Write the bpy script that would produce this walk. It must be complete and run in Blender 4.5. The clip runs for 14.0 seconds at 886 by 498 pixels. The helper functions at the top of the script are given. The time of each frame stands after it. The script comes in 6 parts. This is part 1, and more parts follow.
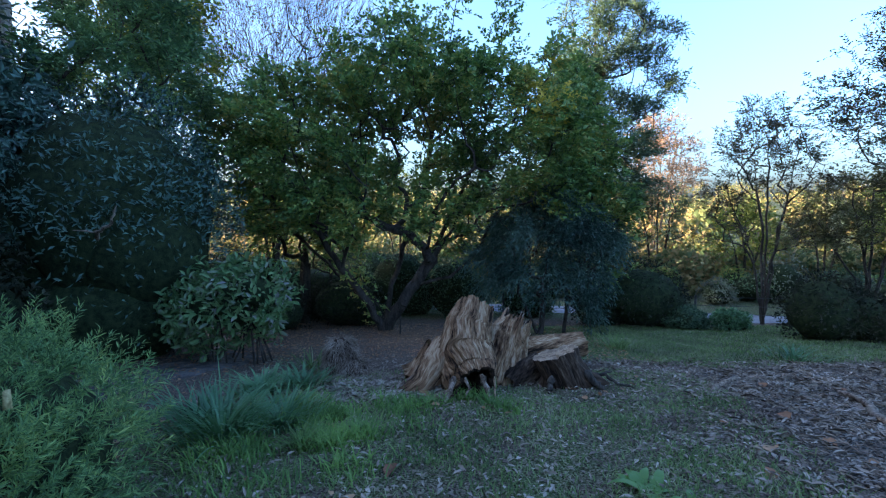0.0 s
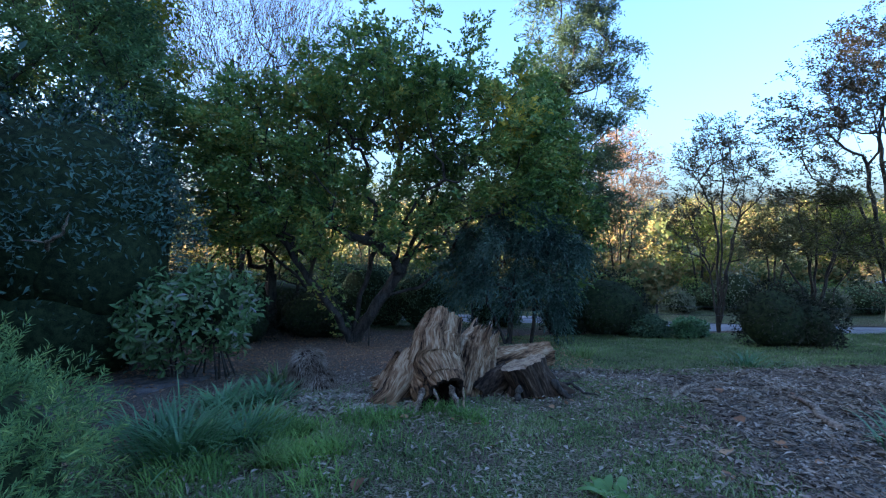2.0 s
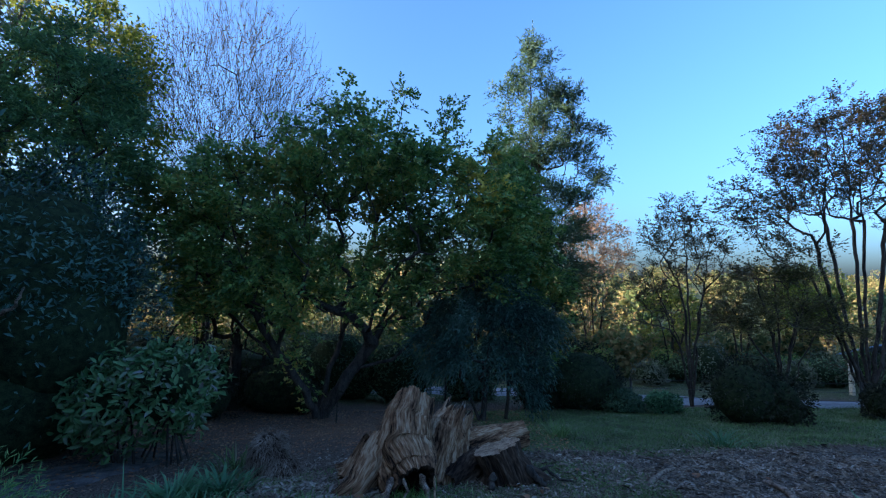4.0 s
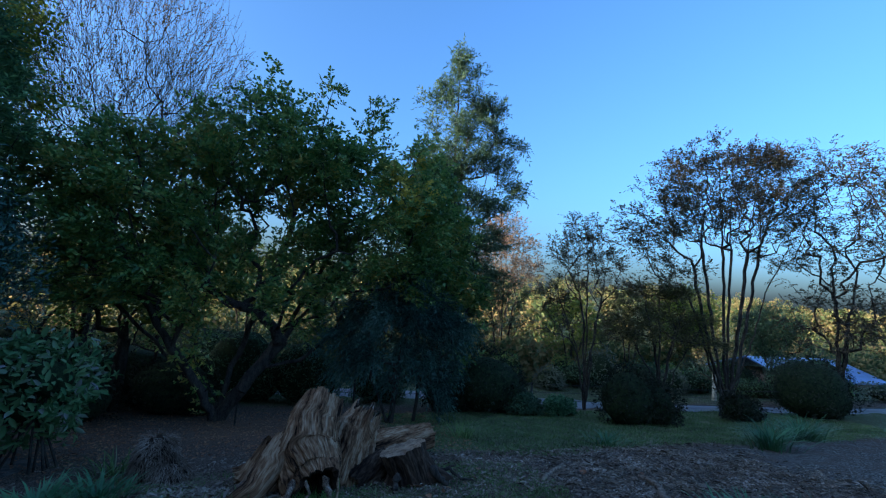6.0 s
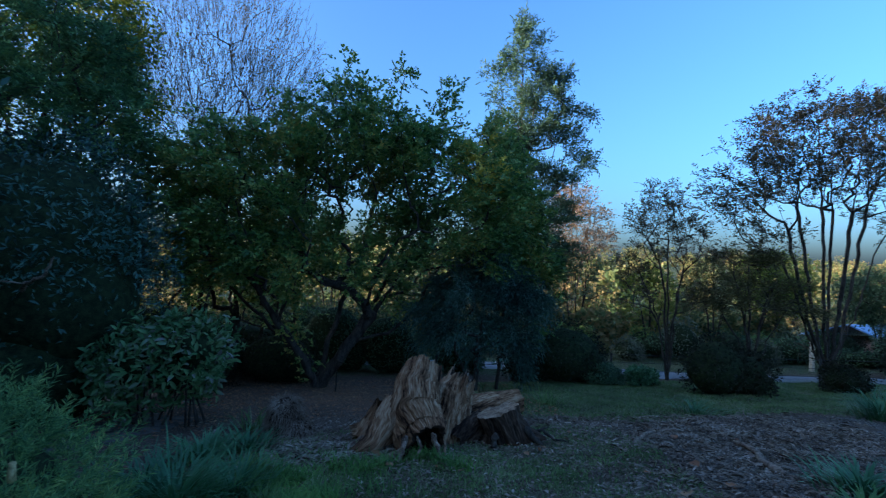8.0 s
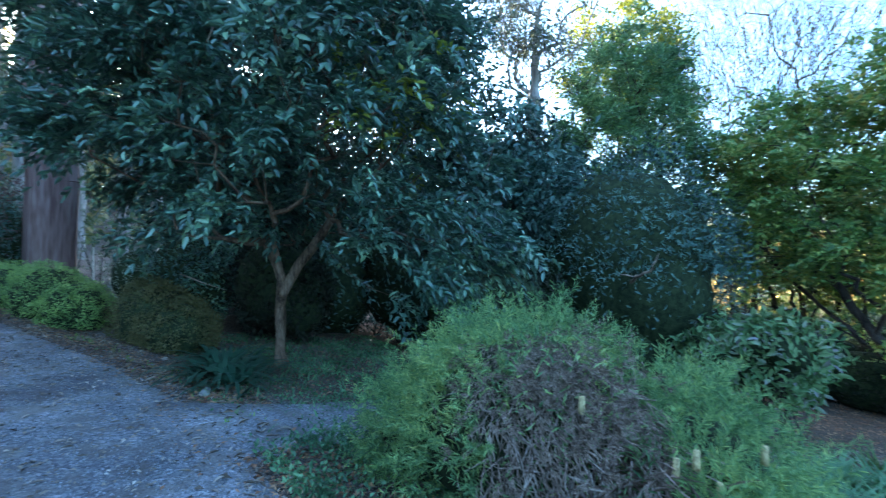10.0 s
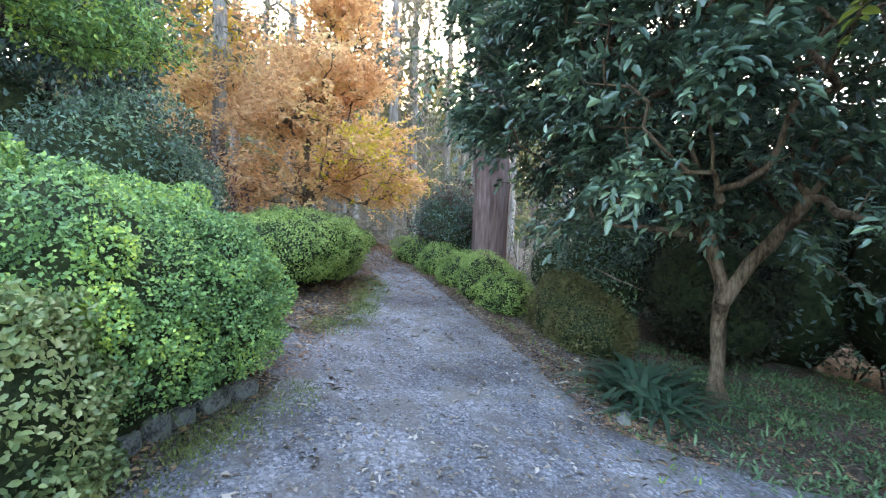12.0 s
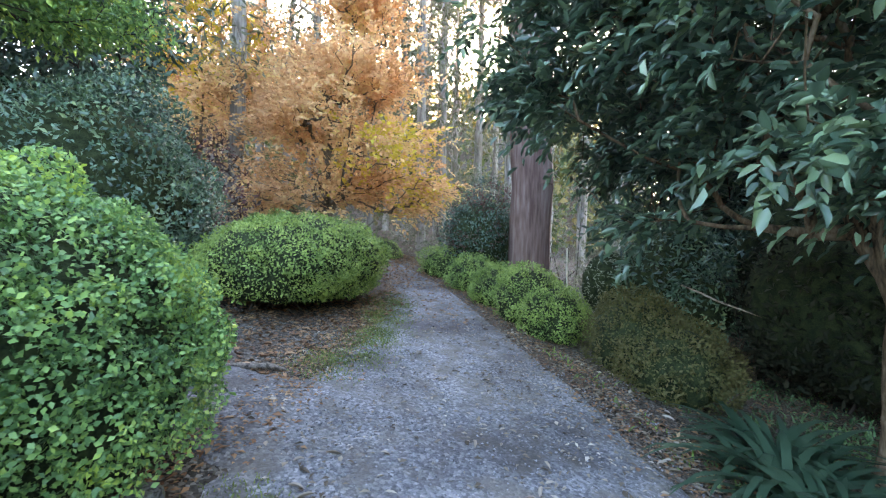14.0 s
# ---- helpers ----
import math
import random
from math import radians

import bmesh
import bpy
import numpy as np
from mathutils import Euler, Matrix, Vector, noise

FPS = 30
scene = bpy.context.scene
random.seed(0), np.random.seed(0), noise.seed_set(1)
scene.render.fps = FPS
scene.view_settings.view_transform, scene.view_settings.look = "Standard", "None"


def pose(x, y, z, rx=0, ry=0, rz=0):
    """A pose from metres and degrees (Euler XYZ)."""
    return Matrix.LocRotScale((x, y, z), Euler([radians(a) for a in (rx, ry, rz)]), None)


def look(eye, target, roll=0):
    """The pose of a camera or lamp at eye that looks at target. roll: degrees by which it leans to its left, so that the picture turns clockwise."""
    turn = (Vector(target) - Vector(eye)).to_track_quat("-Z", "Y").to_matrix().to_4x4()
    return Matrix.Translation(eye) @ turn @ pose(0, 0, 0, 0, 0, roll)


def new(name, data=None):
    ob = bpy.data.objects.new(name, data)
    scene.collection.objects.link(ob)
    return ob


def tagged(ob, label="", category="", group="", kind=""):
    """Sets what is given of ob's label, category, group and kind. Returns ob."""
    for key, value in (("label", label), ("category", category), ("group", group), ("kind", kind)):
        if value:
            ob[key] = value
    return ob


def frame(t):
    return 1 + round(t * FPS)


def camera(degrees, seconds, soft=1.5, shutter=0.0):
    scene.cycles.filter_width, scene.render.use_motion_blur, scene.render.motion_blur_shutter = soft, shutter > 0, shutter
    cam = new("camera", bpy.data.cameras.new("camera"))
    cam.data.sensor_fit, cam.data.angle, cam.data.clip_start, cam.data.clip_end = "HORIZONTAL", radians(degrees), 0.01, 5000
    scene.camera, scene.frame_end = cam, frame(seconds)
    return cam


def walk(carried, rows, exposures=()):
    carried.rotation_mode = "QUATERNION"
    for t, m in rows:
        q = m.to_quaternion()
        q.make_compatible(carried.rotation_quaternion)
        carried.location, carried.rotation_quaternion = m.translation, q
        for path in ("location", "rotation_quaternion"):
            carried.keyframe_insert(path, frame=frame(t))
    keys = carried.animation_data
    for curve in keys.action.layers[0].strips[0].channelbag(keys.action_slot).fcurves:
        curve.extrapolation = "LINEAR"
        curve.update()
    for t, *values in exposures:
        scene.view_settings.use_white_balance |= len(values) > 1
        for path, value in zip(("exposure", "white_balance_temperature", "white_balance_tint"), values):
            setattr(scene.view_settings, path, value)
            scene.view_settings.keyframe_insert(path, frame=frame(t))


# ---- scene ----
cam = camera(89.0, 14.0, soft=1.2, shutter=0.15)
METRES, EYE, TILT, LEAN, TURN = 5.45, 1.7, -5.0, 0.0, 0.0
ROWS = [
    (0.0, 0.0000, 0.0000, 0.0000, 0.00, 0.00, -0.00),
    (0.5, 0.0019, -0.0035, 0.0001, -2.56, 0.17, -0.08),
    (1.0, 0.0012, -0.0053, 0.0001, -3.57, 0.41, -0.12),
    (1.5, 0.0010, -0.0049, 0.0012, -3.71, 0.76, -0.06),
    (2.0, 0.0009, -0.0045, 0.0019, -3.88, 1.32, -0.04),
    (2.5, 0.0024, -0.0055, 0.0079, -4.55, 2.95, 0.02),
    (3.0, 0.0033, -0.0084, 0.0281, -5.31, 5.73, 0.08),
    (5.5, -0.0006, -0.0235, 0.0395, -14.29, 11.13, -2.25),
    (6.0, -0.0045, -0.0305, 0.0370, -18.01, 10.12, -2.66),
    (6.5, -0.0185, -0.0420, 0.0339, -19.48, 8.81, -2.54),
    (7.0, -0.0419, -0.0568, 0.0345, -19.83, 7.42, -1.80),
    (9.5, -0.2222, -0.1142, 0.0149, 31.09, 3.54, -3.10),
    (10.0, -0.2908, -0.1178, 0.0099, 49.32, 3.12, -4.46),
    (10.5, -0.3619, -0.1082, 0.0038, 66.59, 2.23, -6.03),
    (11.0, -0.4425, -0.1066, -0.0053, 79.62, 0.78, -6.38),
    (11.5, -0.5176, -0.0945, -0.0118, 89.61, -0.84, -6.86),
    (12.0, -0.6035, -0.0909, -0.0162, 97.03, -1.72, -6.79),
    (12.5, -0.6777, -0.1000, -0.0186, 99.99, -1.67, -5.81),
    (13.0, -0.7520, -0.1042, -0.0213, 101.92, -1.12, -5.72),
    (13.5, -0.8299, -0.1154, -0.0257, 101.87, -0.85, -6.24),
    (14.0, -0.9101, -0.1357, -0.0270, 101.00, -0.64, -6.29),
]
walk(cam, [(t, pose(0, 0, EYE, TILT, LEAN, TURN) @ pose(METRES * x, METRES * y, METRES * z, 90 + pitch, roll, yaw)) for t, x, y, z, yaw, pitch, roll in ROWS],
     [(0.0, 3.07, 6500, 16), (2.5, 2.85, 6100, 16), (3.0, 2.52, 5800, 15), (5.5, 1.9, 5700, 6), (6.5, 1.7, 5600, 6), (7.2, 1.7, 5600, 6), (9.5, 3.35, 5500, 4), (10.5, 4.9, 8500, 11), (11.0, 5.07, 9900, 17), (12.5, 5.15, 11600, 25), (14.0, 5.04, 11300, 23)])

# ---- world and light ----
SUN_EL, SUN_AZ = radians(12.0), radians(264.0)
world = bpy.data.worlds.new("world")
scene.world = world
world.use_nodes = True
wn = world.node_tree.nodes
sky = wn.new("ShaderNodeTexSky")
sky.sky_type = "NISHITA"
sky.sun_disc = False
sky.sun_elevation, sky.sun_rotation = SUN_EL, SUN_AZ
sky.air_density, sky.dust_density, sky.ozone_density = 1.0, 5.0, 5.2
world.node_tree.links.new(sky.outputs[0], wn["Background"].inputs[0])
wn["Background"].inputs[1].default_value = 0.15
sun_data = bpy.data.lights.new("sun", "SUN")
sun_data.energy, sun_data.angle, sun_data.color = 4.0, radians(0.5), (1.0, 0.80, 0.55)
sun = new("sun", sun_data)
toward = Vector((math.sin(SUN_AZ) * math.cos(SUN_EL), math.cos(SUN_AZ) * math.cos(SUN_EL), math.sin(SUN_EL)))
sun.matrix_world = look(toward * 60, (0, 0, 0))

# ---- materials ----


def nodes_of(name):
    mat = bpy.data.materials.new(name)
    mat.use_nodes = True
    return mat, mat.node_tree.nodes, mat.node_tree.links, mat.node_tree.nodes["Principled BSDF"]


def ramp(nt, stops):
    r = nt.new("ShaderNodeValToRGB")
    el = r.color_ramp.elements
    while len(el) < len(stops):
        el.new(0.5)
    for e, (p, c) in zip(el, stops):
        e.position, e.color = p, (*c, 1)
    return r


def leaf_material(name, colours, rough=0.5, glow=0.3, patch=1.3, gloss=0.22):
    """Leaves: a colour for each leaf, drifting from branch to branch, part of the light let through."""
    mat, nt, ln, bsdf = nodes_of(name)
    geo, co, tex, add = nt.new("ShaderNodeNewGeometry"), nt.new("ShaderNodeTexCoord"), nt.new("ShaderNodeTexNoise"), nt.new("ShaderNodeMath")
    tex.inputs["Scale"].default_value, tex.inputs["Detail"].default_value = patch, 2
    ln.new(co.outputs["Object"], tex.inputs["Vector"])
    add.operation = "MULTIPLY_ADD"
    ln.new(geo.outputs["Random Per Island"], add.inputs[0])
    add.inputs[1].default_value = 0.6
    sub = nt.new("ShaderNodeMath")
    sub.operation = "MULTIPLY_ADD"
    ln.new(tex.outputs[0], sub.inputs[0])
    sub.inputs[1].default_value, sub.inputs[2].default_value = 1.3, -0.45
    ln.new(sub.outputs[0], add.inputs[2])
    r = ramp(nt, [(i / max(1, len(colours) - 1), c) for i, c in enumerate(colours)])
    ln.new(add.outputs[0], r.inputs[0])
    ln.new(r.outputs[0], bsdf.inputs["Base Color"])
    bsdf.inputs["Roughness"].default_value = rough
    bsdf.inputs["Specular IOR Level"].default_value = gloss
    tr, mix = nt.new("ShaderNodeBsdfTranslucent"), nt.new("ShaderNodeMixShader")
    ln.new(r.outputs[0], tr.inputs["Color"])
    mix.inputs[0].default_value = glow
    ln.new(bsdf.outputs[0], mix.inputs[1])
    ln.new(tr.outputs[0], mix.inputs[2])
    ln.new(mix.outputs[0], nt["Material Output"].inputs["Surface"])
    return mat


def grain_of(nt):
    """The place along and round a length of wood."""
    at = nt.new("ShaderNodeAttribute")
    at.attribute_name = "grain"
    return at.outputs["Vector"]


def rough_material(name, dark, light, scale=8.0, rough=0.85, bump=0.6, stretch=(1, 1, 1), fine=60.0, spots=None, grain=False):
    """A matt surface with stains at one scale, grain and relief at a finer one."""
    mat, nt, ln, bsdf = nodes_of(name)
    co, mp = nt.new("ShaderNodeTexCoord"), nt.new("ShaderNodeMapping")
    mp.inputs["Scale"].default_value = stretch
    ln.new(grain_of(nt) if grain else co.outputs["Object"], mp.inputs["Vector"])
    a, b = nt.new("ShaderNodeTexNoise"), nt.new("ShaderNodeTexNoise")
    for n, s, d in ((a, scale, 5), (b, fine, 6)):
        n.inputs["Scale"].default_value, n.inputs["Detail"].default_value = s, d
        ln.new(mp.outputs[0], n.inputs["Vector"])
    mx = nt.new("ShaderNodeMath")
    mx.operation = "MULTIPLY_ADD"
    ln.new(a.outputs[0], mx.inputs[0])
    mx.inputs[1].default_value = 0.55
    hf = nt.new("ShaderNodeMath")
    hf.operation = "MULTIPLY"
    hf.inputs[1].default_value = 0.45
    ln.new(b.outputs[0], hf.inputs[0])
    ln.new(hf.outputs[0], mx.inputs[2])
    stops = [(0.40, dark), (0.60, light)]
    if spots:
        stops = [(0.40, dark), (0.52, light), (0.62, spots)]
    r = ramp(nt, stops)
    ln.new(mx.outputs[0], r.inputs[0])
    ln.new(r.outputs[0], bsdf.inputs["Base Color"])
    bsdf.inputs["Roughness"].default_value = rough
    bsdf.inputs["Specular IOR Level"].default_value = 0.12 if rough > 0.75 else 0.4
    bp = nt.new("ShaderNodeBump")
    bp.inputs["Strength"].default_value, bp.inputs["Distance"].default_value = bump, 0.02
    ln.new(mx.outputs[0], bp.inputs["Height"])
    ln.new(bp.outputs[0], bsdf.inputs["Normal"])
    return mat


def gravel_material(name):
    """Crushed bluestone: a grey of its own for each chip, packed dust and damp patches between."""
    mat, nt, ln, bsdf = nodes_of(name)
    co = nt.new("ShaderNodeTexCoord")
    v, v2, n, mud = nt.new("ShaderNodeTexVoronoi"), nt.new("ShaderNodeTexVoronoi"), nt.new("ShaderNodeTexNoise"), nt.new("ShaderNodeTexNoise")
    v.inputs["Scale"].default_value, v2.inputs["Scale"].default_value = 42, 105
    n.inputs["Scale"].default_value, n.inputs["Detail"].default_value = 0.9, 6
    mud.inputs["Scale"].default_value, mud.inputs["Detail"].default_value = 3.2, 8
    for t in (v, v2, n, mud):
        ln.new(co.outputs["Object"], t.inputs["Vector"])
    r = ramp(nt, [(0.0, (0.04, 0.043, 0.048)), (0.5, (0.165, 0.17, 0.18)), (0.85, (0.30, 0.305, 0.315)), (1.0, (0.48, 0.47, 0.46))])
    sep = nt.new("ShaderNodeSeparateColor")
    ln.new(v.outputs["Color"], sep.inputs[0])
    ln.new(sep.outputs[0], r.inputs[0])
    r2 = ramp(nt, [(0.0, (0.085, 0.086, 0.092)), (1.0, (0.27, 0.272, 0.275))])
    sep2 = nt.new("ShaderNodeSeparateColor")
    ln.new(v2.outputs["Color"], sep2.inputs[0])
    ln.new(sep2.outputs[1], r2.inputs[0])
    mixa = nt.new("ShaderNodeMixRGB")
    mixa.inputs[0].default_value = 0.45
    ln.new(r.outputs[0], mixa.inputs[1])
    ln.new(r2.outputs[0], mixa.inputs[2])
    dirt = ramp(nt, [(0.44, (0, 0, 0)), (0.62, (1, 1, 1))])
    ln.new(mud.outputs[0], dirt.inputs[0])
    mixb = nt.new("ShaderNodeMixRGB")
    fac = nt.new("ShaderNodeMath")
    fac.operation = "MULTIPLY"
    fac.inputs[1].default_value = 0.75
    ln.new(dirt.outputs[0], fac.inputs[0])
    ln.new(fac.outputs[0], mixb.inputs[0])
    ln.new(mixa.outputs[0], mixb.inputs[1])
    mixb.inputs[2].default_value = (0.135, 0.118, 0.10, 1)
    tone = ramp(nt, [(0.32, (0.52, 0.505, 0.50)), (0.68, (1.18, 1.15, 1.10))])
    ln.new(n.outputs[0], tone.inputs[0])
    mul = nt.new("ShaderNodeMixRGB")
    mul.blend_type = "MULTIPLY"
    mul.inputs[0].default_value = 1
    ln.new(mixb.outputs[0], mul.inputs[1])
    ln.new(tone.outputs[0], mul.inputs[2])
    ln.new(mul.outputs[0], bsdf.inputs["Base Color"])
    bsdf.inputs["Roughness"].default_value = 0.85
    bsdf.inputs["Specular IOR Level"].default_value = 0.2
    bp = nt.new("ShaderNodeBump")
    bp.inputs["Strength"].default_value, bp.inputs["Distance"].default_value = 0.7, 0.012
    ln.new(v.outputs["Distance"], bp.inputs["Height"])
    bp.invert = True
    ln.new(bp.outputs[0], bsdf.inputs["Normal"])
    return mat


def ground_material(name):
    """Garden soil: the 'cover' attribute holds turf (red), bark mulch (green) and bare earth (blue)."""
    mat, nt, ln, bsdf = nodes_of(name)
    at, co = nt.new("ShaderNodeAttribute"), nt.new("ShaderNodeTexCoord")
    at.attribute_name = "cover"
    sep = nt.new("ShaderNodeSeparateColor")
    ln.new(at.outputs["Color"], sep.inputs[0])
    fine, mid, vor = nt.new("ShaderNodeTexNoise"), nt.new("ShaderNodeTexNoise"), nt.new("ShaderNodeTexVoronoi")
    fine.inputs["Scale"].default_value, fine.inputs["Detail"].default_value = 45, 8
    mid.inputs["Scale"].default_value, mid.inputs["Detail"].default_value = 2.3, 6
    vor.inputs["Scale"].default_value = 38
    for t in (fine, mid, vor):
        ln.new(co.outputs["Object"], t.inputs["Vector"])
    soil = ramp(nt, [(0.38, (0.03, 0.021, 0.016)), (0.62, (0.19, 0.14, 0.105))])
    turf = ramp(nt, [(0.38, (0.025, 0.032, 0.012)), (0.52, (0.085, 0.11, 0.042)), (0.62, (0.25, 0.225, 0.155))])
    earth = ramp(nt, [(0.38, (0.085, 0.05, 0.032)), (0.62, (0.21, 0.14, 0.095))])
    bark = ramp(nt, [(0.0, (0.03, 0.022, 0.018)), (0.5, (0.085, 0.076, 0.062)), (1.0, (0.28, 0.255, 0.22))])
    ln.new(fine.outputs[0], soil.inputs[0])
    ln.new(fine.outputs[0], turf.inputs[0])
    ln.new(fine.outputs[0], earth.inputs[0])
    vs = nt.new("ShaderNodeSeparateColor")
    ln.new(vor.outputs["Color"], vs.inputs[0])
    ln.new(vs.outputs[0], bark.inputs[0])
    last = soil.outputs[0]
    for channel, tex in ((0, turf), (1, bark), (2, earth)):
        m, f = nt.new("ShaderNodeMixRGB"), nt.new("ShaderNodeMath")
        f.operation = "MULTIPLY_ADD"
        f.use_clamp = True
        w = nt.new("ShaderNodeMath")
        w.operation = "MULTIPLY_ADD"
        ln.new(mid.outputs[0], w.inputs[0])
        w.inputs[1].default_value, w.inputs[2].default_value = 3.0, -2.0
        ln.new(sep.outputs[channel], f.inputs[0])
        f.inputs[1].default_value = 2.0
        ln.new(w.outputs[0], f.inputs[2])
        ln.new(f.outputs[0], m.inputs[0])
        ln.new(last, m.inputs[1])
        ln.new(tex.outputs[0], m.inputs[2])
        last = m.outputs[0]
    ln.new(last, bsdf.inputs["Base Color"])
    bsdf.inputs["Roughness"].default_value = 0.95
    bsdf.inputs["Specular IOR Level"].default_value = 0.05
    bp = nt.new("ShaderNodeBump")
    bp.inputs["Strength"].default_value, bp.inputs["Distance"].default_value = 0.8, 0.03
    ln.new(fine.outputs[0], bp.inputs["Height"])
    ln.new(bp.outputs[0], bsdf.inputs["Normal"])
    return mat


M_GROUND, M_GRAVEL = ground_material("garden_soil"), gravel_material("gravel")
M_ROAD = rough_material("sealed_road", (0.16, 0.16, 0.165), (0.27, 0.27, 0.28), 2, 0.8, 0.3)
M_BARK = rough_material("bark_dark", (0.022, 0.018, 0.015), (0.085, 0.07, 0.055), 9, 0.9, 0.9, (1, 1, 0.3))
M_BARK_TAN = rough_material("bark_tan", (0.055, 0.04, 0.029), (0.20, 0.15, 0.105), 7, 0.85, 0.6, (1, 1, 0.25))
M_BARK_WARM = rough_material("bark_warm", (0.035, 0.021, 0.013), (0.15, 0.092, 0.055), 6, 0.85, 1.0, (1, 1, 0.25), 40, (0.22, 0.15, 0.10))
M_BARK_RED = rough_material("bark_red_gum", (0.11, 0.055, 0.044), (0.20, 0.115, 0.092), 2.0, 0.8, 0.8, (1, 1, 0.12), 14, (0.27, 0.18, 0.15))
M_BARK_PALE = rough_material("bark_pale_gum", (0.16, 0.135, 0.115), (0.42, 0.38, 0.33), 2.0, 0.8, 0.6, (1, 1, 0.12), 12)
M_STUMP = rough_material("weathered_wood", (0.016, 0.008, 0.005), (0.22, 0.115, 0.058), 7, 0.9, 1.8, (1, 1, 0.16), 46, (0.42, 0.275, 0.165), True)
M_STUMP_ROOT = rough_material("weathered_root", (0.04, 0.026, 0.019), (0.22, 0.15, 0.105), 9, 0.9, 1.0, (1, 1, 1), 60, (0.38, 0.30, 0.24))
M_BARK_STUMP = rough_material("old_stump_bark", (0.010, 0.006, 0.004), (0.055, 0.034, 0.022), 7, 0.9, 1.4, (1, 1, 0.2), 46, (0.13, 0.085, 0.055), True)
M_ROT = rough_material("rotten_heartwood", (0.012, 0.009, 0.007), (0.06, 0.035, 0.022), 12, 0.95, 1.0)
M_CUT = rough_material("sawn_wood", (0.16, 0.10, 0.062), (0.44, 0.30, 0.19), 9, 0.8, 0.5, (1, 1, 1), 50)
M_DEAD = rough_material("dead_grass", (0.07, 0.048, 0.034), (0.34, 0.25, 0.18), 14, 0.9, 0.3)
M_STRAW = leaf_material("withered_leaves", [(0.10, 0.068, 0.050), (0.29, 0.21, 0.155), (0.52, 0.42, 0.33)], 0.9, 0.1, 4.0, 0.05)
M_SEED = rough_material("seed_cone_bark", (0.05, 0.024, 0.016), (0.20, 0.105, 0.07), 40, 0.9, 0.8)
M_TWIG = rough_material("dry_twig", (0.06, 0.045, 0.036), (0.24, 0.19, 0.15), 20, 0.9, 0.4)
M_STONE = rough_material("mossy_stone", (0.05, 0.052, 0.042), (0.17, 0.165, 0.15), 9, 0.9, 0.8, (1, 1, 1), 60, (0.10, 0.13, 0.05))
# near-black colour for the shade between leaves, put on the shrub cores
M_INNER_SHADE = rough_material("inner_shade_core", (0.010, 0.015, 0.007), (0.038, 0.053, 0.021), 9, 0.95, 0.6)
M_STEEL = rough_material("painted_steel", (0.02, 0.02, 0.02), (0.06, 0.06, 0.06), 20, 0.5, 0.1)
M_TIMBER = rough_material("cream_timber", (0.42, 0.36, 0.27), (0.62, 0.55, 0.42), 10, 0.7, 0.2)
M_ROOF = rough_material("blue_sheet_roof", (0.16, 0.24, 0.42), (0.22, 0.32, 0.55), 3, 0.35, 0.1)
M_WALL = rough_material("brick_wall", (0.16, 0.10, 0.08), (0.28, 0.18, 0.14), 12, 0.9, 0.3)
# dirty gravel, darkened in colour for the shade of the domed evergreen
M_SHADED_DIRT = rough_material("shade_dark_dirt_gravel", (0.05, 0.042, 0.036), (0.17, 0.15, 0.135), 5, 0.95, 0.6, (1, 1, 1), 70)
M_CHIP = rough_material("stone_chips", (0.09, 0.092, 0.096), (0.29, 0.29, 0.29), 30, 0.85, 0.1)
M_CONE = rough_material("banksia_flower", (0.28, 0.22, 0.10), (0.50, 0.40, 0.19), 40, 0.8, 0.8)

L_MAGNOLIA = leaf_material("leaf_magnolia", [(0.03, 0.07, 0.018), (0.075, 0.16, 0.04), (0.15, 0.26, 0.06), (0.27, 0.31, 0.07), (0.48, 0.34, 0.07)], 0.4, 0.35, 0.6, 0.4)
L_CAMELLIA = leaf_material("leaf_camellia", [(0.012, 0.04, 0.028), (0.04, 0.11, 0.07), (0.10, 0.20, 0.12), (0.21, 0.30, 0.13)], 0.3, 0.2, 1.0, 0.5)
L_DARK = leaf_material("leaf_dark_evergreen", [(0.011, 0.032, 0.022), (0.046, 0.105, 0.075), (0.13, 0.22, 0.155)], 0.42, 0.15, 0.9, 0.32)
# leaf colour set below real foliage tone, shade included in it
L_BUSH = leaf_material("leaf_bush_shade_dark", [(0.008, 0.012, 0.007), (0.022, 0.026, 0.014), (0.05, 0.05, 0.03)], 0.6, 0.1, 0.9, 0.1)
L_HEDGE = leaf_material("leaf_hedge", [(0.024, 0.085, 0.030), (0.095, 0.24, 0.085), (0.22, 0.41, 0.12), (0.52, 0.62, 0.11)], 0.38, 0.3, 2.2, 0.35)
L_HEDGE_PALE = leaf_material("leaf_hedge_pale", [(0.05, 0.10, 0.035), (0.14, 0.22, 0.08), (0.28, 0.33, 0.12), (0.42, 0.40, 0.18)], 0.4, 0.3, 2.5, 0.5)
L_AZALEA = leaf_material("leaf_azalea", [(0.065, 0.13, 0.035), (0.20, 0.31, 0.085), (0.40, 0.50, 0.14)], 0.45, 0.3, 2.5)
L_MOSS = leaf_material("moss_blades", [(0.05, 0.075, 0.02), (0.13, 0.165, 0.045), (0.22, 0.25, 0.08)], 0.7, 0.2, 2.5)
L_OLIVE = leaf_material("leaf_olive_brown", [(0.045, 0.053, 0.018), (0.098, 0.098, 0.033), (0.165, 0.128, 0.053)], 0.6, 0.25, 2.0)
L_BANKSIA = leaf_material("leaf_banksia", [(0.042, 0.098, 0.036), (0.125, 0.24, 0.092), (0.27, 0.42, 0.145), (0.52, 0.58, 0.17)], 0.5, 0.3, 1.6)
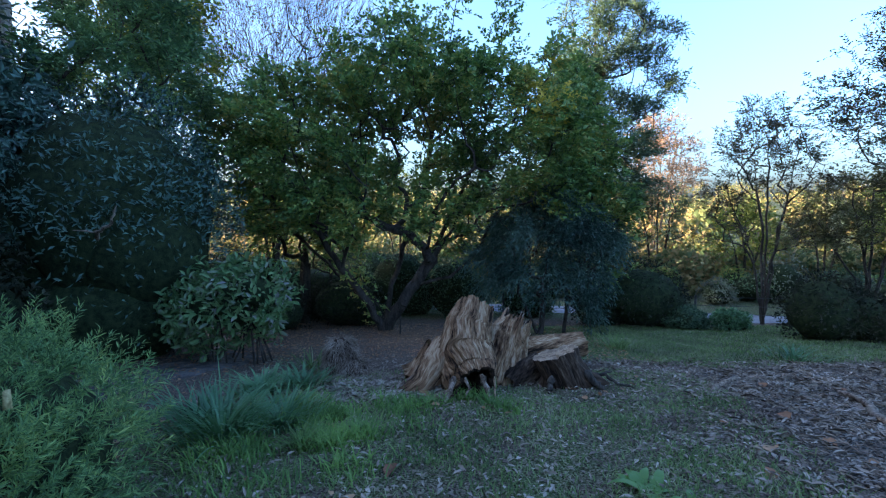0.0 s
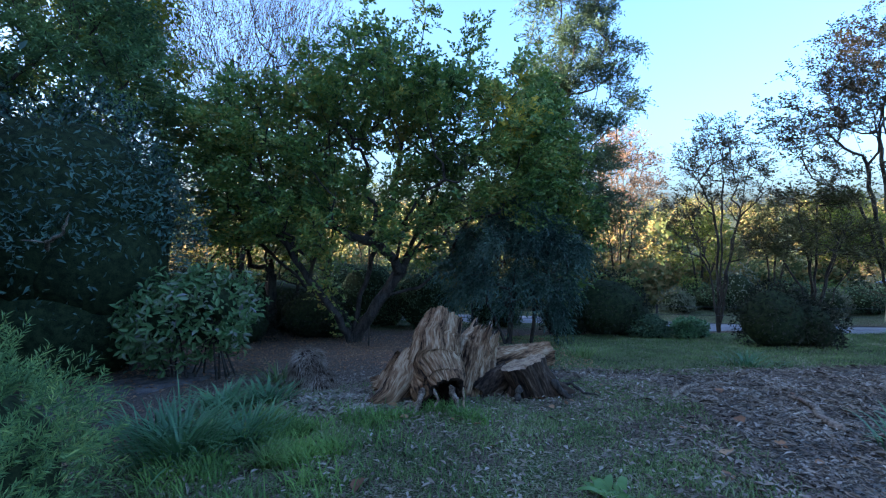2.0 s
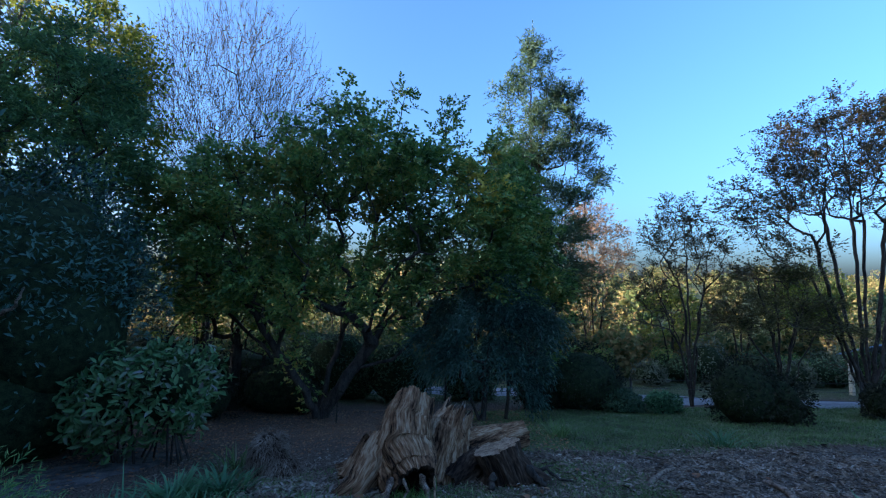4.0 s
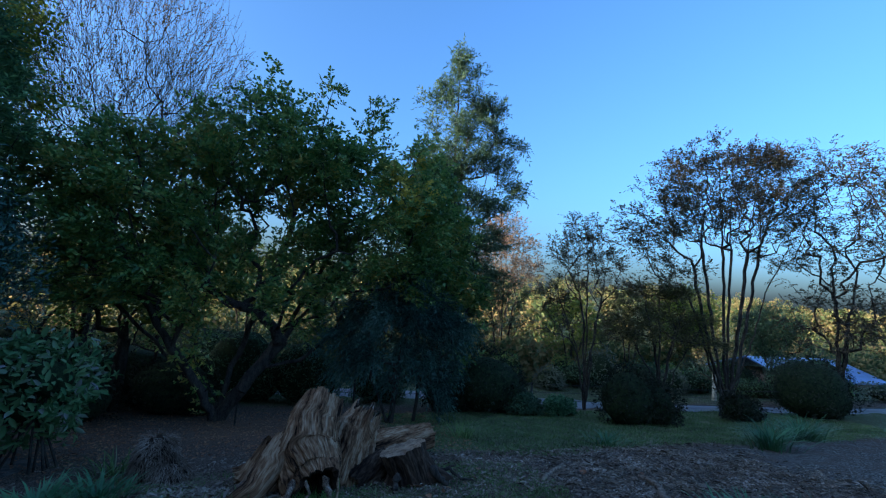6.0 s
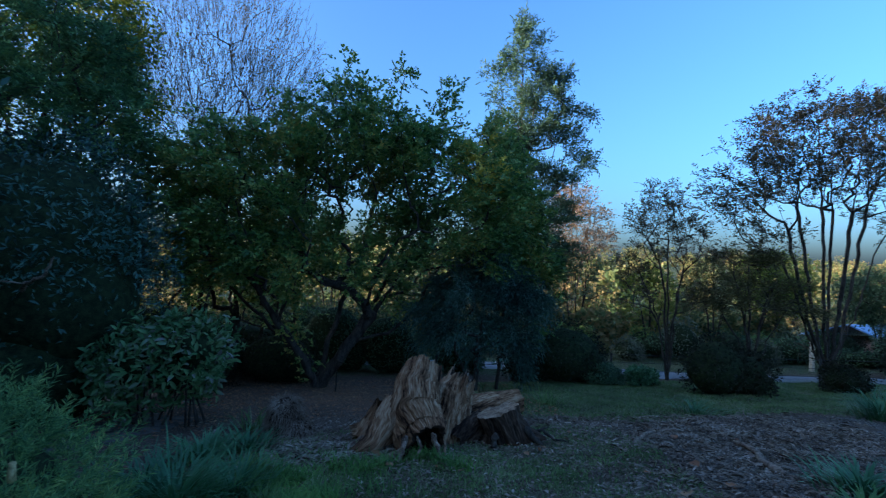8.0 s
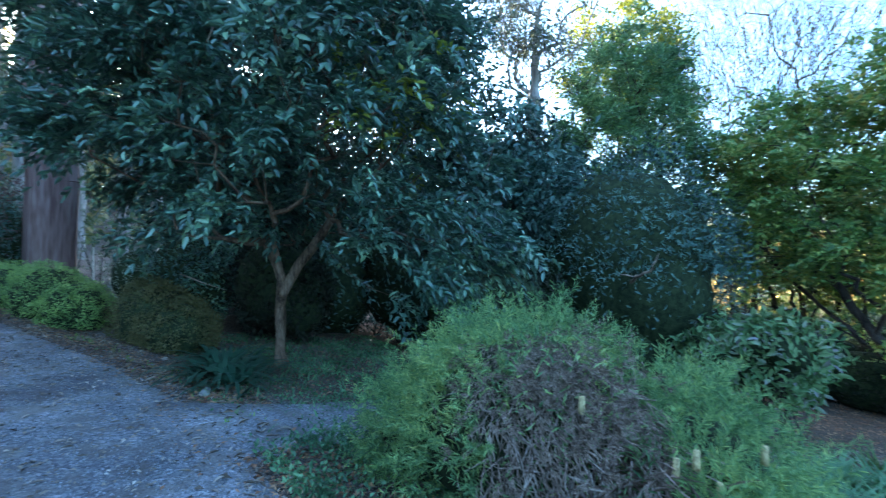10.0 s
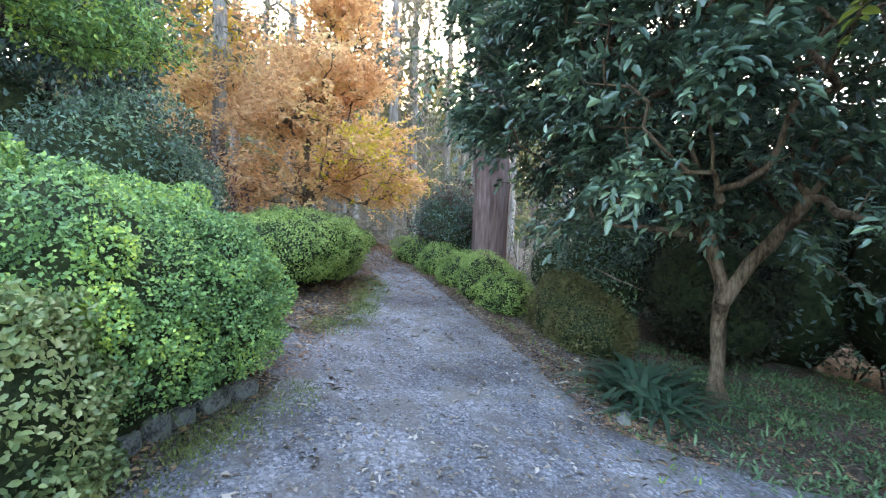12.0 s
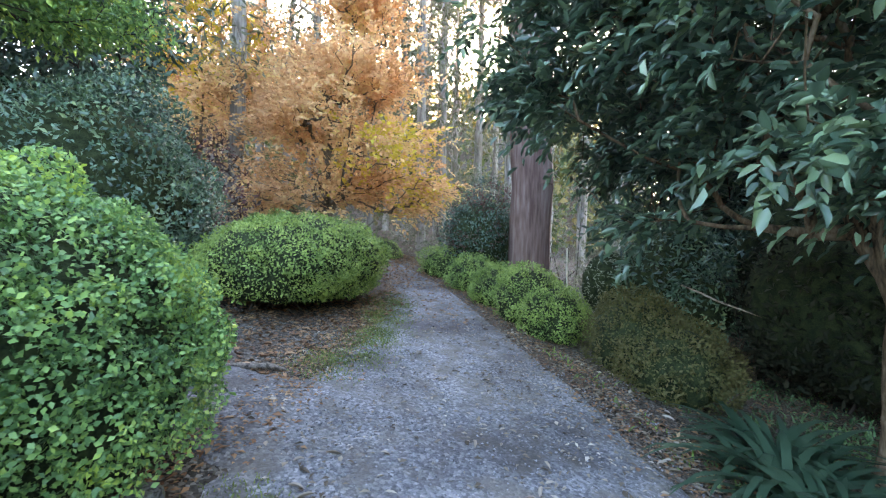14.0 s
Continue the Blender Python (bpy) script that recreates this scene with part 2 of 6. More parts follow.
L_STRAP = leaf_material("leaf_strap", [(0.018, 0.058, 0.026), (0.07, 0.17, 0.07), (0.20, 0.36, 0.15)], 0.35, 0.25, 2.0, 0.35)
L_CLIVIA = leaf_material("leaf_dark_strap", [(0.008, 0.03, 0.018), (0.02, 0.06, 0.034), (0.045, 0.10, 0.055)], 0.5, 0.1, 2.0, 0.15)
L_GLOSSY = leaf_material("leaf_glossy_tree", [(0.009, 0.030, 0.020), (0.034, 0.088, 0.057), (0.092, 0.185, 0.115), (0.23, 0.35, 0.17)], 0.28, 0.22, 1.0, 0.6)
L_BROAD = leaf_material("leaf_broad_green", [(0.06, 0.15, 0.03), (0.13, 0.25, 0.05)], 0.4, 0.3, 2.0, 0.5)
L_GRASS = leaf_material("grass_blades", [(0.035, 0.055, 0.022), (0.095, 0.155, 0.048), (0.18, 0.26, 0.08), (0.38, 0.36, 0.22)], 0.6, 0.3, 1.2)
L_ORANGE = leaf_material("leaf_autumn_orange", [(0.46, 0.22, 0.12), (0.74, 0.40, 0.20), (0.87, 0.56, 0.29), (0.88, 0.68, 0.29)], 0.6, 0.55, 0.5)
L_YELLOW = leaf_material("leaf_autumn_yellow", [(0.42, 0.37, 0.06), (0.68, 0.50, 0.08), (0.80, 0.56, 0.11)], 0.6, 0.4, 0.7)
L_LIME = leaf_material("leaf_lime", [(0.08, 0.12, 0.02), (0.20, 0.24, 0.04), (0.36, 0.33, 0.05)], 0.5, 0.4, 0.6)
L_BLUSH = leaf_material("leaf_pale_russet", [(0.10, 0.075, 0.05), (0.26, 0.17, 0.11), (0.42, 0.30, 0.19)], 0.6, 0.4, 0.5)
L_RUSSET = leaf_material("leaf_russet_maple", [(0.02, 0.03, 0.016), (0.055, 0.06, 0.03), (0.12, 0.075, 0.042), (0.085, 0.095, 0.04)], 0.5, 0.3, 0.5)
L_GUM = leaf_material("leaf_gum", [(0.09, 0.105, 0.065), (0.17, 0.185, 0.12), (0.27, 0.27, 0.19)], 0.45, 0.3, 0.5)
L_PINE = leaf_material("leaf_tall_conifer", [(0.030, 0.066, 0.036), (0.072, 0.128, 0.066), (0.135, 0.195, 0.09)], 0.5, 0.25, 0.5)
L_CONIFER = leaf_material("leaf_green_conifer", [(0.035, 0.085, 0.038), (0.105, 0.21, 0.08), (0.24, 0.37, 0.12)], 0.5, 0.25, 0.5)
L_MAUVE = leaf_material("leaf_mauve_shrub", [(0.035, 0.085, 0.035), (0.10, 0.20, 0.07), (0.18, 0.27, 0.11), (0.27, 0.24, 0.25)], 0.5, 0.3, 3.0)
L_RED = leaf_material("leaf_red_tips", [(0.03, 0.03, 0.02), (0.10, 0.045, 0.04), (0.20, 0.08, 0.07)], 0.5, 0.3, 2.0)
L_LITTER = leaf_material("fallen_leaves", [(0.03, 0.021, 0.014), (0.11, 0.080, 0.055), (0.25, 0.195, 0.14), (0.52, 0.44, 0.35)], 0.8, 0.1, 2.0)
L_CHIP = leaf_material("bleached_chips", [(0.07, 0.05, 0.038), (0.20, 0.15, 0.115), (0.44, 0.37, 0.30)], 0.8, 0.05, 2.0)
L_BLEACHED = leaf_material("bleached_leaves", [(0.13, 0.095, 0.07), (0.28, 0.22, 0.165), (0.46, 0.39, 0.31)], 0.7, 0.05, 2.0)
L_TUFT = leaf_material("fresh_grass", [(0.05, 0.11, 0.03), (0.12, 0.23, 0.055), (0.24, 0.38, 0.09)], 0.5, 0.35, 1.5)
L_LITTER_RED = leaf_material("fallen_leaves_red", [(0.14, 0.065, 0.04), (0.30, 0.145, 0.075), (0.44, 0.26, 0.14)], 0.8, 0.1, 2.0)
L_HILL = leaf_material("hill_woodland", [(0.022, 0.044, 0.019), (0.07, 0.105, 0.038), (0.16, 0.17, 0.06), (0.34, 0.255, 0.105), (0.22, 0.13, 0.065)], 0.7, 0.3, 0.10)

# ---- helpers for shapes ----


def smooth(a, b, v):
    v = np.clip((np.asarray(v, float) - a) / (b - a), 0, 1)
    return v * v * (3 - 2 * v)


def wobble(x, y, s):
    """Cheap smooth noise, about -1 to 1."""
    x, y = np.asarray(x, float) * s, np.asarray(y, float) * s
    return (np.sin(1.7 * x + 0.9 * y + 1.3) + np.sin(-1.1 * x + 2.3 * y + 4.1) + np.sin(3.1 * x + 1.9 * y + 0.4) * 0.6 + np.sin(-2.7 * x + 3.7 * y) * 0.5) / 3.1


def height(x, y):
    """The lie of the land: one hillside that falls from the path to the lawn, with a made-up wooded ridge that blocks
    the low sun and a valley side opposite.
    """
    x, y = np.asarray(x, float), np.asarray(y, float)
    ys = np.where(y < 13, y, 13 + 5 * (1 - np.exp(-(np.maximum(y, 13) - 13) / 5)))
    ys = np.maximum(ys, -30)
    z = -0.14 * (ys + 0.3)
    z = z + 0.05 * np.clip(-(x + 9), 0, 30)
    z = z + 8 * smooth(-20, -52, y) + 1.2 * smooth(38, 120, y) + 9 * smooth(110, 260, y)
    # added ridge at -x: shades the garden, ends where the far side stays sunlit
    z = z + 20 * smooth(-44, -82, x) * (1 - smooth(12, 22, y))
    return z + 0.035 * wobble(x, y, 1.1) * smooth(1.5, 4, y) + 0.015 * wobble(x, y, 3.3) * smooth(1.5, 4, y)


def hz(x, y):
    return float(height(x, y))


def mesh_of(name, verts, faces, mat=None):
    """A mesh from arrays of corners and of equal-sided faces."""
    verts, faces = np.asarray(verts, np.float32), np.asarray(faces, np.int32)
    me = bpy.data.meshes.new(name)
    n, k = faces.shape
    me.vertices.add(len(verts))
    me.vertices.foreach_set("co", verts.ravel())
    me.loops.add(n * k)
    me.loops.foreach_set("vertex_index", faces.ravel())
    me.polygons.add(n)
    me.polygons.foreach_set("loop_start", np.arange(0, n * k, k, dtype=np.int32))
    me.update(calc_edges=True)
    if mat:
        me.materials.append(mat)
    return me


def smoothed(me):
    me.polygons.foreach_set("use_smooth", np.ones(len(me.polygons), bool))
    return me


def thing(name, at, label, category, group="", kind=""):
    ob = new(name)
    ob.location = at
    return tagged(ob, label, category, group, kind)


def piece(name, me, parent, label=""):
    """One mesh part under a thing; its mesh is given in world metres."""
    ob = new(name, me)
    ob.parent = parent
    ob.matrix_parent_inverse = Matrix.Translation(-Vector(parent.location)) if parent.parent is None else Matrix.Identity(4)
    return tagged(ob, label)


def unit(v):
    return v / np.maximum(np.linalg.norm(v, axis=-1, keepdims=True), 1e-9)


def leaf_mesh(name, rng, pos, way, size, aspect, mat, fold=0.18, spread=0.45, up=0.6, face=None, oval=False):
    """A folded blade for each place: two faces on one midrib, tips along 'way'; oval leaves have a rounded outline and a bent tip."""
    n = len(pos)
    d = unit(way + rng.normal(0, spread, (n, 3)))
    nrm = unit((np.array([0, 0, up]) if face is None else face) + rng.normal(0, 0.6 if face is None else 0.42, (n, 3)))
    s = unit(np.cross(d, nrm))
    nn = np.cross(s, d)
    ln = (size * rng.uniform(0.65, 1.3, n))[:, None]
    w = ln * aspect * 0.5
    if oval:
        low, high = pos + d * ln * 0.28 + nn * ln * fold, pos + d * ln * 0.66 + nn * ln * fold * 0.8
        v = np.stack([pos, low + s * w * 0.92, high + s * w * 0.85, pos + d * ln - nn * ln * 0.10, high - s * w * 0.85, low - s * w * 0.92], 1).reshape(-1, 3)
        i = np.arange(n)[:, None] * 6
        return mesh_of(name, v, np.concatenate([i + [0, 1, 2, 3], i + [0, 3, 4, 5]]), mat)
    mid = pos + d * ln * 0.45
    v = np.stack([pos, mid + s * w + nn * ln * fold, pos + d * ln - nn * ln * 0.06, mid - s * w + nn * ln * fold], 1).reshape(-1, 3)
    i = np.arange(n)[:, None] * 4
    f = np.concatenate([i + [0, 1, 2], i + [0, 2, 3]])
    return mesh_of(name, v, f, mat)


def spray_mesh(name, rng, pos, way, k, length, leaf, aspect, mat, tilt=0.35, sag=0.25, fold=0.12, oval=False):
    """Leafy twig ends: k leaves set to both sides of a sagging axis, all more or less in one plane."""
    n = len(pos)
    ax = unit(way)
    up = unit(np.array([0, 0, 1.0]) + rng.normal(0, tilt, (n, 3)))
    side = unit(np.cross(ax, up))
    nrm = np.cross(side, ax)
    t = (np.linspace(0.12, 1, k)[None] + rng.normal(0, 0.06, (n, k)))
    ln = length * rng.uniform(0.6, 1.3, (n, 1))
    sign = np.where(np.arange(k) % 2, 1.0, -1.0) * (1 - 0.75 * (np.arange(k) == k - 1))
    p = pos[:, None] + ax[:, None] * (t * ln)[..., None] - np.array([0, 0, 1.0]) * (sag * ln * t ** 2)[..., None]
    d = ax[:, None] * 0.75 + side[:, None] * sign[None, :, None] * 0.8 - np.array([0, 0, sag]) * t[..., None]
    face = np.broadcast_to(nrm[:, None], p.shape)
    return leaf_mesh(name, rng, p.reshape(-1, 3), d.reshape(-1, 3), leaf, aspect, mat, fold, 0.22, 0.6, face.reshape(-1, 3), oval)


def fan(base, tops, low=0.22):
    """Stems that rise together from one foot and arch out like a vase to the given tops."""
    base = np.asarray(base, float)
    out = []
    for t in tops:
        d = np.asarray(t, float) - base
        out.append([tuple(base), tuple(base + d * [0.12, 0.12, low * 0.6]), tuple(base + d * [0.32, 0.32, low * 1.7]), tuple(base + d * [0.58, 0.58, 0.68]), tuple(t)])
    return out


def blade_mesh(name, rng, foot, heading, length, width, mat, droop=0.9, segs=5, rise=1.1):
    """Arching strap leaves, each a ribbon with a keel."""
    n = len(foot)
    hd = np.stack([np.cos(heading), np.sin(heading), np.zeros(n)], 1)
    side = np.stack([-np.sin(heading), np.cos(heading), np.zeros(n)], 1)
    tilt = rise * rng.uniform(0.75, 1.2, n)
    p, rows = foot.copy(), []
    for k in range(segs + 1):
        t = k / segs
        w = (width * (1 - t ** 2.2) + 0.001)
        w = (w if np.ndim(w) else np.full(n, w))[:, None]
        rows.append(np.stack([p - side * w / 2, p + side * w / 2], 1))
        a = tilt - droop * t * rng.uniform(1.2, 1.8, n)
        p = p + (hd * np.cos(a)[:, None] + np.array([0, 0, 1]) * np.sin(a)[:, None]) * (length / segs)[:, None]
    v = np.stack(rows, 1).reshape(-1, 3)
    per = 2 * (segs + 1)
    i = np.arange(n)[:, None] * per
    f = np.concatenate([i + [2 * k, 2 * k + 1, 2 * k + 3, 2 * k + 2] for k in range(segs)])
    return mesh_of(name, v, f, mat)


def tube_mesh(name, a, b, ra, rb, sides, mat):
    """Tapered tubes from the points a to the points b."""
    n = len(a)
    d = unit(b - a)
    u = unit(np.cross(d, np.array([0.31, 0.93, 0.21])))
    w = np.cross(d, u)
    ang = np.linspace(0, 2 * np.pi, sides, endpoint=False)
    ring = np.cos(ang)[None, :, None] * u[:, None] + np.sin(ang)[None, :, None] * w[:, None]
    v = np.concatenate([a[:, None] + ring * ra[:, None, None], b[:, None] + ring * rb[:, None, None]], 1).reshape(-1, 3)
    i = np.arange(n)[:, None] * 2 * sides
    f = np.concatenate([i + [k, (k + 1) % sides, sides + (k + 1) % sides, sides + k] for k in range(sides)])
    return smoothed(mesh_of(name, v, f, mat))


def in_blobs(rng, blobs, n, shell=0.0):
    """n places in a union of ellipsoids (x, y, z, rx, ry, rz); shell pushes them outwards."""
    blobs = np.asarray(blobs, float)
    vol = blobs[:, 3] * blobs[:, 4] * blobs[:, 5]
    pick = rng.choice(len(blobs), n, p=vol / vol.sum())
    r = rng.uniform(shell ** 3, 1, n) ** (1 / 3)
    d = unit(rng.normal(0, 1, (n, 3)))
    return blobs[pick, :3] + d * r[:, None] * blobs[pick, 3:6], d


def grow(rng, stems, targets, step=0.4, clear=0.0, lift=0.25):
    """A skeleton: the stems first, then a limb from the nearest node to each target in turn."""
    pos, par = [], []
    for st in stems:
        st = np.asarray(st, float)
        last = -1
        if pos and np.linalg.norm(st[0] - pos[0]) < 0.05:
            last = 0
        for k in range(len(st)):
            if k == 0:
                if last == 0:
                    continue
                pos.append(st[0]); par.append(-1); last = len(pos) - 1
                continue
            m = max(1, int(np.ceil(np.linalg.norm(st[k] - st[k - 1]) / step)))
            for q in range(1, m + 1):
                p = st[k - 1] + (st[k] - st[k - 1]) * q / m
                pos.append(p + rng.normal(0, 0.025, 3)); par.append(last); last = len(pos) - 1
    base = pos[0]
    first = max(2, int(len(pos) * 0.12))
    hub = base + (targets.mean(0) - base) * 0.25
    order = np.argsort(np.linalg.norm(targets - base, axis=1))
    room = np.zeros((len(pos) + int(sum(np.linalg.norm(targets - base, axis=1)) / step) + 2 * len(targets), 3))
    room[:len(pos)] = pos
    for i in order:
        t = targets[i]
        arr = room[:len(pos)]
        away = t - arr
        gaps = np.linalg.norm(away, axis=1) + 1e-6
        want = unit(t - hub)
        dist = gaps * (2.0 - away @ want / gaps) + 50 * (arr[:, 2] < base[2] + clear)
        dist[:first] += 50
        j = int(np.argmin(dist))
        o = arr[j].copy()
        gap = np.linalg.norm(t - o)
        if gap < 0.08:
            continue
        m = max(1, int(np.ceil(gap / step)))
        last = j
        bend = rng.normal(0, 0.06 * gap, 3) + np.array([0, 0, -lift * gap * 0.3])
        for q in range(1, m + 1):
            s = q / m
            p = o + (t - o) * s + bend * 4 * s * (1 - s) * 0.5
            room[len(pos)] = p + rng.normal(0, 0.014, 3)
            pos.append(room[len(pos)].copy()); par.append(last); last = len(pos) - 1
    pos, par = np.array(pos), np.array(par)
    load = np.zeros(len(pos))
    kids = np.zeros(len(pos), int)
    for i in range(len(pos) - 1, -1, -1):
        if kids[i] == 0:
            load[i] += 1
        if par[i] >= 0:
            load[par[i]] += load[i]
            kids[par[i]] += 1
    return pos, par, load


def tree(name, rng, label, stems, blobs, limbs, leaf_mat, bark, leaves=20000, leaf=0.09, aspect=0.5, clump=0.22, trunk_r=0.14, twig_r=0.008,
         shell=0.35, droop=-0.35, step=0.4, category="tree", group="", spread=0.6, gaps=0.35, power=0.5, extra=None, up=0.6, kind="", clear=0.5, spray=0, twig=0.3, tilt=0.35, sag=0.25, oval=False):
    """A tree with a branching trunk and a crown of single leaves gathered on its twigs. extra: (material, share, centre, radius) for a patch of other colour."""
    base = np.asarray(stems[0][0], float)
    ob = thing(name, base, label, category, group, kind)
    targets, _ = in_blobs(rng, blobs, limbs, shell)
    pos, par, load = grow(rng, stems, targets, step, clear)
    k = np.where(par >= 0)[0]
    r = twig_r * load ** power
    r = r * min(1.0, 1.0) * np.where(load > 3, trunk_r / (twig_r * load.max() ** power), 1.0) ** (np.log(np.maximum(load, 1)) / np.log(load.max()))
    rp = np.minimum(r[par[k]], r[k] * 1.35)
    low = pos[k][:, 2] < base[2] + 0.35
    flare = np.where((par[k] == 0) & low, 1.35, 1.0)
    me = tube_mesh("trunk", pos[par[k]], pos[k] + (pos[k] - pos[par[k]]) * 0.06, rp * flare, r[k], 7 if np.hypot(base[0] + 2, base[1]) < 17 else 4, bark)
    piece("trunk", me, ob)
    tips = np.where(load <= 3)[0]
    if leaves and spray:
        m = leaves // spray
        weight = 0.15 + rng.uniform(0, 1, len(tips)) ** 2 * (1 / (gaps + 0.05))
        at = tips[rng.choice(len(tips), m, p=weight / weight.sum())]
        p0, p1 = pos[at], pos[np.maximum(par[at], 0)]
        f = rng.uniform(0, 1.1, (m, 1))
        p = p0 * f + p1 * (1 - f) + rng.normal(0, clump, (m, 3)) * [1, 1, 0.6]
        p[:, 2] = np.maximum(p[:, 2], height(p[:, 0], p[:, 1]) + 0.2)
        hub = np.array([pos[tips][:, 0].mean(), pos[tips][:, 1].mean(), pos[tips][:, 2].min()])
        way = unit(p0 - p1) * 0.5 + unit(p - hub) * [0.8, 0.8, 0.35] + rng.normal(0, 0.45, (m, 3)) + [0, 0, droop]
        bags = [("crown", np.ones(m, bool), leaf_mat)]
        if extra:
            mat2, share, centre, rad = extra
            near = (np.linalg.norm((p - np.asarray(centre)) / np.asarray(rad), axis=1) + rng.normal(0, 0.15, m) < 1) & (rng.uniform(0, 1, m) < share)
            bags = [("crown", ~near, leaf_mat), ("turning_foliage", near, mat2)]
        for what, some, mat in bags:
            if some.any():
                piece(what, spray_mesh(what, rng, p[some], way[some], spray, twig, leaf, aspect, mat, tilt, sag, oval=oval), ob)
    elif leaves:
        weight = 0.4 + rng.uniform(0, 1, len(tips)) ** 2 * (1 / (gaps + 0.05))
        at = tips[rng.choice(len(tips), leaves, p=weight / weight.sum())]
        p0, p1 = pos[at], pos[np.maximum(par[at], 0)]
        f = rng.uniform(0, 1, (leaves, 1))
        p = p0 * f + p1 * (1 - f) + rng.normal(0, clump, (leaves, 3)) * np.array([1, 1, 0.7])
        p[:, 2] = np.maximum(p[:, 2], height(p[:, 0], p[:, 1]) + 0.1)
        way = unit(p - p1) * 0.7 + np.array([0, 0, droop])
        if extra:
            mat2, share, centre, rad = extra
            near = (np.linalg.norm((p - np.asarray(centre)) / np.asarray(rad), axis=1) + rng.normal(0, 0.15, leaves) < 1) & (rng.uniform(0, 1, leaves) < share)
            piece("crown", leaf_mesh("crown", rng, p[~near], way[~near], leaf, aspect, leaf_mat, spread=spread, up=up), ob)
            if near.any():
                piece("turning_foliage", leaf_mesh("turning_foliage", rng, p[near], way[near], leaf, aspect, mat2, spread=spread, up=up), ob)
        else:
            piece("crown", leaf_mesh("crown", rng, p, way, leaf, aspect, leaf_mat, spread=spread, up=up), ob)
    return ob


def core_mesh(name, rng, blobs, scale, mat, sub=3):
    """A lumpy core of blobs; in shrubs a near-black shell in place of their inner shade."""
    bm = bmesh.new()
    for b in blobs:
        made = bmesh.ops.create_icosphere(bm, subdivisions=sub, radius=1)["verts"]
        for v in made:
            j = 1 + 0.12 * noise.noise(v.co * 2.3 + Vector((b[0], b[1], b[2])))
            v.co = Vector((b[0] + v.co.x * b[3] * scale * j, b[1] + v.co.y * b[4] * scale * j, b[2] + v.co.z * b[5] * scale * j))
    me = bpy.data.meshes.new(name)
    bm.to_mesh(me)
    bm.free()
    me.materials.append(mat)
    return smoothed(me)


def shrub(name, rng, label, blobs, leaf_mat, leaves=12000, leaf=0.045, aspect=0.55, depth=0.16, core=0.82, lumps=0.08, category="shrub", group="", out=0.8, up=0.5,
          stems=8, bark=None, spread=0.5, lump_scale=3.0, floor=0.06, lobes=5, bumps=0, oval=False, undercut=0.0):
    """A leafy shrub: leaves crowd the lumpy outside of its blobs, stems carry it, a near-black core paints the shade
    inside.
    """
    b = np.asarray(blobs, float)
    extra = [b]
    for q in b:
        d = unit(rng.normal(0, 1, (lobes, 3)) + [0, 0, 0.25])
        extra.append(np.concatenate([q[:3] + d * q[3:6] * rng.uniform(0.62, 0.9, (lobes, 1)), q[3:6] * rng.uniform(0.28, 0.5, (lobes, 1))], 1))
    for q in b[:len(blobs)] if bumps else []:
        d = unit(rng.normal(0, 1, (bumps, 3)))
        extra.append(np.concatenate([q[:3] + d * q[3:6] * rng.uniform(0.90, 0.98, (bumps, 1)), np.repeat(rng.uniform(0.07, 0.17, (bumps, 1)), 3, 1)], 1))
    b = np.concatenate(extra)
    base = np.array([b[:, 0].mean(), b[:, 1].mean(), 0.0])
    base[2] = hz(base[0], base[1])
    ob = thing(name, base, label, category, group)
    area = (b[:, 3] * b[:, 4] + b[:, 3] * b[:, 5] + b[:, 4] * b[:, 5])
    pick = rng.choice(len(b), leaves, p=area / area.sum())
    d = unit(rng.normal(0, 1, (leaves, 3)))
    r = 1 - np.abs(rng.normal(0, depth, leaves)) + lumps * (wobble(d[:, 0] * lump_scale + b[pick, 0], d[:, 1] * lump_scale + d[:, 2] * lump_scale * 1.3, 1.0))
    p = b[pick, :3] + d * r[:, None] * b[pick, 3:6]
    keep = p[:, 2] > height(p[:, 0], p[:, 1]) + floor
    for q in b:
        inside = np.linalg.norm((p - q[:3]) / q[3:6], axis=1) < 0.72
        keep &= ~inside
    # few leaves low down, so the shade-coloured core shows there
    if undercut:
        keep &= (p[:, 2] > height(p[:, 0], p[:, 1]) + undercut * rng.uniform(0.75, 1.15, leaves)) | (rng.uniform(0, 1, leaves) < 0.08)
    p, d = p[keep], d[keep]
    piece("foliage", leaf_mesh("foliage", rng, p, d * out * 0.45 + np.array([0, 0, 0.1]) + rng.normal(0, 0.7, d.shape), leaf, aspect, leaf_mat, spread=0.1, fold=0.1, face=d + [0, 0, 0.35], oval=oval), ob)
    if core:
        tagged(piece("inner_shade_core", core_mesh("inner_shade_core", rng, blobs, core, M_INNER_SHADE), ob), kind="stuff")
    if stems:
        s = rng.choice(len(blobs), stems)
        foot = np.stack([b[s, 0] + rng.normal(0, 0.12, stems) * b[s, 3] * 2, b[s, 1] + rng.normal(0, 0.12, stems) * b[s, 4] * 2, np.zeros(stems)], 1)
        foot[:, 2] = height(foot[:, 0], foot[:, 1]) - 0.05
        top = b[s, :3] + unit(rng.normal(0, 1, (stems, 3))) * b[s, 3:6] * 0.4
        for k in range(stems if floor > 0.2 else 0):
            bend = (foot[k:k + 1] + top[k:k + 1]) / 2 + rng.normal(0, 0.05, (1, 3)) * [1, 1, 0.3]
            piece("stem", tube_mesh("stem", np.concatenate([foot[k:k + 1], bend]), np.concatenate([bend, top[k:k + 1]]), np.array([0.018, 0.014]), np.array([0.014, 0.008]), 6, bark or M_TWIG), ob)
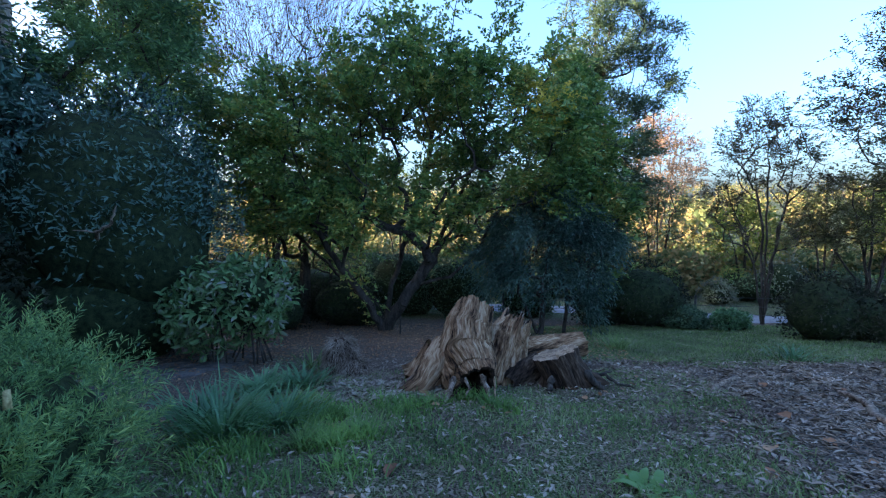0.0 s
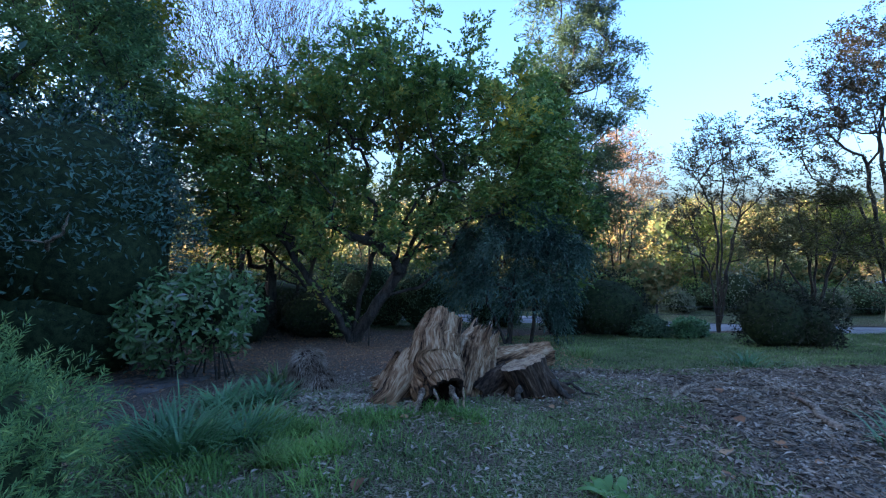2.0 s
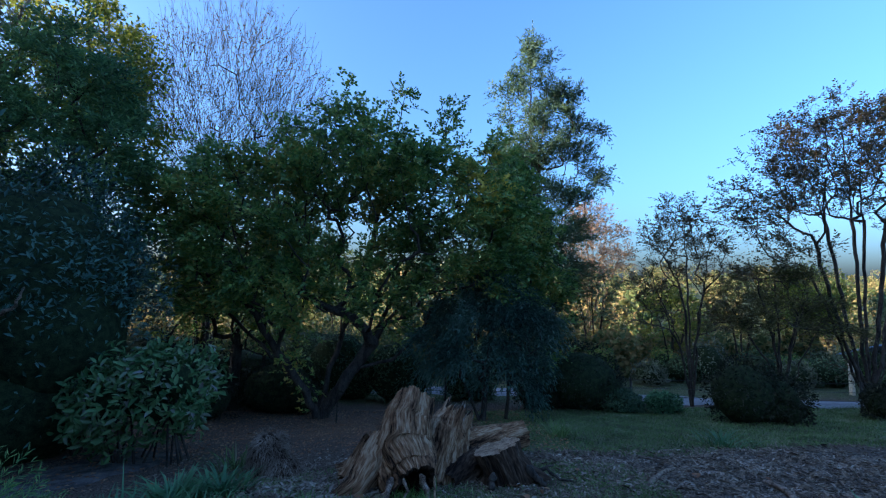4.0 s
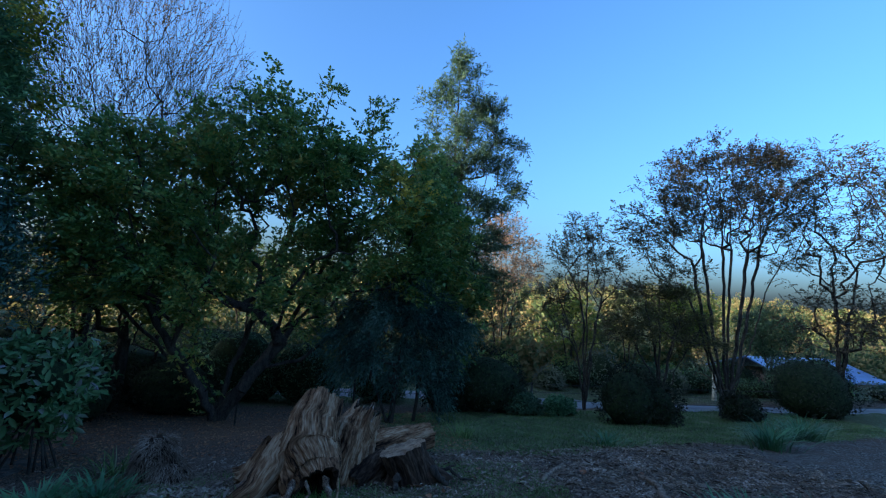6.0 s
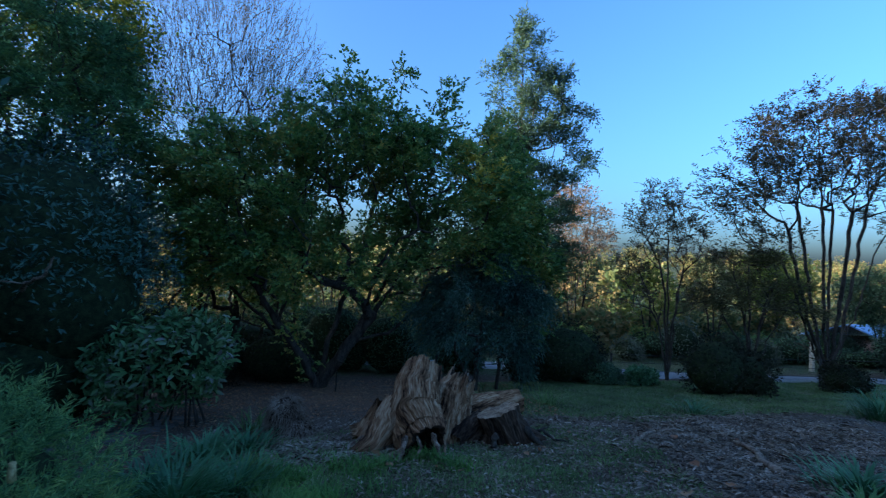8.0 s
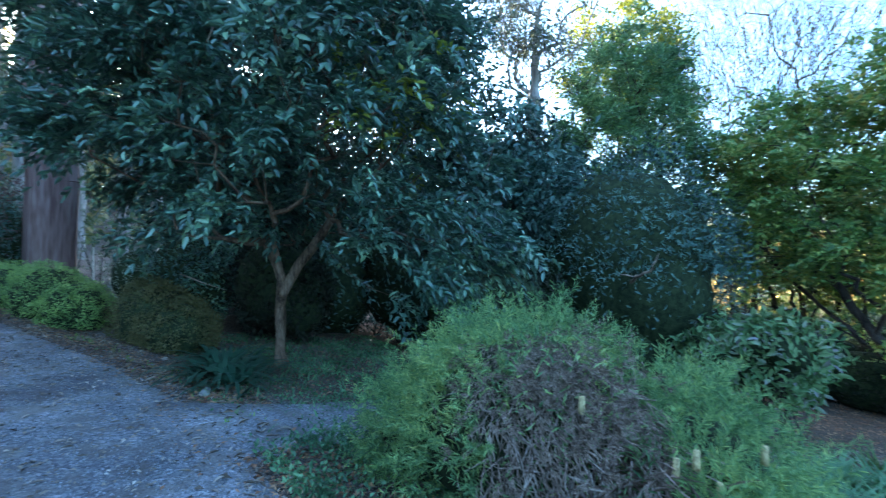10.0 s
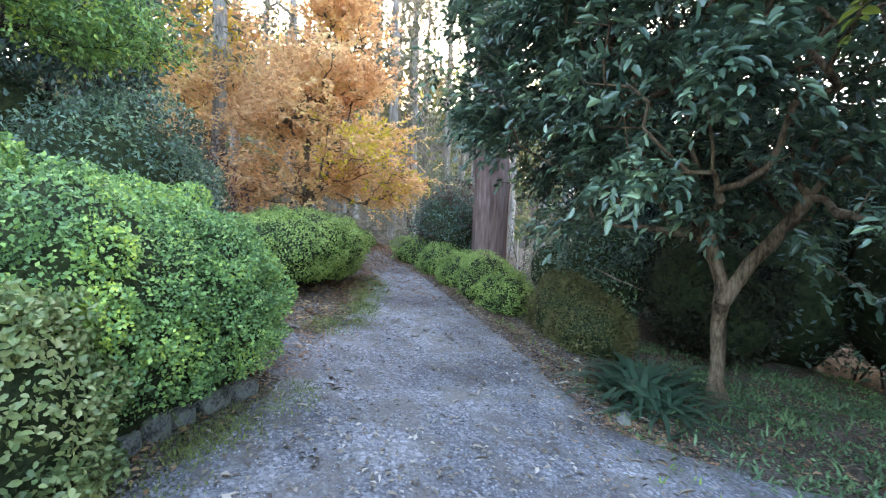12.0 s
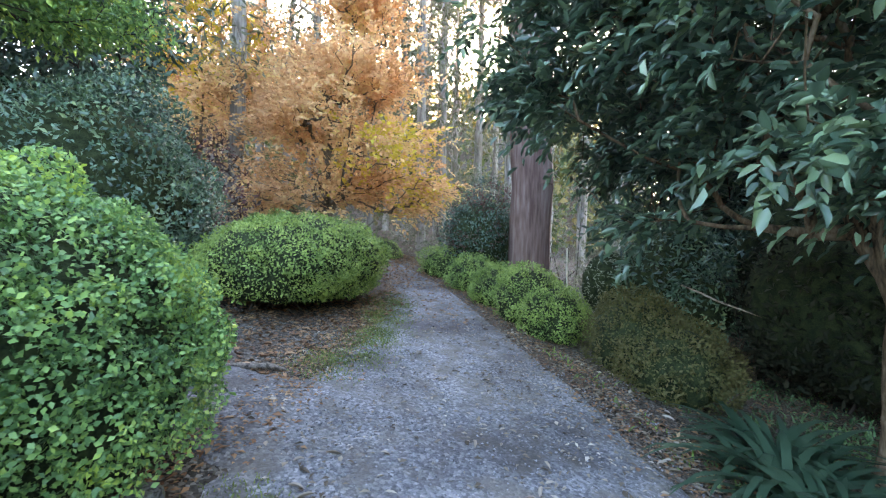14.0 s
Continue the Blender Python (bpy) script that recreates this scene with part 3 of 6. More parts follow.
        if floor <= 0.2:
            tagged(piece("stem_thicket", tube_mesh("stem_thicket", foot, top, np.full(stems, 0.022), np.full(stems, 0.008), 6, bark or M_TWIG), ob), kind="stuff")
    return ob


def ribbon(name, left, right, mat, lift=0.02, across=14, every=0.25, kind="structure", label="", category="path"):
    """A surface laid over the land between two edge lines of equal count."""
    left, right = np.asarray(left, float), np.asarray(right, float)

    def even(c):
        t = np.linspace(0, len(c) - 1, n)
        i = np.clip(t.astype(int), 0, len(c) - 2)
        f = (t - i)[:, None]
        p0, p1, p2, p3 = c[np.maximum(i - 1, 0)], c[i], c[i + 1], c[np.minimum(i + 2, len(c) - 1)]
        return 0.5 * (2 * p1 + (p2 - p0) * f + (2 * p0 - 5 * p1 + 4 * p2 - p3) * f ** 2 + (3 * p1 - p0 - 3 * p2 + p3) * f ** 3)
    n = int(max(np.linalg.norm(np.diff(left, axis=0), axis=1).sum(), np.linalg.norm(np.diff(right, axis=0), axis=1).sum()) / every) + 2
    l, r = even(left), even(right)
    j = np.linspace(0, 1, across)
    p = l[:, None] * (1 - j)[None, :, None] + r[:, None] * j[None, :, None]
    edge = np.minimum(j, 1 - j)[None, :] * np.linalg.norm(r - l, axis=1)[:, None]
    jit = 0.07 * wobble(p[..., 0], p[..., 1], 3.1) + 0.04 * wobble(p[..., 0], p[..., 1], 9.0)
    side = unit(r - l)[:, None]
    p = p + side * (jit * (edge < 0.35))[..., None]
    z = height(p[..., 0], p[..., 1]) + lift * smooth(-0.02, 0.2, edge) * 1.5 - 0.012 * (edge < 0.01) + 0.008 * wobble(p[..., 0], p[..., 1], 2.2)
    v = np.concatenate([p, z[..., None]], -1).reshape(-1, 3)
    a = (np.arange(n - 1)[:, None] * across + np.arange(across - 1)[None]).ravel()[:, None]
    ob = new(name, smoothed(mesh_of(name, v, a + [0, across, across + 1, 1], mat)))
    return tagged(ob, label, category, "", kind)


def gnarl(name, rng, line, radii, mat, parent, label="", grooves=5.0, depth=0.14, n=150, rows=110, flat=1.0, jag=0.05, lobes=(), mouth=0.0, crack=0.0):
    """Old wood swept along a curved line: long grooves and splinters follow its length. lobes: (angle, reach, width, start, end) swell it; mouth: depth of a hollow at its first end; crack: cross-cracks towards its last end."""
    line, m = np.asarray(line, float), len(line)
    t = np.linspace(0, 1, rows)
    c = np.stack([np.interp(t, np.linspace(0, 1, m), line[:, k]) for k in range(3)], 1)
    for _ in range(int(rows / m / 1.5)):
        c[1:-1] = (c[:-2] + 2 * c[1:-1] + c[2:]) / 4
    ax = unit(np.gradient(c, axis=0))
    u = unit(np.cross(np.array([0.0, 1, 0.05]), ax))
    w = np.cross(ax, u)
    s = np.concatenate([[0], np.cumsum(np.linalg.norm(np.diff(c, axis=0), axis=1))])
    a = np.linspace(0, 2 * np.pi, n, endpoint=False)
    o = Vector(rng.uniform(0, 60, 3))
    rad = np.interp(t, np.linspace(0, 1, len(radii)), radii)
    V, G = np.zeros((rows, n, 3)), np.zeros((rows, n, 3))
    for i in range(rows):
        r = np.full(n, rad[i])
        for a0, amp, wd, t0, t1 in lobes:
            r = r + amp * np.exp(-(np.angle(np.exp(1j * (a - a0))) / wd) ** 2) * smooth(t1, t0, t[i])
        rel, ends = np.zeros(n), np.zeros(n)
        for q in range(n):
            tw = a[q] + 0.5 * s[i]
            d = Vector((math.cos(tw), math.sin(tw), 0.0))
            big = noise.noise(d * 1.2 + o + Vector((0, 0, s[i] * 1.0)))
            rib = 1 - 2.2 * abs(noise.noise(d * grooves * 0.55 + o + Vector((0, 0, s[i] * 0.8))))
            fine = 1 - 2.2 * abs(noise.noise(d * grooves * 1.9 + o + Vector((7, 0, s[i] * 1.3))))
            grit = noise.noise(d * grooves * 4 + o + Vector((0, 9, s[i] * 9)))
            cut = crack * max(0.0, 0.25 - abs(noise.noise(d * 2.0 + o + Vector((3, 3, s[i] * 14))))) * 4 * float(smooth(0.35, 0.8, t[i]))
            rel[q] = big * 0.8 + rib * 0.6 + fine * 0.35 + grit * 0.22 - cut
            ends[q] = noise.noise(d * 3.2 + o) + 0.7 * noise.noise(d * 9 + o)
        r = r * (1 + depth * rel)
        push = jag * ends * (float(smooth(0.6, 1, t[i])) - float(smooth(0.3, 0, t[i])))
        V[i] = c[i] + np.outer(np.cos(a) * r, u[i]) + np.outer(np.sin(a) * r * flat, w[i]) + np.outer(push, ax[i])
        G[i] = np.stack([np.cos(a + 0.5 * s[i]) * rad.max(), np.sin(a + 0.5 * s[i]) * rad.max(), np.full(n, s[i])], 1)
    k = (np.arange(rows - 1)[:, None] * n + np.arange(n)[None])
    nx = (np.arange(rows - 1)[:, None] * n + (np.arange(n)[None] + 1) % n)
    me = smoothed(mesh_of(name, V.reshape(-1, 3), np.stack([k, nx, nx + n, k + n], -1).reshape(-1, 4), mat))
    me.attributes.new("grain", "FLOAT_VECTOR", "POINT").data.foreach_set("vector", G.astype(np.float32).ravel())
    ob = piece(name, me, parent, label)
    if mouth:
        depths = (0.0, 0.015, 0.25, 0.6, 1.0)
        ring = [c[0] + (V[0] - c[0]) * f + ax[0] * mouth * g + (c[int(rows * 0.2 * g)] - c[0]) * 0.3 for f, g in zip((1.0, 0.80, 0.72, 0.66, 0.05), depths)]
        kk = (np.arange(4)[:, None] * n + np.arange(n)[None])
        nn = (np.arange(4)[:, None] * n + (np.arange(n)[None] + 1) % n)
        piece("hollow", smoothed(mesh_of("hollow", np.concatenate(ring), np.stack([kk, kk + n, nn + n, nn], -1).reshape(-1, 4), M_ROT)), parent, "dark rotten hollow")
    return ob, V[-1], ax[-1]


def cap(name, rim, sink, mat, parent, label=""):
    """The end of a log inside its rim, sunk a little, with rings."""
    c = rim.mean(0)
    v = [c - sink]
    n = len(rim)
    for k in (0.3, 0.55, 0.8, 1.0):
        v = v + list(c + (rim - c) * k - sink * (1 - k ** 3))
    me = bpy.data.meshes.new(name)
    faces = [(0, 1 + q, 1 + (q + 1) % n) for q in range(n)]
    for k in range(3):
        faces += [(1 + k * n + q, 1 + (k + 1) * n + q, 1 + (k + 1) * n + (q + 1) % n, 1 + k * n + (q + 1) % n) for q in range(n)]
    me.from_pydata([tuple(p) for p in v], [], faces)
    me.materials.append(mat)
    return piece(name, me, parent, label)


def root_mesh(name, rng, paths, mat):
    """Crooked roots or sticks: each a tapered, slightly knotted tube along a polyline."""
    V, F, sides, base = [], [], 8, 0
    ang = np.linspace(0, 2 * np.pi, sides, endpoint=False)
    for pts, r0, r1 in paths:
        pts = np.asarray(pts, float)
        fine = [pts[0]]
        for k in range(len(pts) - 1):
            for q in range(1, 5):
                fine.append(pts[k] + (pts[k + 1] - pts[k]) * q / 4 + rng.normal(0, 0.12 * r0 + 0.004, 3))
        fine = np.array(fine)
        m = len(fine)
        d = unit(np.gradient(fine, axis=0))
        u = unit(np.cross(d, np.array([0.31, 0.53, 0.79])))
        w = np.cross(d, u)
        rr = np.linspace(r0, r1, m)[:, None] * (1 + rng.normal(0, 0.10, (m, sides)))
        rr[0] *= 0.4
        rr[-1] *= 0.4
        V.append((fine[:, None] + (np.cos(ang)[None, :, None] * u[:, None] + np.sin(ang)[None, :, None] * w[:, None]) * rr[..., None]).reshape(-1, 3))
        a = base + np.arange(m - 1)[:, None] * sides
        F += [a + [k, (k + 1) % sides, sides + (k + 1) % sides, sides + k] for k in range(sides)]
        base += m * sides
    return smoothed(mesh_of(name, np.concatenate(V), np.concatenate(F), mat))


def sprig_mesh(name, rng, pos, way, n, length, needle, aspect, mat, longest=1.25):
    """Feathery shoots: needles all round an axis, shortest at its tip."""
    k = len(pos)
    ax = unit(way + rng.normal(0, 0.35, (k, 3)))
    ln = length * (0.5 + (longest - 0.5) * rng.uniform(0, 1, k) ** 1.6)
    t = rng.uniform(0.1, 1, (k, n))
    rad = unit(np.cross(ax[:, None], unit(rng.normal(0, 1, (k, n, 3)))))
    p = pos[:, None] + ax[:, None] * (ln[:, None] * t)[..., None]
    d = ax[:, None] * 0.75 + rad * 0.8
    return leaf_mesh(name, rng, p.reshape(-1, 3), d.reshape(-1, 3), needle, aspect, mat, 0.05, 0.12, 0.5)


R = np.random.default_rng

# ---- ground ----
gx = np.concatenate([np.linspace(-320, -60, 14)[:-1], np.linspace(-60, -18, 30)[:-1], np.linspace(-18, 16, 210)[:-1], np.linspace(16, 60, 30)[:-1], np.linspace(60, 320, 14)])
gy = np.concatenate([np.linspace(-120, -20, 40)[:-1], np.linspace(-20, -5, 30)[:-1], np.linspace(-5, 17, 150)[:-1], np.linspace(17, 50, 30)[:-1], np.linspace(50, 340, 40)])
X, Y = np.meshgrid(gx, gy)
Z = height(X, Y)
cols = len(gx)
cells = (np.arange(len(gy) - 1)[:, None] * cols + np.arange(cols - 1)[None]).ravel()[:, None]
ground = new("ground", smoothed(mesh_of("ground", np.stack([X, Y, Z], -1).reshape(-1, 3), cells + [0, 1, cols + 1, cols], M_GROUND)))
tagged(ground, "sloping garden ground of thin grass, leaf litter and soil", "ground", "", "structure")


def turf_at(x, y):
    lawn = smooth(7.9, 8.7, y + 0.35 * wobble(x, y, 0.8)) * smooth(1.6, 3.2, x) * (1 - smooth(13.6, 14.6, y))
    near = 0.5 * smooth(1.2, 2.2, y) * (1 - smooth(6.8, 8.2, y)) * smooth(-3.4, -2.4, x) * (1 - smooth(2.6, 4.2, x - 0.25 * (y - 4)))
    return np.maximum(np.maximum(lawn, near), 0.8 * smooth(14, 17, y))


def bark_at(x, y):
    chips = 0.62 * smooth(2.6, 4.0, x - 0.25 * (y - 4)) * (1 - smooth(7.9, 8.6, y)) * smooth(1.5, 3, y)
    bed = 0.5 * (1 - smooth(1.6, 2.6, y)) * smooth(-14, -5, y)
    heap = 0.62 * np.exp(-(((x + 0.7) / 1.3) ** 2 + ((y - 6.4) / 0.7) ** 2)) + 0.6 * np.exp(-(((x - 3.1) / 1.2) ** 2 + ((y - 8.6) / 0.9) ** 2))
    return np.maximum(np.maximum(chips, bed), heap)


def earth_at(x, y):
    return 0.85 * np.exp(-(((x - 0.3) / 2.6) ** 4 + ((y - 11.8) / 1.9) ** 4))


cover = np.stack([turf_at(X, Y), bark_at(X, Y), earth_at(X, Y), np.ones_like(X)], -1)
layer = ground.data.color_attributes.new("cover", "FLOAT_COLOR", "POINT")
layer.data.foreach_set("color", cover.astype(np.float32).ravel())

ribbon("path", [(14, -2.0), (-2, -2.3), (-5.3, -2.4), (-7, -2.45), (-9.05, -2.9), (-11, -2.95), (-15.4, -4.05), (-19, -5.9), (-24, -9)],
       [(14, 0.9), (-2, 0.7), (-5.1, 0.7), (-6.9, 0.75), (-8.2, 0.5), (-10, -0.05), (-12.2, -1.05), (-16.5, -3.1), (-21, -6.4)], M_GRAVEL, 0.02, 20,
       label="grey crushed gravel garden path scattered with fallen leaves", category="path")
ribbon("path", [(-5.6, 0.4), (-5.9, 1.4), (-5.9, 3.2)], [(-8.0, 0.3), (-7.5, 1.5), (-7.2, 3.2)], M_GRAVEL, 0.03, 10, label="gravel mouth of a side path beside the banksia", category="path")
# this stretch has the big shrub's shade in its base colour
ribbon("path", [(-5.9, 0.8), (-5.8, 2.5), (-5.1, 5), (-4.2, 6.9), (-3.4, 9)], [(-7.7, 0.4), (-7.3, 2.4), (-6.6, 5.2), (-5.7, 7.6), (-4.8, 9.6)], M_SHADED_DIRT, 0.012, 10,
       label="narrow dirt and gravel side path leading behind the banksia, coloured dark for shade", category="path")
ribbon("path", [(-7.2, -2.2), (-7.55, -3.4), (-7.8, -5.5), (-8.3, -9)], [(-9.0, -2.6), (-8.95, -3.6), (-9.3, -5.5), (-10, -9)], M_GRAVEL, 0.018, 10,
       label="gravel side path between two clipped hedges", category="path")
ribbon("road", [(-30, 20.6), (-12, 19.4), (-2, 18), (5, 16.8), (9, 15.6), (13, 14.1), (25, 12.2), (60, 10)], [(-30, 22.6), (-12, 21.4), (-2, 20), (5, 18.8), (9, 17.5), (13, 16.2), (25, 14.2), (60, 12)],
       M_ROAD, 0.02, 6, label="pale sealed garden road beyond the lawn", category="road")

# ---- trees round the lawn ----
foot = (-1.75, 13.2, -1.95)
tree("magnolia_tree", R(3), "spreading many-stemmed deciduous tree, green leaves turning yellow",
     [[foot, (-1.8, 13.2, -1.4), (-2.3, 13.1, -0.6), (-2.5, 13.0, 0.6), (-3.0, 12.9, 2.2), (-3.2, 12.9, 4.4)],
      [foot, (-1.5, 13.1, -1.2), (-0.8, 12.9, -0.45), (0.2, 12.7, -0.2), (1.0, 12.7, 0.5), (1.5, 12.8, 1.6), (2.4, 12.9, 2.8)],
      [foot, (-1.6, 13.3, -0.9), (-1.2, 13.5, 0.6), (-0.6, 13.6, 2.2), (-0.3, 13.4, 4.0), (0.4, 13.2, 7.6)],
      [foot, (-2.5, 13.5, -1.0), (-3.7, 13.6, 0.3), (-4.6, 13.4, 1.2), (-5.4, 13.2, 2.4)],
      [foot, (-1.2, 13.0, -1.0), (-0.3, 12.8, 0.3), (0.6, 12.7, 1.7), (1.4, 12.8, 3.4)],
      [foot, (-1.1, 13.5, -0.8), (0.0, 13.8, 1.0), (1.2, 13.6, 3.6), (1.8, 13.2, 7.4)],
      [foot, (-2.1, 13.0, -1.1), (-2.9, 12.8, 0.0), (-3.9, 12.7, 1.6), (-4.6, 12.7, 3.4)]],
     [(-3.6, 13.2, 3.6, 2.7, 2.2, 2.3), (1.7, 13, 3.7, 2.3, 2.0, 2.4), (-0.9, 13, 5.3, 2.6, 1.9, 1.6), (-5.2, 12.8, 2.6, 1.3, 1.3, 1.8), (-2.2, 12.2, 1.9, 2.4, 1.2, 1.3), (0.4, 13.0, 7.4, 0.4, 0.4, 1.0),
      (1.8, 13.0, 7.3, 0.45, 0.45, 1.1), (2.9, 13.0, 5.3, 1.1, 1.0, 1.4), (3.2, 12.6, 2.3, 0.9, 0.9, 1.2), (-1.2, 13.0, 6.9, 1.0, 0.8, 0.7), (0.3, 12.4, 1.6, 1.0, 0.7, 0.9), (-5.9, 13.0, 3.9, 1.0, 0.9, 0.8), (-3.4, 12.4, 1.2, 1.2, 0.8, 0.6), (0.0, 13.0, 4.2, 1.3, 1.0, 1.7), (0.2, 12.6, 2.6, 1.0, 0.8, 0.8), (-0.4, 12.5, 0.9, 1.5, 0.8, 0.6), (3.3, 13.2, 3.8, 1.0, 1.0, 1.2)],
     900, L_MAGNOLIA, M_BARK, 84000, 0.125, 0.55, 0.2, 0.26, 0.009, 0.25, gaps=0.8, spray=8, twig=0.36, tilt=0.5, sag=0.3, droop=-0.05, extra=(L_YELLOW, 0.4, (2.6, 12.4, 4.6), (0.9, 1.2, 0.9)))
tree("leafy_tree", R(145), "leafy green tree behind the weeping evergreen", fan((4.7, 14.6, -2.15), [(3.9, 14.6, 3.6), (4.8, 14.4, 4.6), (5.6, 14.6, 3.0), (4.2, 14.2, 2.2), (5.4, 14.3, 1.2)]),
     [(4.5, 14.5, 3.6, 1.3, 1.1, 1.4), (5.1, 14.4, 1.6, 1.1, 0.9, 1.4), (4.9, 14.3, 0.0, 1.0, 0.8, 0.9), (3.6, 14.4, 2.6, 0.9, 0.8, 1.2), (4.1, 14.6, 5.2, 1.1, 1.0, 1.1)], 280, L_MAGNOLIA, M_BARK, 15000, 0.14, 0.5, 0.14, 0.11, 0.008, 0.3, spray=8, twig=0.4, tilt=0.5, droop=-0.1, gaps=0.1, oval=True)
for k, (x, y, r0) in enumerate([(-4.6, 14.8, 0.17), (-3.9, 15.2, 0.06), (-3.4, 15.0, 0.05), (-5.9, 15.5, 0.1), (-2.9, 15.4, 0.06)]):
    z = hz(x, y)
    tree("understory_tree", R(150 + k), "slim dark tree with sparse yellow-green leaves", [[(x, y, z - 0.05), (x + 0.06, y, z + 2), (x - 0.1 + 0.1 * k, y, z + 4.2), (x + 0.1, y, z + 6.4)]],
         [(x, y, z + 4.8, 1.4, 1.1, 2.4), (x - 0.3, y, z + 2.8, 1.1, 0.8, 1.2)], 90, L_LIME if k % 2 else L_MAGNOLIA, M_BARK, 3000, 0.13, 0.5, 0.15, r0, 0.008, 0.2, spray=8, twig=0.4, tilt=0.4, droop=-0.1, group="slim trees behind the magnolia", clear=1.6)
bare = tree("bare_tree", R(4), "tall nearly leafless tree with fine upswept twigs",
     [[(-7.5, 20, -2.4), (-7.3, 20, 1), (-7, 20, 5), (-6.8, 20, 9)], [(-7.5, 20, -2.4), (-6.8, 20.2, 2), (-5.6, 20.2, 6), (-4.8, 20, 9)], [(-7.5, 20, -2.4), (-8.2, 20, 3), (-9.3, 20, 7)]],
     [(-7, 20, 9.5, 4.4, 3.0, 4.6), (-5.0, 20, 7.5, 2.6, 2.2, 3.0), (-9.8, 20, 8, 2.5, 2.2, 3.5)], 900, L_RUSSET, M_BARK, 8000, 0.09, 0.45, 0.3, 0.2, 0.0055, 0.1, droop=0.2, power=0.42, step=0.6, clear=4)
rng = R(41)
q, _ = in_blobs(rng, [(-7, 20, 9.5, 4.3, 2.8, 4.4), (-5.0, 20, 7.5, 2.4, 2.0, 2.8), (-9.8, 20, 8, 2.3, 2.0, 3.3)], 3800, 0.1)
w = unit(unit(q - np.array([-7.2, 20, 1.0])) + rng.normal(0, 0.28, q.shape)) * rng.uniform(0.35, 1.1, len(q))[:, None]
tagged(piece("twig_spray", tube_mesh("twig_spray", q, q + w, np.full(len(q), 0.009), np.full(len(q), 0.005), 3, M_BARK), bare), kind="stuff")
cone = [(7.7, 24, 15.4, 0.5, 0.5, 1.0), (8.9, 24, 14.4, 0.5, 0.5, 1.0), (7.8, 24, 13.4, 1.3, 1.2, 1.1), (9.6, 24, 12.6, 0.9, 0.8, 1.0), (6.4, 24, 12.4, 0.8, 0.8, 0.7), (8.4, 24, 11.2, 2.2, 1.8, 0.9), (10.8, 24, 10.9, 1.2, 1.0, 0.6), (8.6, 24, 9.4, 2.6, 2.0, 0.8),
        (10.9, 24, 8.3, 1.2, 1.0, 0.7), (7.0, 24, 8.6, 1.5, 1.3, 0.8), (8.2, 24, 7.0, 2.8, 2.0, 0.9), (8.0, 24, 5.0, 3.4, 2.4, 1.2), (8.0, 24, 3.0, 3.0, 2.2, 1.2)]
tree("tall_conifer", R(5), "tall blue-green conifer with open drooping sprays", [[(7.8, 24, -2.5), (7.8, 24, 2), (7.9, 24, 8), (7.7, 24, 16.0)], [(7.8, 24, -2.5), (7.8, 24, 5), (8.4, 24, 10), (9.0, 24, 14.8)]],
     cone, 460, L_PINE, M_BARK, 46000, 0.22, 0.24, 0.25, 0.22, 0.01, 0.2, droop=0.1, gaps=0.3, spray=9, twig=0.7, tilt=0.5, sag=0.2)
tree("weeping_tree", R(6), "dark weeping evergreen tree with dense drooping foliage", [[(2.7, 12.4, -1.9), (2.8, 12.4, -0.8), (3.0, 12.4, 1.4)], [(2.7, 12.4, -1.9), (2.1, 12.4, -0.6), (1.9, 12.4, 1.0)], [(3.4, 12.5, -1.9), (3.5, 12.5, -0.4), (3.6, 12.5, 1.0)]],
     [(2.4, 12.4, 1.2, 1.1, 0.9, 0.8), (3.4, 12.4, 1.4, 0.9, 0.8, 0.7), (1.6, 12.3, 0.5, 0.8, 0.7, 0.8), (3.7, 12.3, 0.4, 0.8, 0.7, 0.9), (2.7, 12.4, 1.9, 0.8, 0.7, 0.5), (2.7, 12.1, 0.0, 1.0, 0.6, 0.6), (4.3, 12.4, 1.0, 0.6, 0.6, 0.6), (3.9, 12.3, -0.6, 0.5, 0.5, 0.5)], 300, L_DARK, M_BARK, 30000, 0.13, 0.22, 0.12, 0.09, 0.008, 0.2, droop=-0.7, gaps=0.04, spray=8, twig=0.45, sag=0.7)
tree("russet_tree", R(7), "pale russet tree with bare upright branches", fan((13.6, 29, -2.6), [(12.0, 29, 4), (12.9, 29, 5.6), (13.9, 29, 6.4), (14.8, 29, 5.6), (15.8, 29, 4.2), (13.2, 28.4, 4.6), (14.4, 28.4, 4.8)]),
     [(13.8, 29, 4.6, 2.9, 2.0, 2.6), (13.8, 29, 6.6, 1.6, 1.4, 1.2)], 380, L_BLUSH, M_BARK_TAN, 8000, 0.15, 0.5, 0.2, 0.13, 0.011, 0.25, droop=0, spray=6, twig=0.5, tilt=0.3)
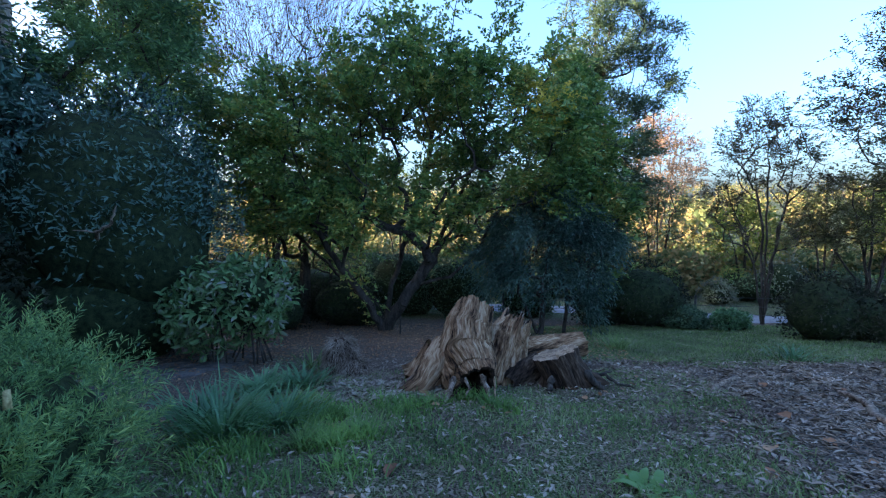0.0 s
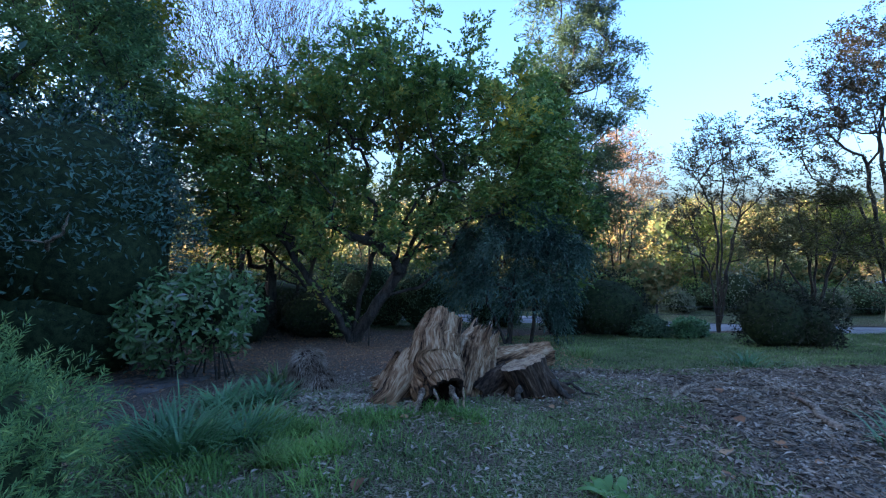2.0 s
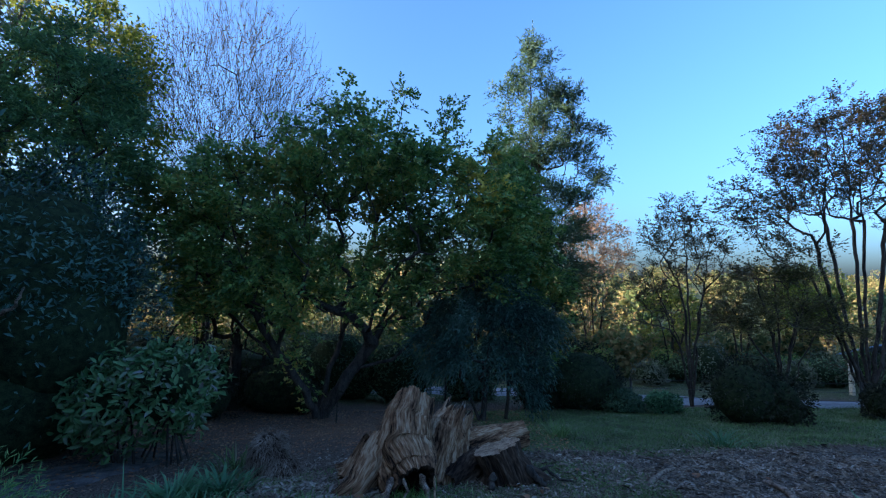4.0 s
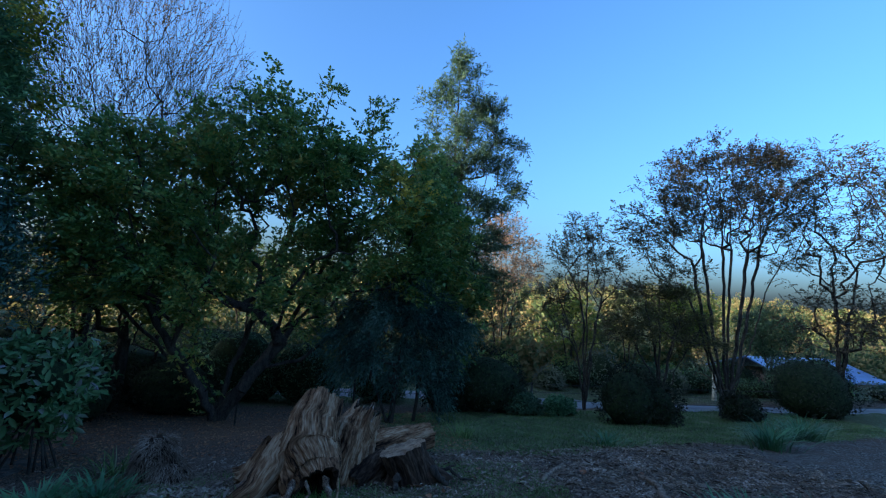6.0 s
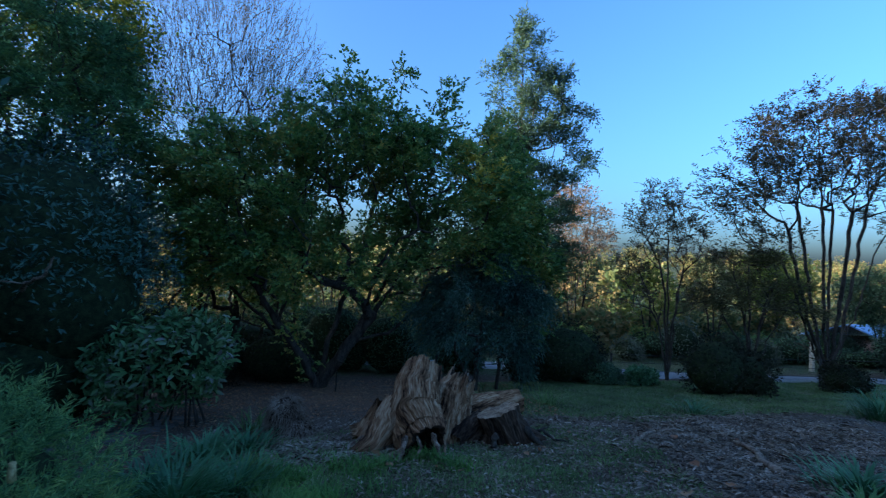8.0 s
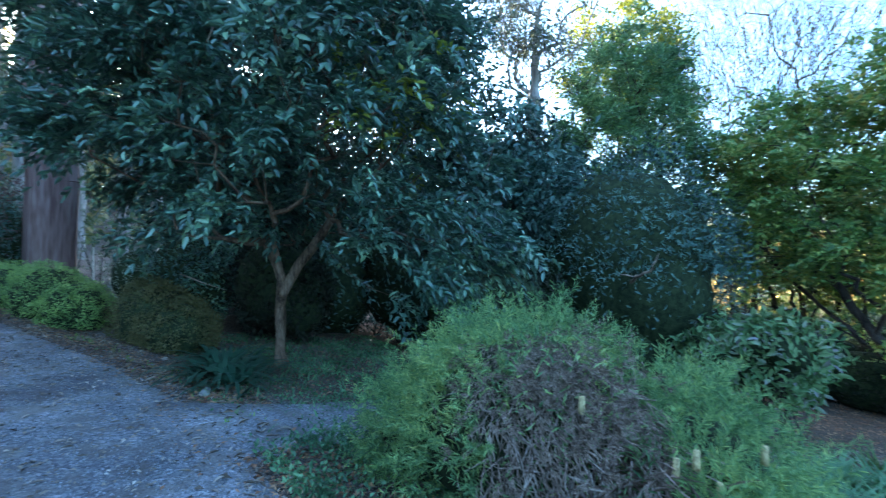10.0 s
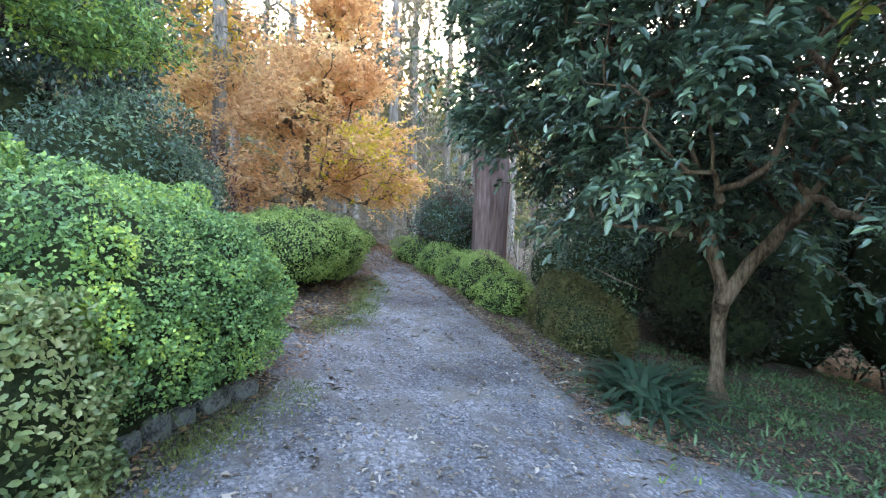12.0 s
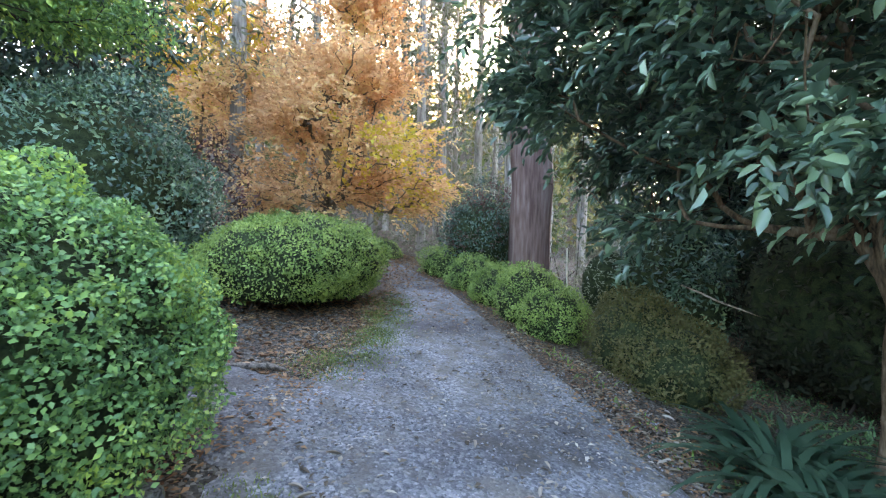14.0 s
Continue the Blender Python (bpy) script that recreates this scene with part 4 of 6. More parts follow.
tree("maple_tree", R(8), "slender many-stemmed maple with thin russet foliage", fan((10.4, 14.4, -2.15), [(8.9, 14.4, 2.6), (9.6, 14.3, 4.4), (10.3, 14.5, 4.9), (11.2, 14.4, 3.6), (10.8, 14.2, 2.2), (9.2, 14.2, 1.4)], 0.3),
     [(9.8, 14.4, 3.9, 1.3, 1.1, 0.9), (10.9, 14.4, 3.0, 1.0, 1.0, 1.1), (9.0, 14.4, 2.4, 0.9, 0.9, 0.8), (8.9, 14.4, 1.0, 0.8, 0.8, 0.5), (11.2, 14.3, 1.0, 0.8, 0.7, 0.5), (10.2, 14.4, 4.8, 0.8, 0.7, 0.4)], 260, L_RUSSET, M_BARK, 11000, 0.085, 0.42, 0.12, 0.085, 0.007, 0.3, group="maples by the lawn", spray=9, twig=0.4, tilt=0.15, droop=-0.05, gaps=0.08, clear=1.6)
tree("maple_tree", R(9), "low layered green maple on dark stems", fan((12.3, 12.8, -1.9), [(10.7, 12.8, 1.3), (11.4, 12.6, 2.2), (12.2, 12.9, 2.6), (13.2, 12.8, 2.1), (14.0, 12.8, 1.2), (12.8, 12.5, 1.7), (11.7, 12.5, 1.0)], 0.3),
     [(11.3, 12.8, 1.5, 1.3, 1.1, 0.22), (13.2, 12.8, 1.6, 1.3, 1.1, 0.22), (12.2, 12.8, 2.4, 1.3, 1.1, 0.22), (12.2, 12.5, 1.0, 1.8, 1.0, 0.2), (10.6, 12.8, 0.9, 0.8, 0.8, 0.18), (13.9, 12.7, 0.8, 0.9, 0.8, 0.18)], 260, L_OLIVE, M_BARK, 13000, 0.085, 0.42, 0.1, 0.09, 0.007, 0.2, group="maples by the lawn", spray=9, twig=0.4, tilt=0.12, droop=-0.05, gaps=0.08, clear=1.8)
crown = [(15.8, 13.3, 7.0, 3.2, 2.4, 1.7), (12.9, 13.3, 5.4, 1.9, 1.6, 1.2), (18.6, 13.3, 7.2, 1.7, 1.6, 1.9), (17.4, 13.3, 8.3, 1.3, 1.2, 0.8), (11.6, 13.3, 4.3, 1.2, 1.2, 0.7), (13.4, 13.2, 3.4, 1.2, 1.2, 0.6), (18.6, 13.3, 4.4, 1.3, 1.2, 0.6), (15.8, 13.2, 5.2, 2.6, 1.8, 0.8), (12.2, 13.2, 2.6, 1.1, 1.0, 0.4)]
tree("maple_tree", R(10), "round-headed maple with thin reddish leaves on a fan of stems", fan((15.8, 13.2, -1.9), [(11.4, 13.2, 4.4), (12.6, 13.0, 6.0), (13.8, 13.4, 6.8), (15.0, 13.0, 7.8), (16.2, 13.4, 8.4), (17.5, 13.0, 8.8), (18.8, 13.3, 7.6), (19.2, 13.2, 5.0), (13.2, 13.2, 3.4)], 0.2),
     crown, 900, L_RUSSET, M_BARK, 40000, 0.095, 0.45, 0.14, 0.2, 0.006, 0.35, group="maples by the lawn", spray=9, twig=0.45, tilt=0.2, droop=-0.05, gaps=0.07, clear=2.4)
tree("maple_tree", R(11), "upright maple with thin brownish foliage", [[(21, 12.6, -1.8), (21, 12.6, 1), (20.6, 12.6, 4)], [(21, 12.6, -1.8), (21.4, 12.6, 1), (22.2, 12.6, 4)]],
     [(21.0, 12.6, 6.6, 2.3, 2.2, 3.2), (21.2, 12.6, 2.3, 2.8, 2, 1.7)], 460, L_RUSSET, M_BARK, 13000, 0.11, 0.45, 0.15, 0.17, 0.009, 0.3, group="maples by the lawn", spray=9, twig=0.45, tilt=0.2, gaps=0.08)
tree("maple_tree", R(12), "upright maple with thin brownish foliage", [[(27.5, 13, -1.8), (27.5, 13, 1), (27.2, 13, 5)], [(27.5, 13, -1.8), (28.2, 13, 1.4), (29.2, 13, 4)]],
     [(27.0, 13, 7.0, 3.0, 2.4, 3.6), (27.0, 13, 1.8, 3.4, 2.4, 1.8)], 460, L_RUSSET, M_BARK, 13000, 0.12, 0.45, 0.15, 0.17, 0.009, 0.3, group="maples by the lawn", spray=9, twig=0.45, tilt=0.2, gaps=0.08)

for k, (x, y, tall, r, m) in enumerate([(22.5, 21.8, 5.6, 2.0, L_LIME), (27.0, 19.8, 4.8, 1.7, L_PINE)]):
    z = hz(x, y)
    tree("garden_tree", R(140 + k), "small leafy tree beyond the garden road", [[(x, y, z), (x + 0.1, y, z + tall * 0.4), (x, y, z + tall * 0.8)], [(x, y, z), (x - 0.4, y, z + tall * 0.35), (x - 0.8, y, z + tall * 0.65)], [(x, y, z), (x + 0.5, y, z + tall * 0.35), (x + 0.9, y, z + tall * 0.62)]],
         [(x, y, z + tall * 0.75, r, r, tall * 0.3), (x - 0.7, y, z + tall * 0.55, r * 0.7, r * 0.7, tall * 0.22), (x + 0.8, y, z + tall * 0.52, r * 0.7, r * 0.7, tall * 0.2)], 200, m, M_BARK, 9000, 0.15, 0.45, 0.26, 0.13, 0.01, 0.2, group="trees beyond the road")

# dark evergreens on the lower side of the banksia
shrub("evergreen_shrub", R(20), "huge dark domed evergreen shrub with drooping branch ends", [(-6.8, 9.4, 1.5, 2.3, 2.2, 2.7), (-6.1, 9.1, 0.9, 1.6, 1.5, 1.8), (-7.9, 9.2, 1.0, 1.8, 1.8, 2.0), (-6.9, 9.3, -0.3, 2.3, 2.0, 1.7)], L_DARK, 46000, 0.12, 0.34, 0.12, 0.76, 0.24, stems=10, bark=M_BARK, up=0.3, undercut=2.6)
tree("conifer_tree", R(21), "dense dark green cone-shaped conifer", [[(-8.4, 12.0, -2.0), (-8.4, 12, 2), (-8.4, 12, 8.0)]], [(-8.5, 12, 2.4, 2.3, 2.2, 2.0), (-8.2, 12, 4.8, 2.4, 1.9, 1.6), (-8.2, 12, 6.6, 1.9, 1.5, 1.3), (-8.3, 12, 8.0, 1.1, 0.9, 0.9)], 380, L_CONIFER, M_BARK, 34000, 0.16, 0.28, 0.16, 0.18, 0.008, 0.3, droop=-0.1, spray=9, twig=0.5, tilt=0.3, sag=0.3, gaps=0.2)
tree("lime_tree", R(22), "tall tree with thin yellow-green autumn leaves", [[(-11.5, 17.5, -2.3), (-11.4, 17.5, 4), (-11.2, 17.4, 10)], [(-11.5, 17.5, -2.3), (-10.8, 17.4, 5), (-9.8, 17, 9)]],
     [(-11.2, 17.2, 9.6, 2.8, 2.4, 3.4), (-9.8, 17, 7.5, 2.0, 1.8, 2.2), (-12.4, 17, 6.5, 2.0, 2.0, 2.4)], 260, L_LIME, M_BARK_TAN, 15000, 0.16, 0.6, 0.26, 0.22, 0.009, 0.2)
tree("gum_tree", R(23), "tall straight-trunked gum with mottled trunk", [[(-12.6, 13.2, -2.0), (-12.5, 13.2, 6), (-12.4, 13.2, 13)]], [(-12.4, 13.2, 11.5, 2.6, 2.4, 3.5), (-12.2, 13, 8, 1.2, 1.4, 2.0)], 150, L_GUM, M_BARK_PALE, 9000, 0.2, 0.25, 0.3, 0.3, 0.012, 0.2, droop=-0.8)
shrub("mauve_shrub", R(24), "leafy shrub with dull mauve flower heads and yellowing leaves", [(-4.0, 8.5, -0.15, 1.0, 0.9, 0.85), (-3.5, 8.3, 0.15, 0.7, 0.7, 0.6), (-4.5, 8.4, -0.2, 0.7, 0.7, 0.7)], L_MAUVE, 7000, 0.16, 0.38, 0.36, 0.45, 0.4, stems=12, bark=M_BARK, oval=True)

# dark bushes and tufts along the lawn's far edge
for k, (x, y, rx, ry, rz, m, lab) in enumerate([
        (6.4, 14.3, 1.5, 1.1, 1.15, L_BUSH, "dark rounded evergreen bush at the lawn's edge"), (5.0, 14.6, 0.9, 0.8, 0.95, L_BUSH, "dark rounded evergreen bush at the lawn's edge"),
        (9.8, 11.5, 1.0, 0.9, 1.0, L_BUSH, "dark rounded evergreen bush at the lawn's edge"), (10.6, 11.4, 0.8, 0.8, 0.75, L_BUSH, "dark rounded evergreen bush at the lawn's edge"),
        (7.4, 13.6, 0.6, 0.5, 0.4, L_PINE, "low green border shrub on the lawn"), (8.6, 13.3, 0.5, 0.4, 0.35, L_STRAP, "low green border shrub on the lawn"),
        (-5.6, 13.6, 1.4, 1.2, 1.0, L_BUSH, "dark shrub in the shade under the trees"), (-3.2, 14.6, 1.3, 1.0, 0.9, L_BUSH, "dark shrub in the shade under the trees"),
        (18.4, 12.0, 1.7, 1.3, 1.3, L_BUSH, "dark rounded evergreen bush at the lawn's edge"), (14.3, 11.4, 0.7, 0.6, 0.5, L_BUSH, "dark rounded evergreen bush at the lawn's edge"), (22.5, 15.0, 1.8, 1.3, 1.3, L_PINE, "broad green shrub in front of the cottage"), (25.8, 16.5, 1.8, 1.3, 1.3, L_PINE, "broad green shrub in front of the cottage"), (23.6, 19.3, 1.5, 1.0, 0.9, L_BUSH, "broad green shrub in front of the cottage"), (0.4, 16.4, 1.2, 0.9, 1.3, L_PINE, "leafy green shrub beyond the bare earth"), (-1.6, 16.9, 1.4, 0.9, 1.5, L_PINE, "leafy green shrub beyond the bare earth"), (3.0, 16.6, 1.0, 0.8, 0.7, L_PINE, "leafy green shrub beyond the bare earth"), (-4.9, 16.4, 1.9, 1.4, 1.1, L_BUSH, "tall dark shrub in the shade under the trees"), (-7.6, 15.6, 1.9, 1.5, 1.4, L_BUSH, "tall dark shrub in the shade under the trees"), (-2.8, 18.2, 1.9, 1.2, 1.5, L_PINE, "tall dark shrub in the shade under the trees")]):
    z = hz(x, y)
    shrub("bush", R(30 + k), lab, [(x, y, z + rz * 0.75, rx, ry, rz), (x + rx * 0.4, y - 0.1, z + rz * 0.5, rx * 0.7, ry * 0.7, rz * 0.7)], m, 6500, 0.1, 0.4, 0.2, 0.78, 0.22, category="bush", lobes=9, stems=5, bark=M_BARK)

# borders beyond the fence and the road
rb = R(60)
for k in range(26):
    x = 5.0 + 25.0 * k / 25 + rb.normal(0, 0.3)
    y = 20.6 - 0.19 * (x - 5) + rb.uniform(-0.2, 2.2)
    if 24 < x < 37 and y > 17.5:
        continue
    rx, rz = rb.uniform(0.7, 1.3), rb.uniform(0.45, 1.15)
    z = hz(x, y)
    shrub("border_shrub", R(600 + k), ["rounded green shrub beyond the garden road", "grey-green shrub beyond the garden road", "yellow-green shrub beyond the garden road"][k % 3], [(x, y, z + rz * 0.8, rx, rx * 0.8, rz), (x + 0.5 * rx, y, z + rz * 0.5, rx * 0.6, rx * 0.6, rz * 0.7)],
          [L_PINE, L_GUM, L_MAGNOLIA][k % 3], 2200, 0.13, 0.4, 0.25, 0.7, 0.25, category="shrub", group="borders beyond the road", stems=4, bark=M_BARK)
for k, (x, y, tall) in enumerate([(7.6, 21.8, 4.6), (10.8, 22.6, 5.4), (14.2, 21.0, 4.4), (17.6, 20.6, 5.0), (2.4, 22.4, 5.6), (-2.2, 23.0, 6.0)]):
    z = hz(x, y)
    tree("garden_tree", R(640 + k), "thin leafy tree in the garden beyond the road", fan((x, y, z - 0.05), [(x - 1.0, y, z + tall * 0.8), (x, y + 0.2, z + tall), (x + 1.0, y, z + tall * 0.85), (x + 0.3, y - 0.5, z + tall * 0.6)]),
         [(x, y, z + tall * 0.85, 1.3, 1.1, 0.9), (x - 0.9, y, z + tall * 0.6, 0.9, 0.8, 0.6), (x + 0.9, y, z + tall * 0.6, 0.9, 0.8, 0.6)], 130, [L_OLIVE, L_PINE, L_LIME][k % 3], M_BARK, 5000, 0.12, 0.45, 0.15, 0.09, 0.009, 0.2, group="trees beyond the road", spray=8, twig=0.4, tilt=0.3, clear=1.4)

# ---- woods across the valley ----
rng = R(50)
n = 500
wx, wy = rng.uniform(-60, 300, n), 38 + 215 * rng.uniform(0, 1, n) ** 1.5
wr = rng.uniform(0.9, 2.1, n) * (0.8 + wy / 260)
P, W = [], []
for x, y, r in zip(wx, wy, wr):
    c = np.array([[x, y, hz(x, y) + r * 1.5, r, r, r * 1.45]])
    q, d = in_blobs(rng, c, 190, 0.65)
    P.append(q); W.append(d)
rng2 = R(51)
mid = [(x, 22.5 + 14 * rng2.uniform() ** 1.3, rng2.uniform(0.8, 1.7)) for x in np.linspace(-14, 62, 120)]
# far: trees that cover the added sun-blocking ridge
far = [(rng2.uniform(-100, -44), rng2.uniform(-75, 14), rng2.uniform(2.4, 4.6)) for _ in range(150)]
low = [(x, 21.3 + rng2.uniform(0, 1.6), rng2.uniform(0.6, 1.1)) for x in np.linspace(-20, 55, 110)]
for x, y, r in [q for q in mid + low + far if not (24 < q[0] < 37 and q[1] < 28)]:
    c = np.array([[x, y, hz(x, y) + r * 0.9, r, r, r * 1.15]])
    q, d = in_blobs(rng, c, 190 if r > 2.3 else 300, 0.7)
    P.append(q); W.append(d)
woods = new("woodland", leaf_mesh("woodland", rng, np.concatenate(P), np.concatenate(W), np.concatenate([np.full(len(q), 0.8 if k < 500 else (0.3 if k < len(P) - len(far) else 0.8)) for k, q in enumerate(P)]), 0.7, L_HILL, spread=0.8))
tagged(woods, "distant sunlit wooded hillside in autumn colours", "woodland", "", "stuff")

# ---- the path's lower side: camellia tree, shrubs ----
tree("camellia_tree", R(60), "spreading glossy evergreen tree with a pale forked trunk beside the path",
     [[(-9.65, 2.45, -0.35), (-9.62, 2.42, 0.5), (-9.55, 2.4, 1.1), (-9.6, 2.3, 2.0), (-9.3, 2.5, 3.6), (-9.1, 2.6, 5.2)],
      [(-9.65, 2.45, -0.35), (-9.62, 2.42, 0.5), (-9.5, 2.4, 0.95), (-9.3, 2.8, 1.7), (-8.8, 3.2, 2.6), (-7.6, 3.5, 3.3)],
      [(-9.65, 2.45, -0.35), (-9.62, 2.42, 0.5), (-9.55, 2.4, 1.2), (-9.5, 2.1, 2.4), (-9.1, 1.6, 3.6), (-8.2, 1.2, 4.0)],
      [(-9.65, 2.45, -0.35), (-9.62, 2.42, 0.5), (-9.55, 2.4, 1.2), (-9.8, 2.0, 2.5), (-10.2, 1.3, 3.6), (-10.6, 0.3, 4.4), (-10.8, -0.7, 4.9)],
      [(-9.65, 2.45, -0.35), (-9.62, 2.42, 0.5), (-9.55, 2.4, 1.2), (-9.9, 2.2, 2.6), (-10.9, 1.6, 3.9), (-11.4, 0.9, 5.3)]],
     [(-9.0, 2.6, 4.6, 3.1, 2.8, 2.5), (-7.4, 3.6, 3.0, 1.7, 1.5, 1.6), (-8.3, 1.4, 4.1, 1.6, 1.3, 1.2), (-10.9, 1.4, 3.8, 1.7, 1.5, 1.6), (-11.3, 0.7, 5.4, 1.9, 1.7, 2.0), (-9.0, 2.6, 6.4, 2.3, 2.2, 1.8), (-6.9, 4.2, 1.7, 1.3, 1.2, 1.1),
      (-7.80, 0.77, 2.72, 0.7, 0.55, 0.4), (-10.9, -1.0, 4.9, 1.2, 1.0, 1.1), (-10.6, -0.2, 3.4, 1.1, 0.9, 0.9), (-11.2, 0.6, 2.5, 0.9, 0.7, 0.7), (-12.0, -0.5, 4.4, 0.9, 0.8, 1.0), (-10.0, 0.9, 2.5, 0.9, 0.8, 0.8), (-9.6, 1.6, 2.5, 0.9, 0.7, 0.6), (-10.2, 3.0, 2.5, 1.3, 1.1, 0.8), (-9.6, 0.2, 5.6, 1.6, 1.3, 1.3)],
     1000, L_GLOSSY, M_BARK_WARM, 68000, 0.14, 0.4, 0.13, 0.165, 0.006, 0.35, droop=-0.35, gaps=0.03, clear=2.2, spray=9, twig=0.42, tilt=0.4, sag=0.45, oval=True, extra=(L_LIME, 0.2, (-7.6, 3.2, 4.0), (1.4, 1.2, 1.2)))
# L_BUSH gives two of these a shade-darkened leaf colour behind the trunk
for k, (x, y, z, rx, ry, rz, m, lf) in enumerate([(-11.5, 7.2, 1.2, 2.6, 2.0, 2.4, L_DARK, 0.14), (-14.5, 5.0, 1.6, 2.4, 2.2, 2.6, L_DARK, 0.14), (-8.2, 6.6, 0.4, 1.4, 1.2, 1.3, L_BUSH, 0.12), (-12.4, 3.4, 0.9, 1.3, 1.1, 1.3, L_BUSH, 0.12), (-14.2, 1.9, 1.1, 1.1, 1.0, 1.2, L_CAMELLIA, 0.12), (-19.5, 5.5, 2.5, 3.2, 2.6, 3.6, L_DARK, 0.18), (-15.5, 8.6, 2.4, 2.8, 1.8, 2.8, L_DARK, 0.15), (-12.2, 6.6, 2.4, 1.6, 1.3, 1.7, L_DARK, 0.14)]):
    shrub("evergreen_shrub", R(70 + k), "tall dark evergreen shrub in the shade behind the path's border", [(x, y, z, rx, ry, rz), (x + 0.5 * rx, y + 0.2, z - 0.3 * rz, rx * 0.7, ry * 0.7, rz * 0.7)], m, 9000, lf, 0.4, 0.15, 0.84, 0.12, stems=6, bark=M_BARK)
for k, (x, y, rx, ry, rz, m, lf, lab) in enumerate([
        (-11.9, 0.8, 1.1, 0.75, 0.75, L_OLIVE, 0.045, "mounded olive-brown shrub beside the gravel path"), (-11.1, 1.05, 0.8, 0.65, 0.6, L_OLIVE, 0.045, "mounded olive-brown shrub beside the gravel path"),
        (-12.9, -0.35, 0.75, 0.6, 0.62, L_AZALEA, 0.04, "small clipped azalea mound edging the path"), (-13.8, -0.75, 0.9, 0.7, 0.75, L_AZALEA, 0.04, "small clipped azalea mound edging the path"),
        (-15.1, -1.4, 0.8, 0.7, 0.6, L_AZALEA, 0.04, "small clipped azalea mound edging the path"), (-16.6, -2.2, 0.9, 0.7, 0.6, L_AZALEA, 0.04, "small clipped azalea mound edging the path"),
        (-18.2, -3.2, 0.9, 0.8, 0.6, L_AZALEA, 0.04, "small clipped azalea mound edging the path")]):
    z = hz(x, y)
    shrub("azalea", R(80 + k), lab, [(x, y, z + rz * 0.5, rx, ry, rz), (x - 0.3 * rx, y + 0.1, z + rz * 0.4, rx * 0.7, ry * 0.8, rz * 0.8)], m, 24000, lf, 0.55, 0.08, 0.84, 0.22, category="shrub", group="mounds edging the path", stems=4, bumps=25)
shrub("red_tip_shrub", R(90), "dark shrub with red-tinged bare twig ends", [(-18.6, -2.2, 1.9, 1.5, 1.3, 1.5)], L_DARK, 6000, 0.1, 0.4, 0.16, 0.8, 0.12)
tree("red_twig_shrub", R(92), "bare-twigged shrub with reddish leaf tips behind the mounds", fan((-18.3, -1.9, 0.55), [(-18.9, -2.9, 3.0), (-18.3, -2.3, 3.6), (-18.2, -1.5, 3.5), (-17.8, -0.9, 2.8), (-18.0, -2.6, 2.4)]), [(-18.2, -1.9, 2.9, 0.9, 1.2, 0.9), (-18.0, -2.2, 2.0, 1.0, 1.2, 0.7)],
     260, L_RED, M_BARK_TAN, 2600, 0.09, 0.4, 0.08, 0.05, 0.006, 0.3, category="shrub", spray=5, twig=0.25)
shrub("grey_shrub", R(91), "loose grey-green shrub at the foot of the gum", [(-14.9, 0.9, 1.0, 0.8, 0.8, 1.0)], L_GUM, 4500, 0.08, 0.35, 0.2, 0.7, 0.15)

for k, (x, y, tall, r) in enumerate([(-13.5, 8.4, 12.5, 3.0), (-17.0, 6.0, 13.0, 3.0), (-9.8, 8.8, 6.8, 2.2), (-17.6, 2.9, 8.5, 1.9), (-13.5, -12.0, 9.5, 2.8)]):
    z = hz(x, y)
    tree("evergreen_tree", R(76 + k), "dark dense evergreen tree shading the lower garden", [[(x, y, z), (x, y, z + tall * 0.5), (x, y, z + tall * 0.85)]],
         [(x, y, z + tall * 0.55, r, r, tall * 0.33), (x, y, z + tall * 0.8, r * 0.7, r * 0.7, tall * 0.22)], 240, L_DARK, M_BARK, 15000, 0.23, 0.4, 0.34, 0.2, 0.009, 0.3, group="dark evergreens")

# ---- hedges on the path's upper side ----
shrub("hedge", R(100), "large rounded clipped hedge of small glossy leaves", [(-6.5, -3.5, 1.0, 1.3, 1.3, 1.02), (-5.7, -3.55, 1.05, 1.3, 1.3, 1.05)], L_HEDGE, 230000, 0.029, 0.66, 0.05, 0.90, 0.08, lobes=0, bumps=130, lump_scale=8.0, category="hedge", group="clipped hedges", stems=14, up=0.4, floor=0.32, bark=M_BARK)
shrub("hedge", R(101), "clipped hedge of pale variegated leaves", [(-4.75, -2.62, 0.72, 0.66, 0.45, 0.74), (-4.2, -2.95, 0.8, 0.75, 0.6, 0.8)], L_HEDGE_PALE, 70000, 0.036, 0.62, 0.06, 0.86, 0.06, bumps=30, category="hedge", group="clipped hedges", stems=8, up=0.4, oval=True)
shrub("hedge", R(102), "rounded clipped azalea hedge on bare lower stems", [(-12.1, -4.5, 1.45, 1.9, 1.3, 0.75), (-11.2, -4.5, 1.38, 1.2, 1.15, 0.66), (-12.2, -4.55, 1.2, 1.75, 1.2, 0.6)], L_AZALEA, 90000, 0.045, 0.55, 0.07, 0.90, 0.10, lobes=0, bumps=70, lump_scale=7.0, category="hedge", group="clipped hedges", stems=60, up=0.4, floor=0.24, bark=M_BARK)
shrub("hedge", R(103), "low clipped hedge across the path's far bend", [(-20.5, -6.2, 1.45, 1.6, 0.9, 0.6), (-19.2, -6.6, 1.4, 1.0, 0.8, 0.5)], L_AZALEA, 9000, 0.06, 0.5, 0.07, 0.9, 0.06, category="hedge", stems=4)
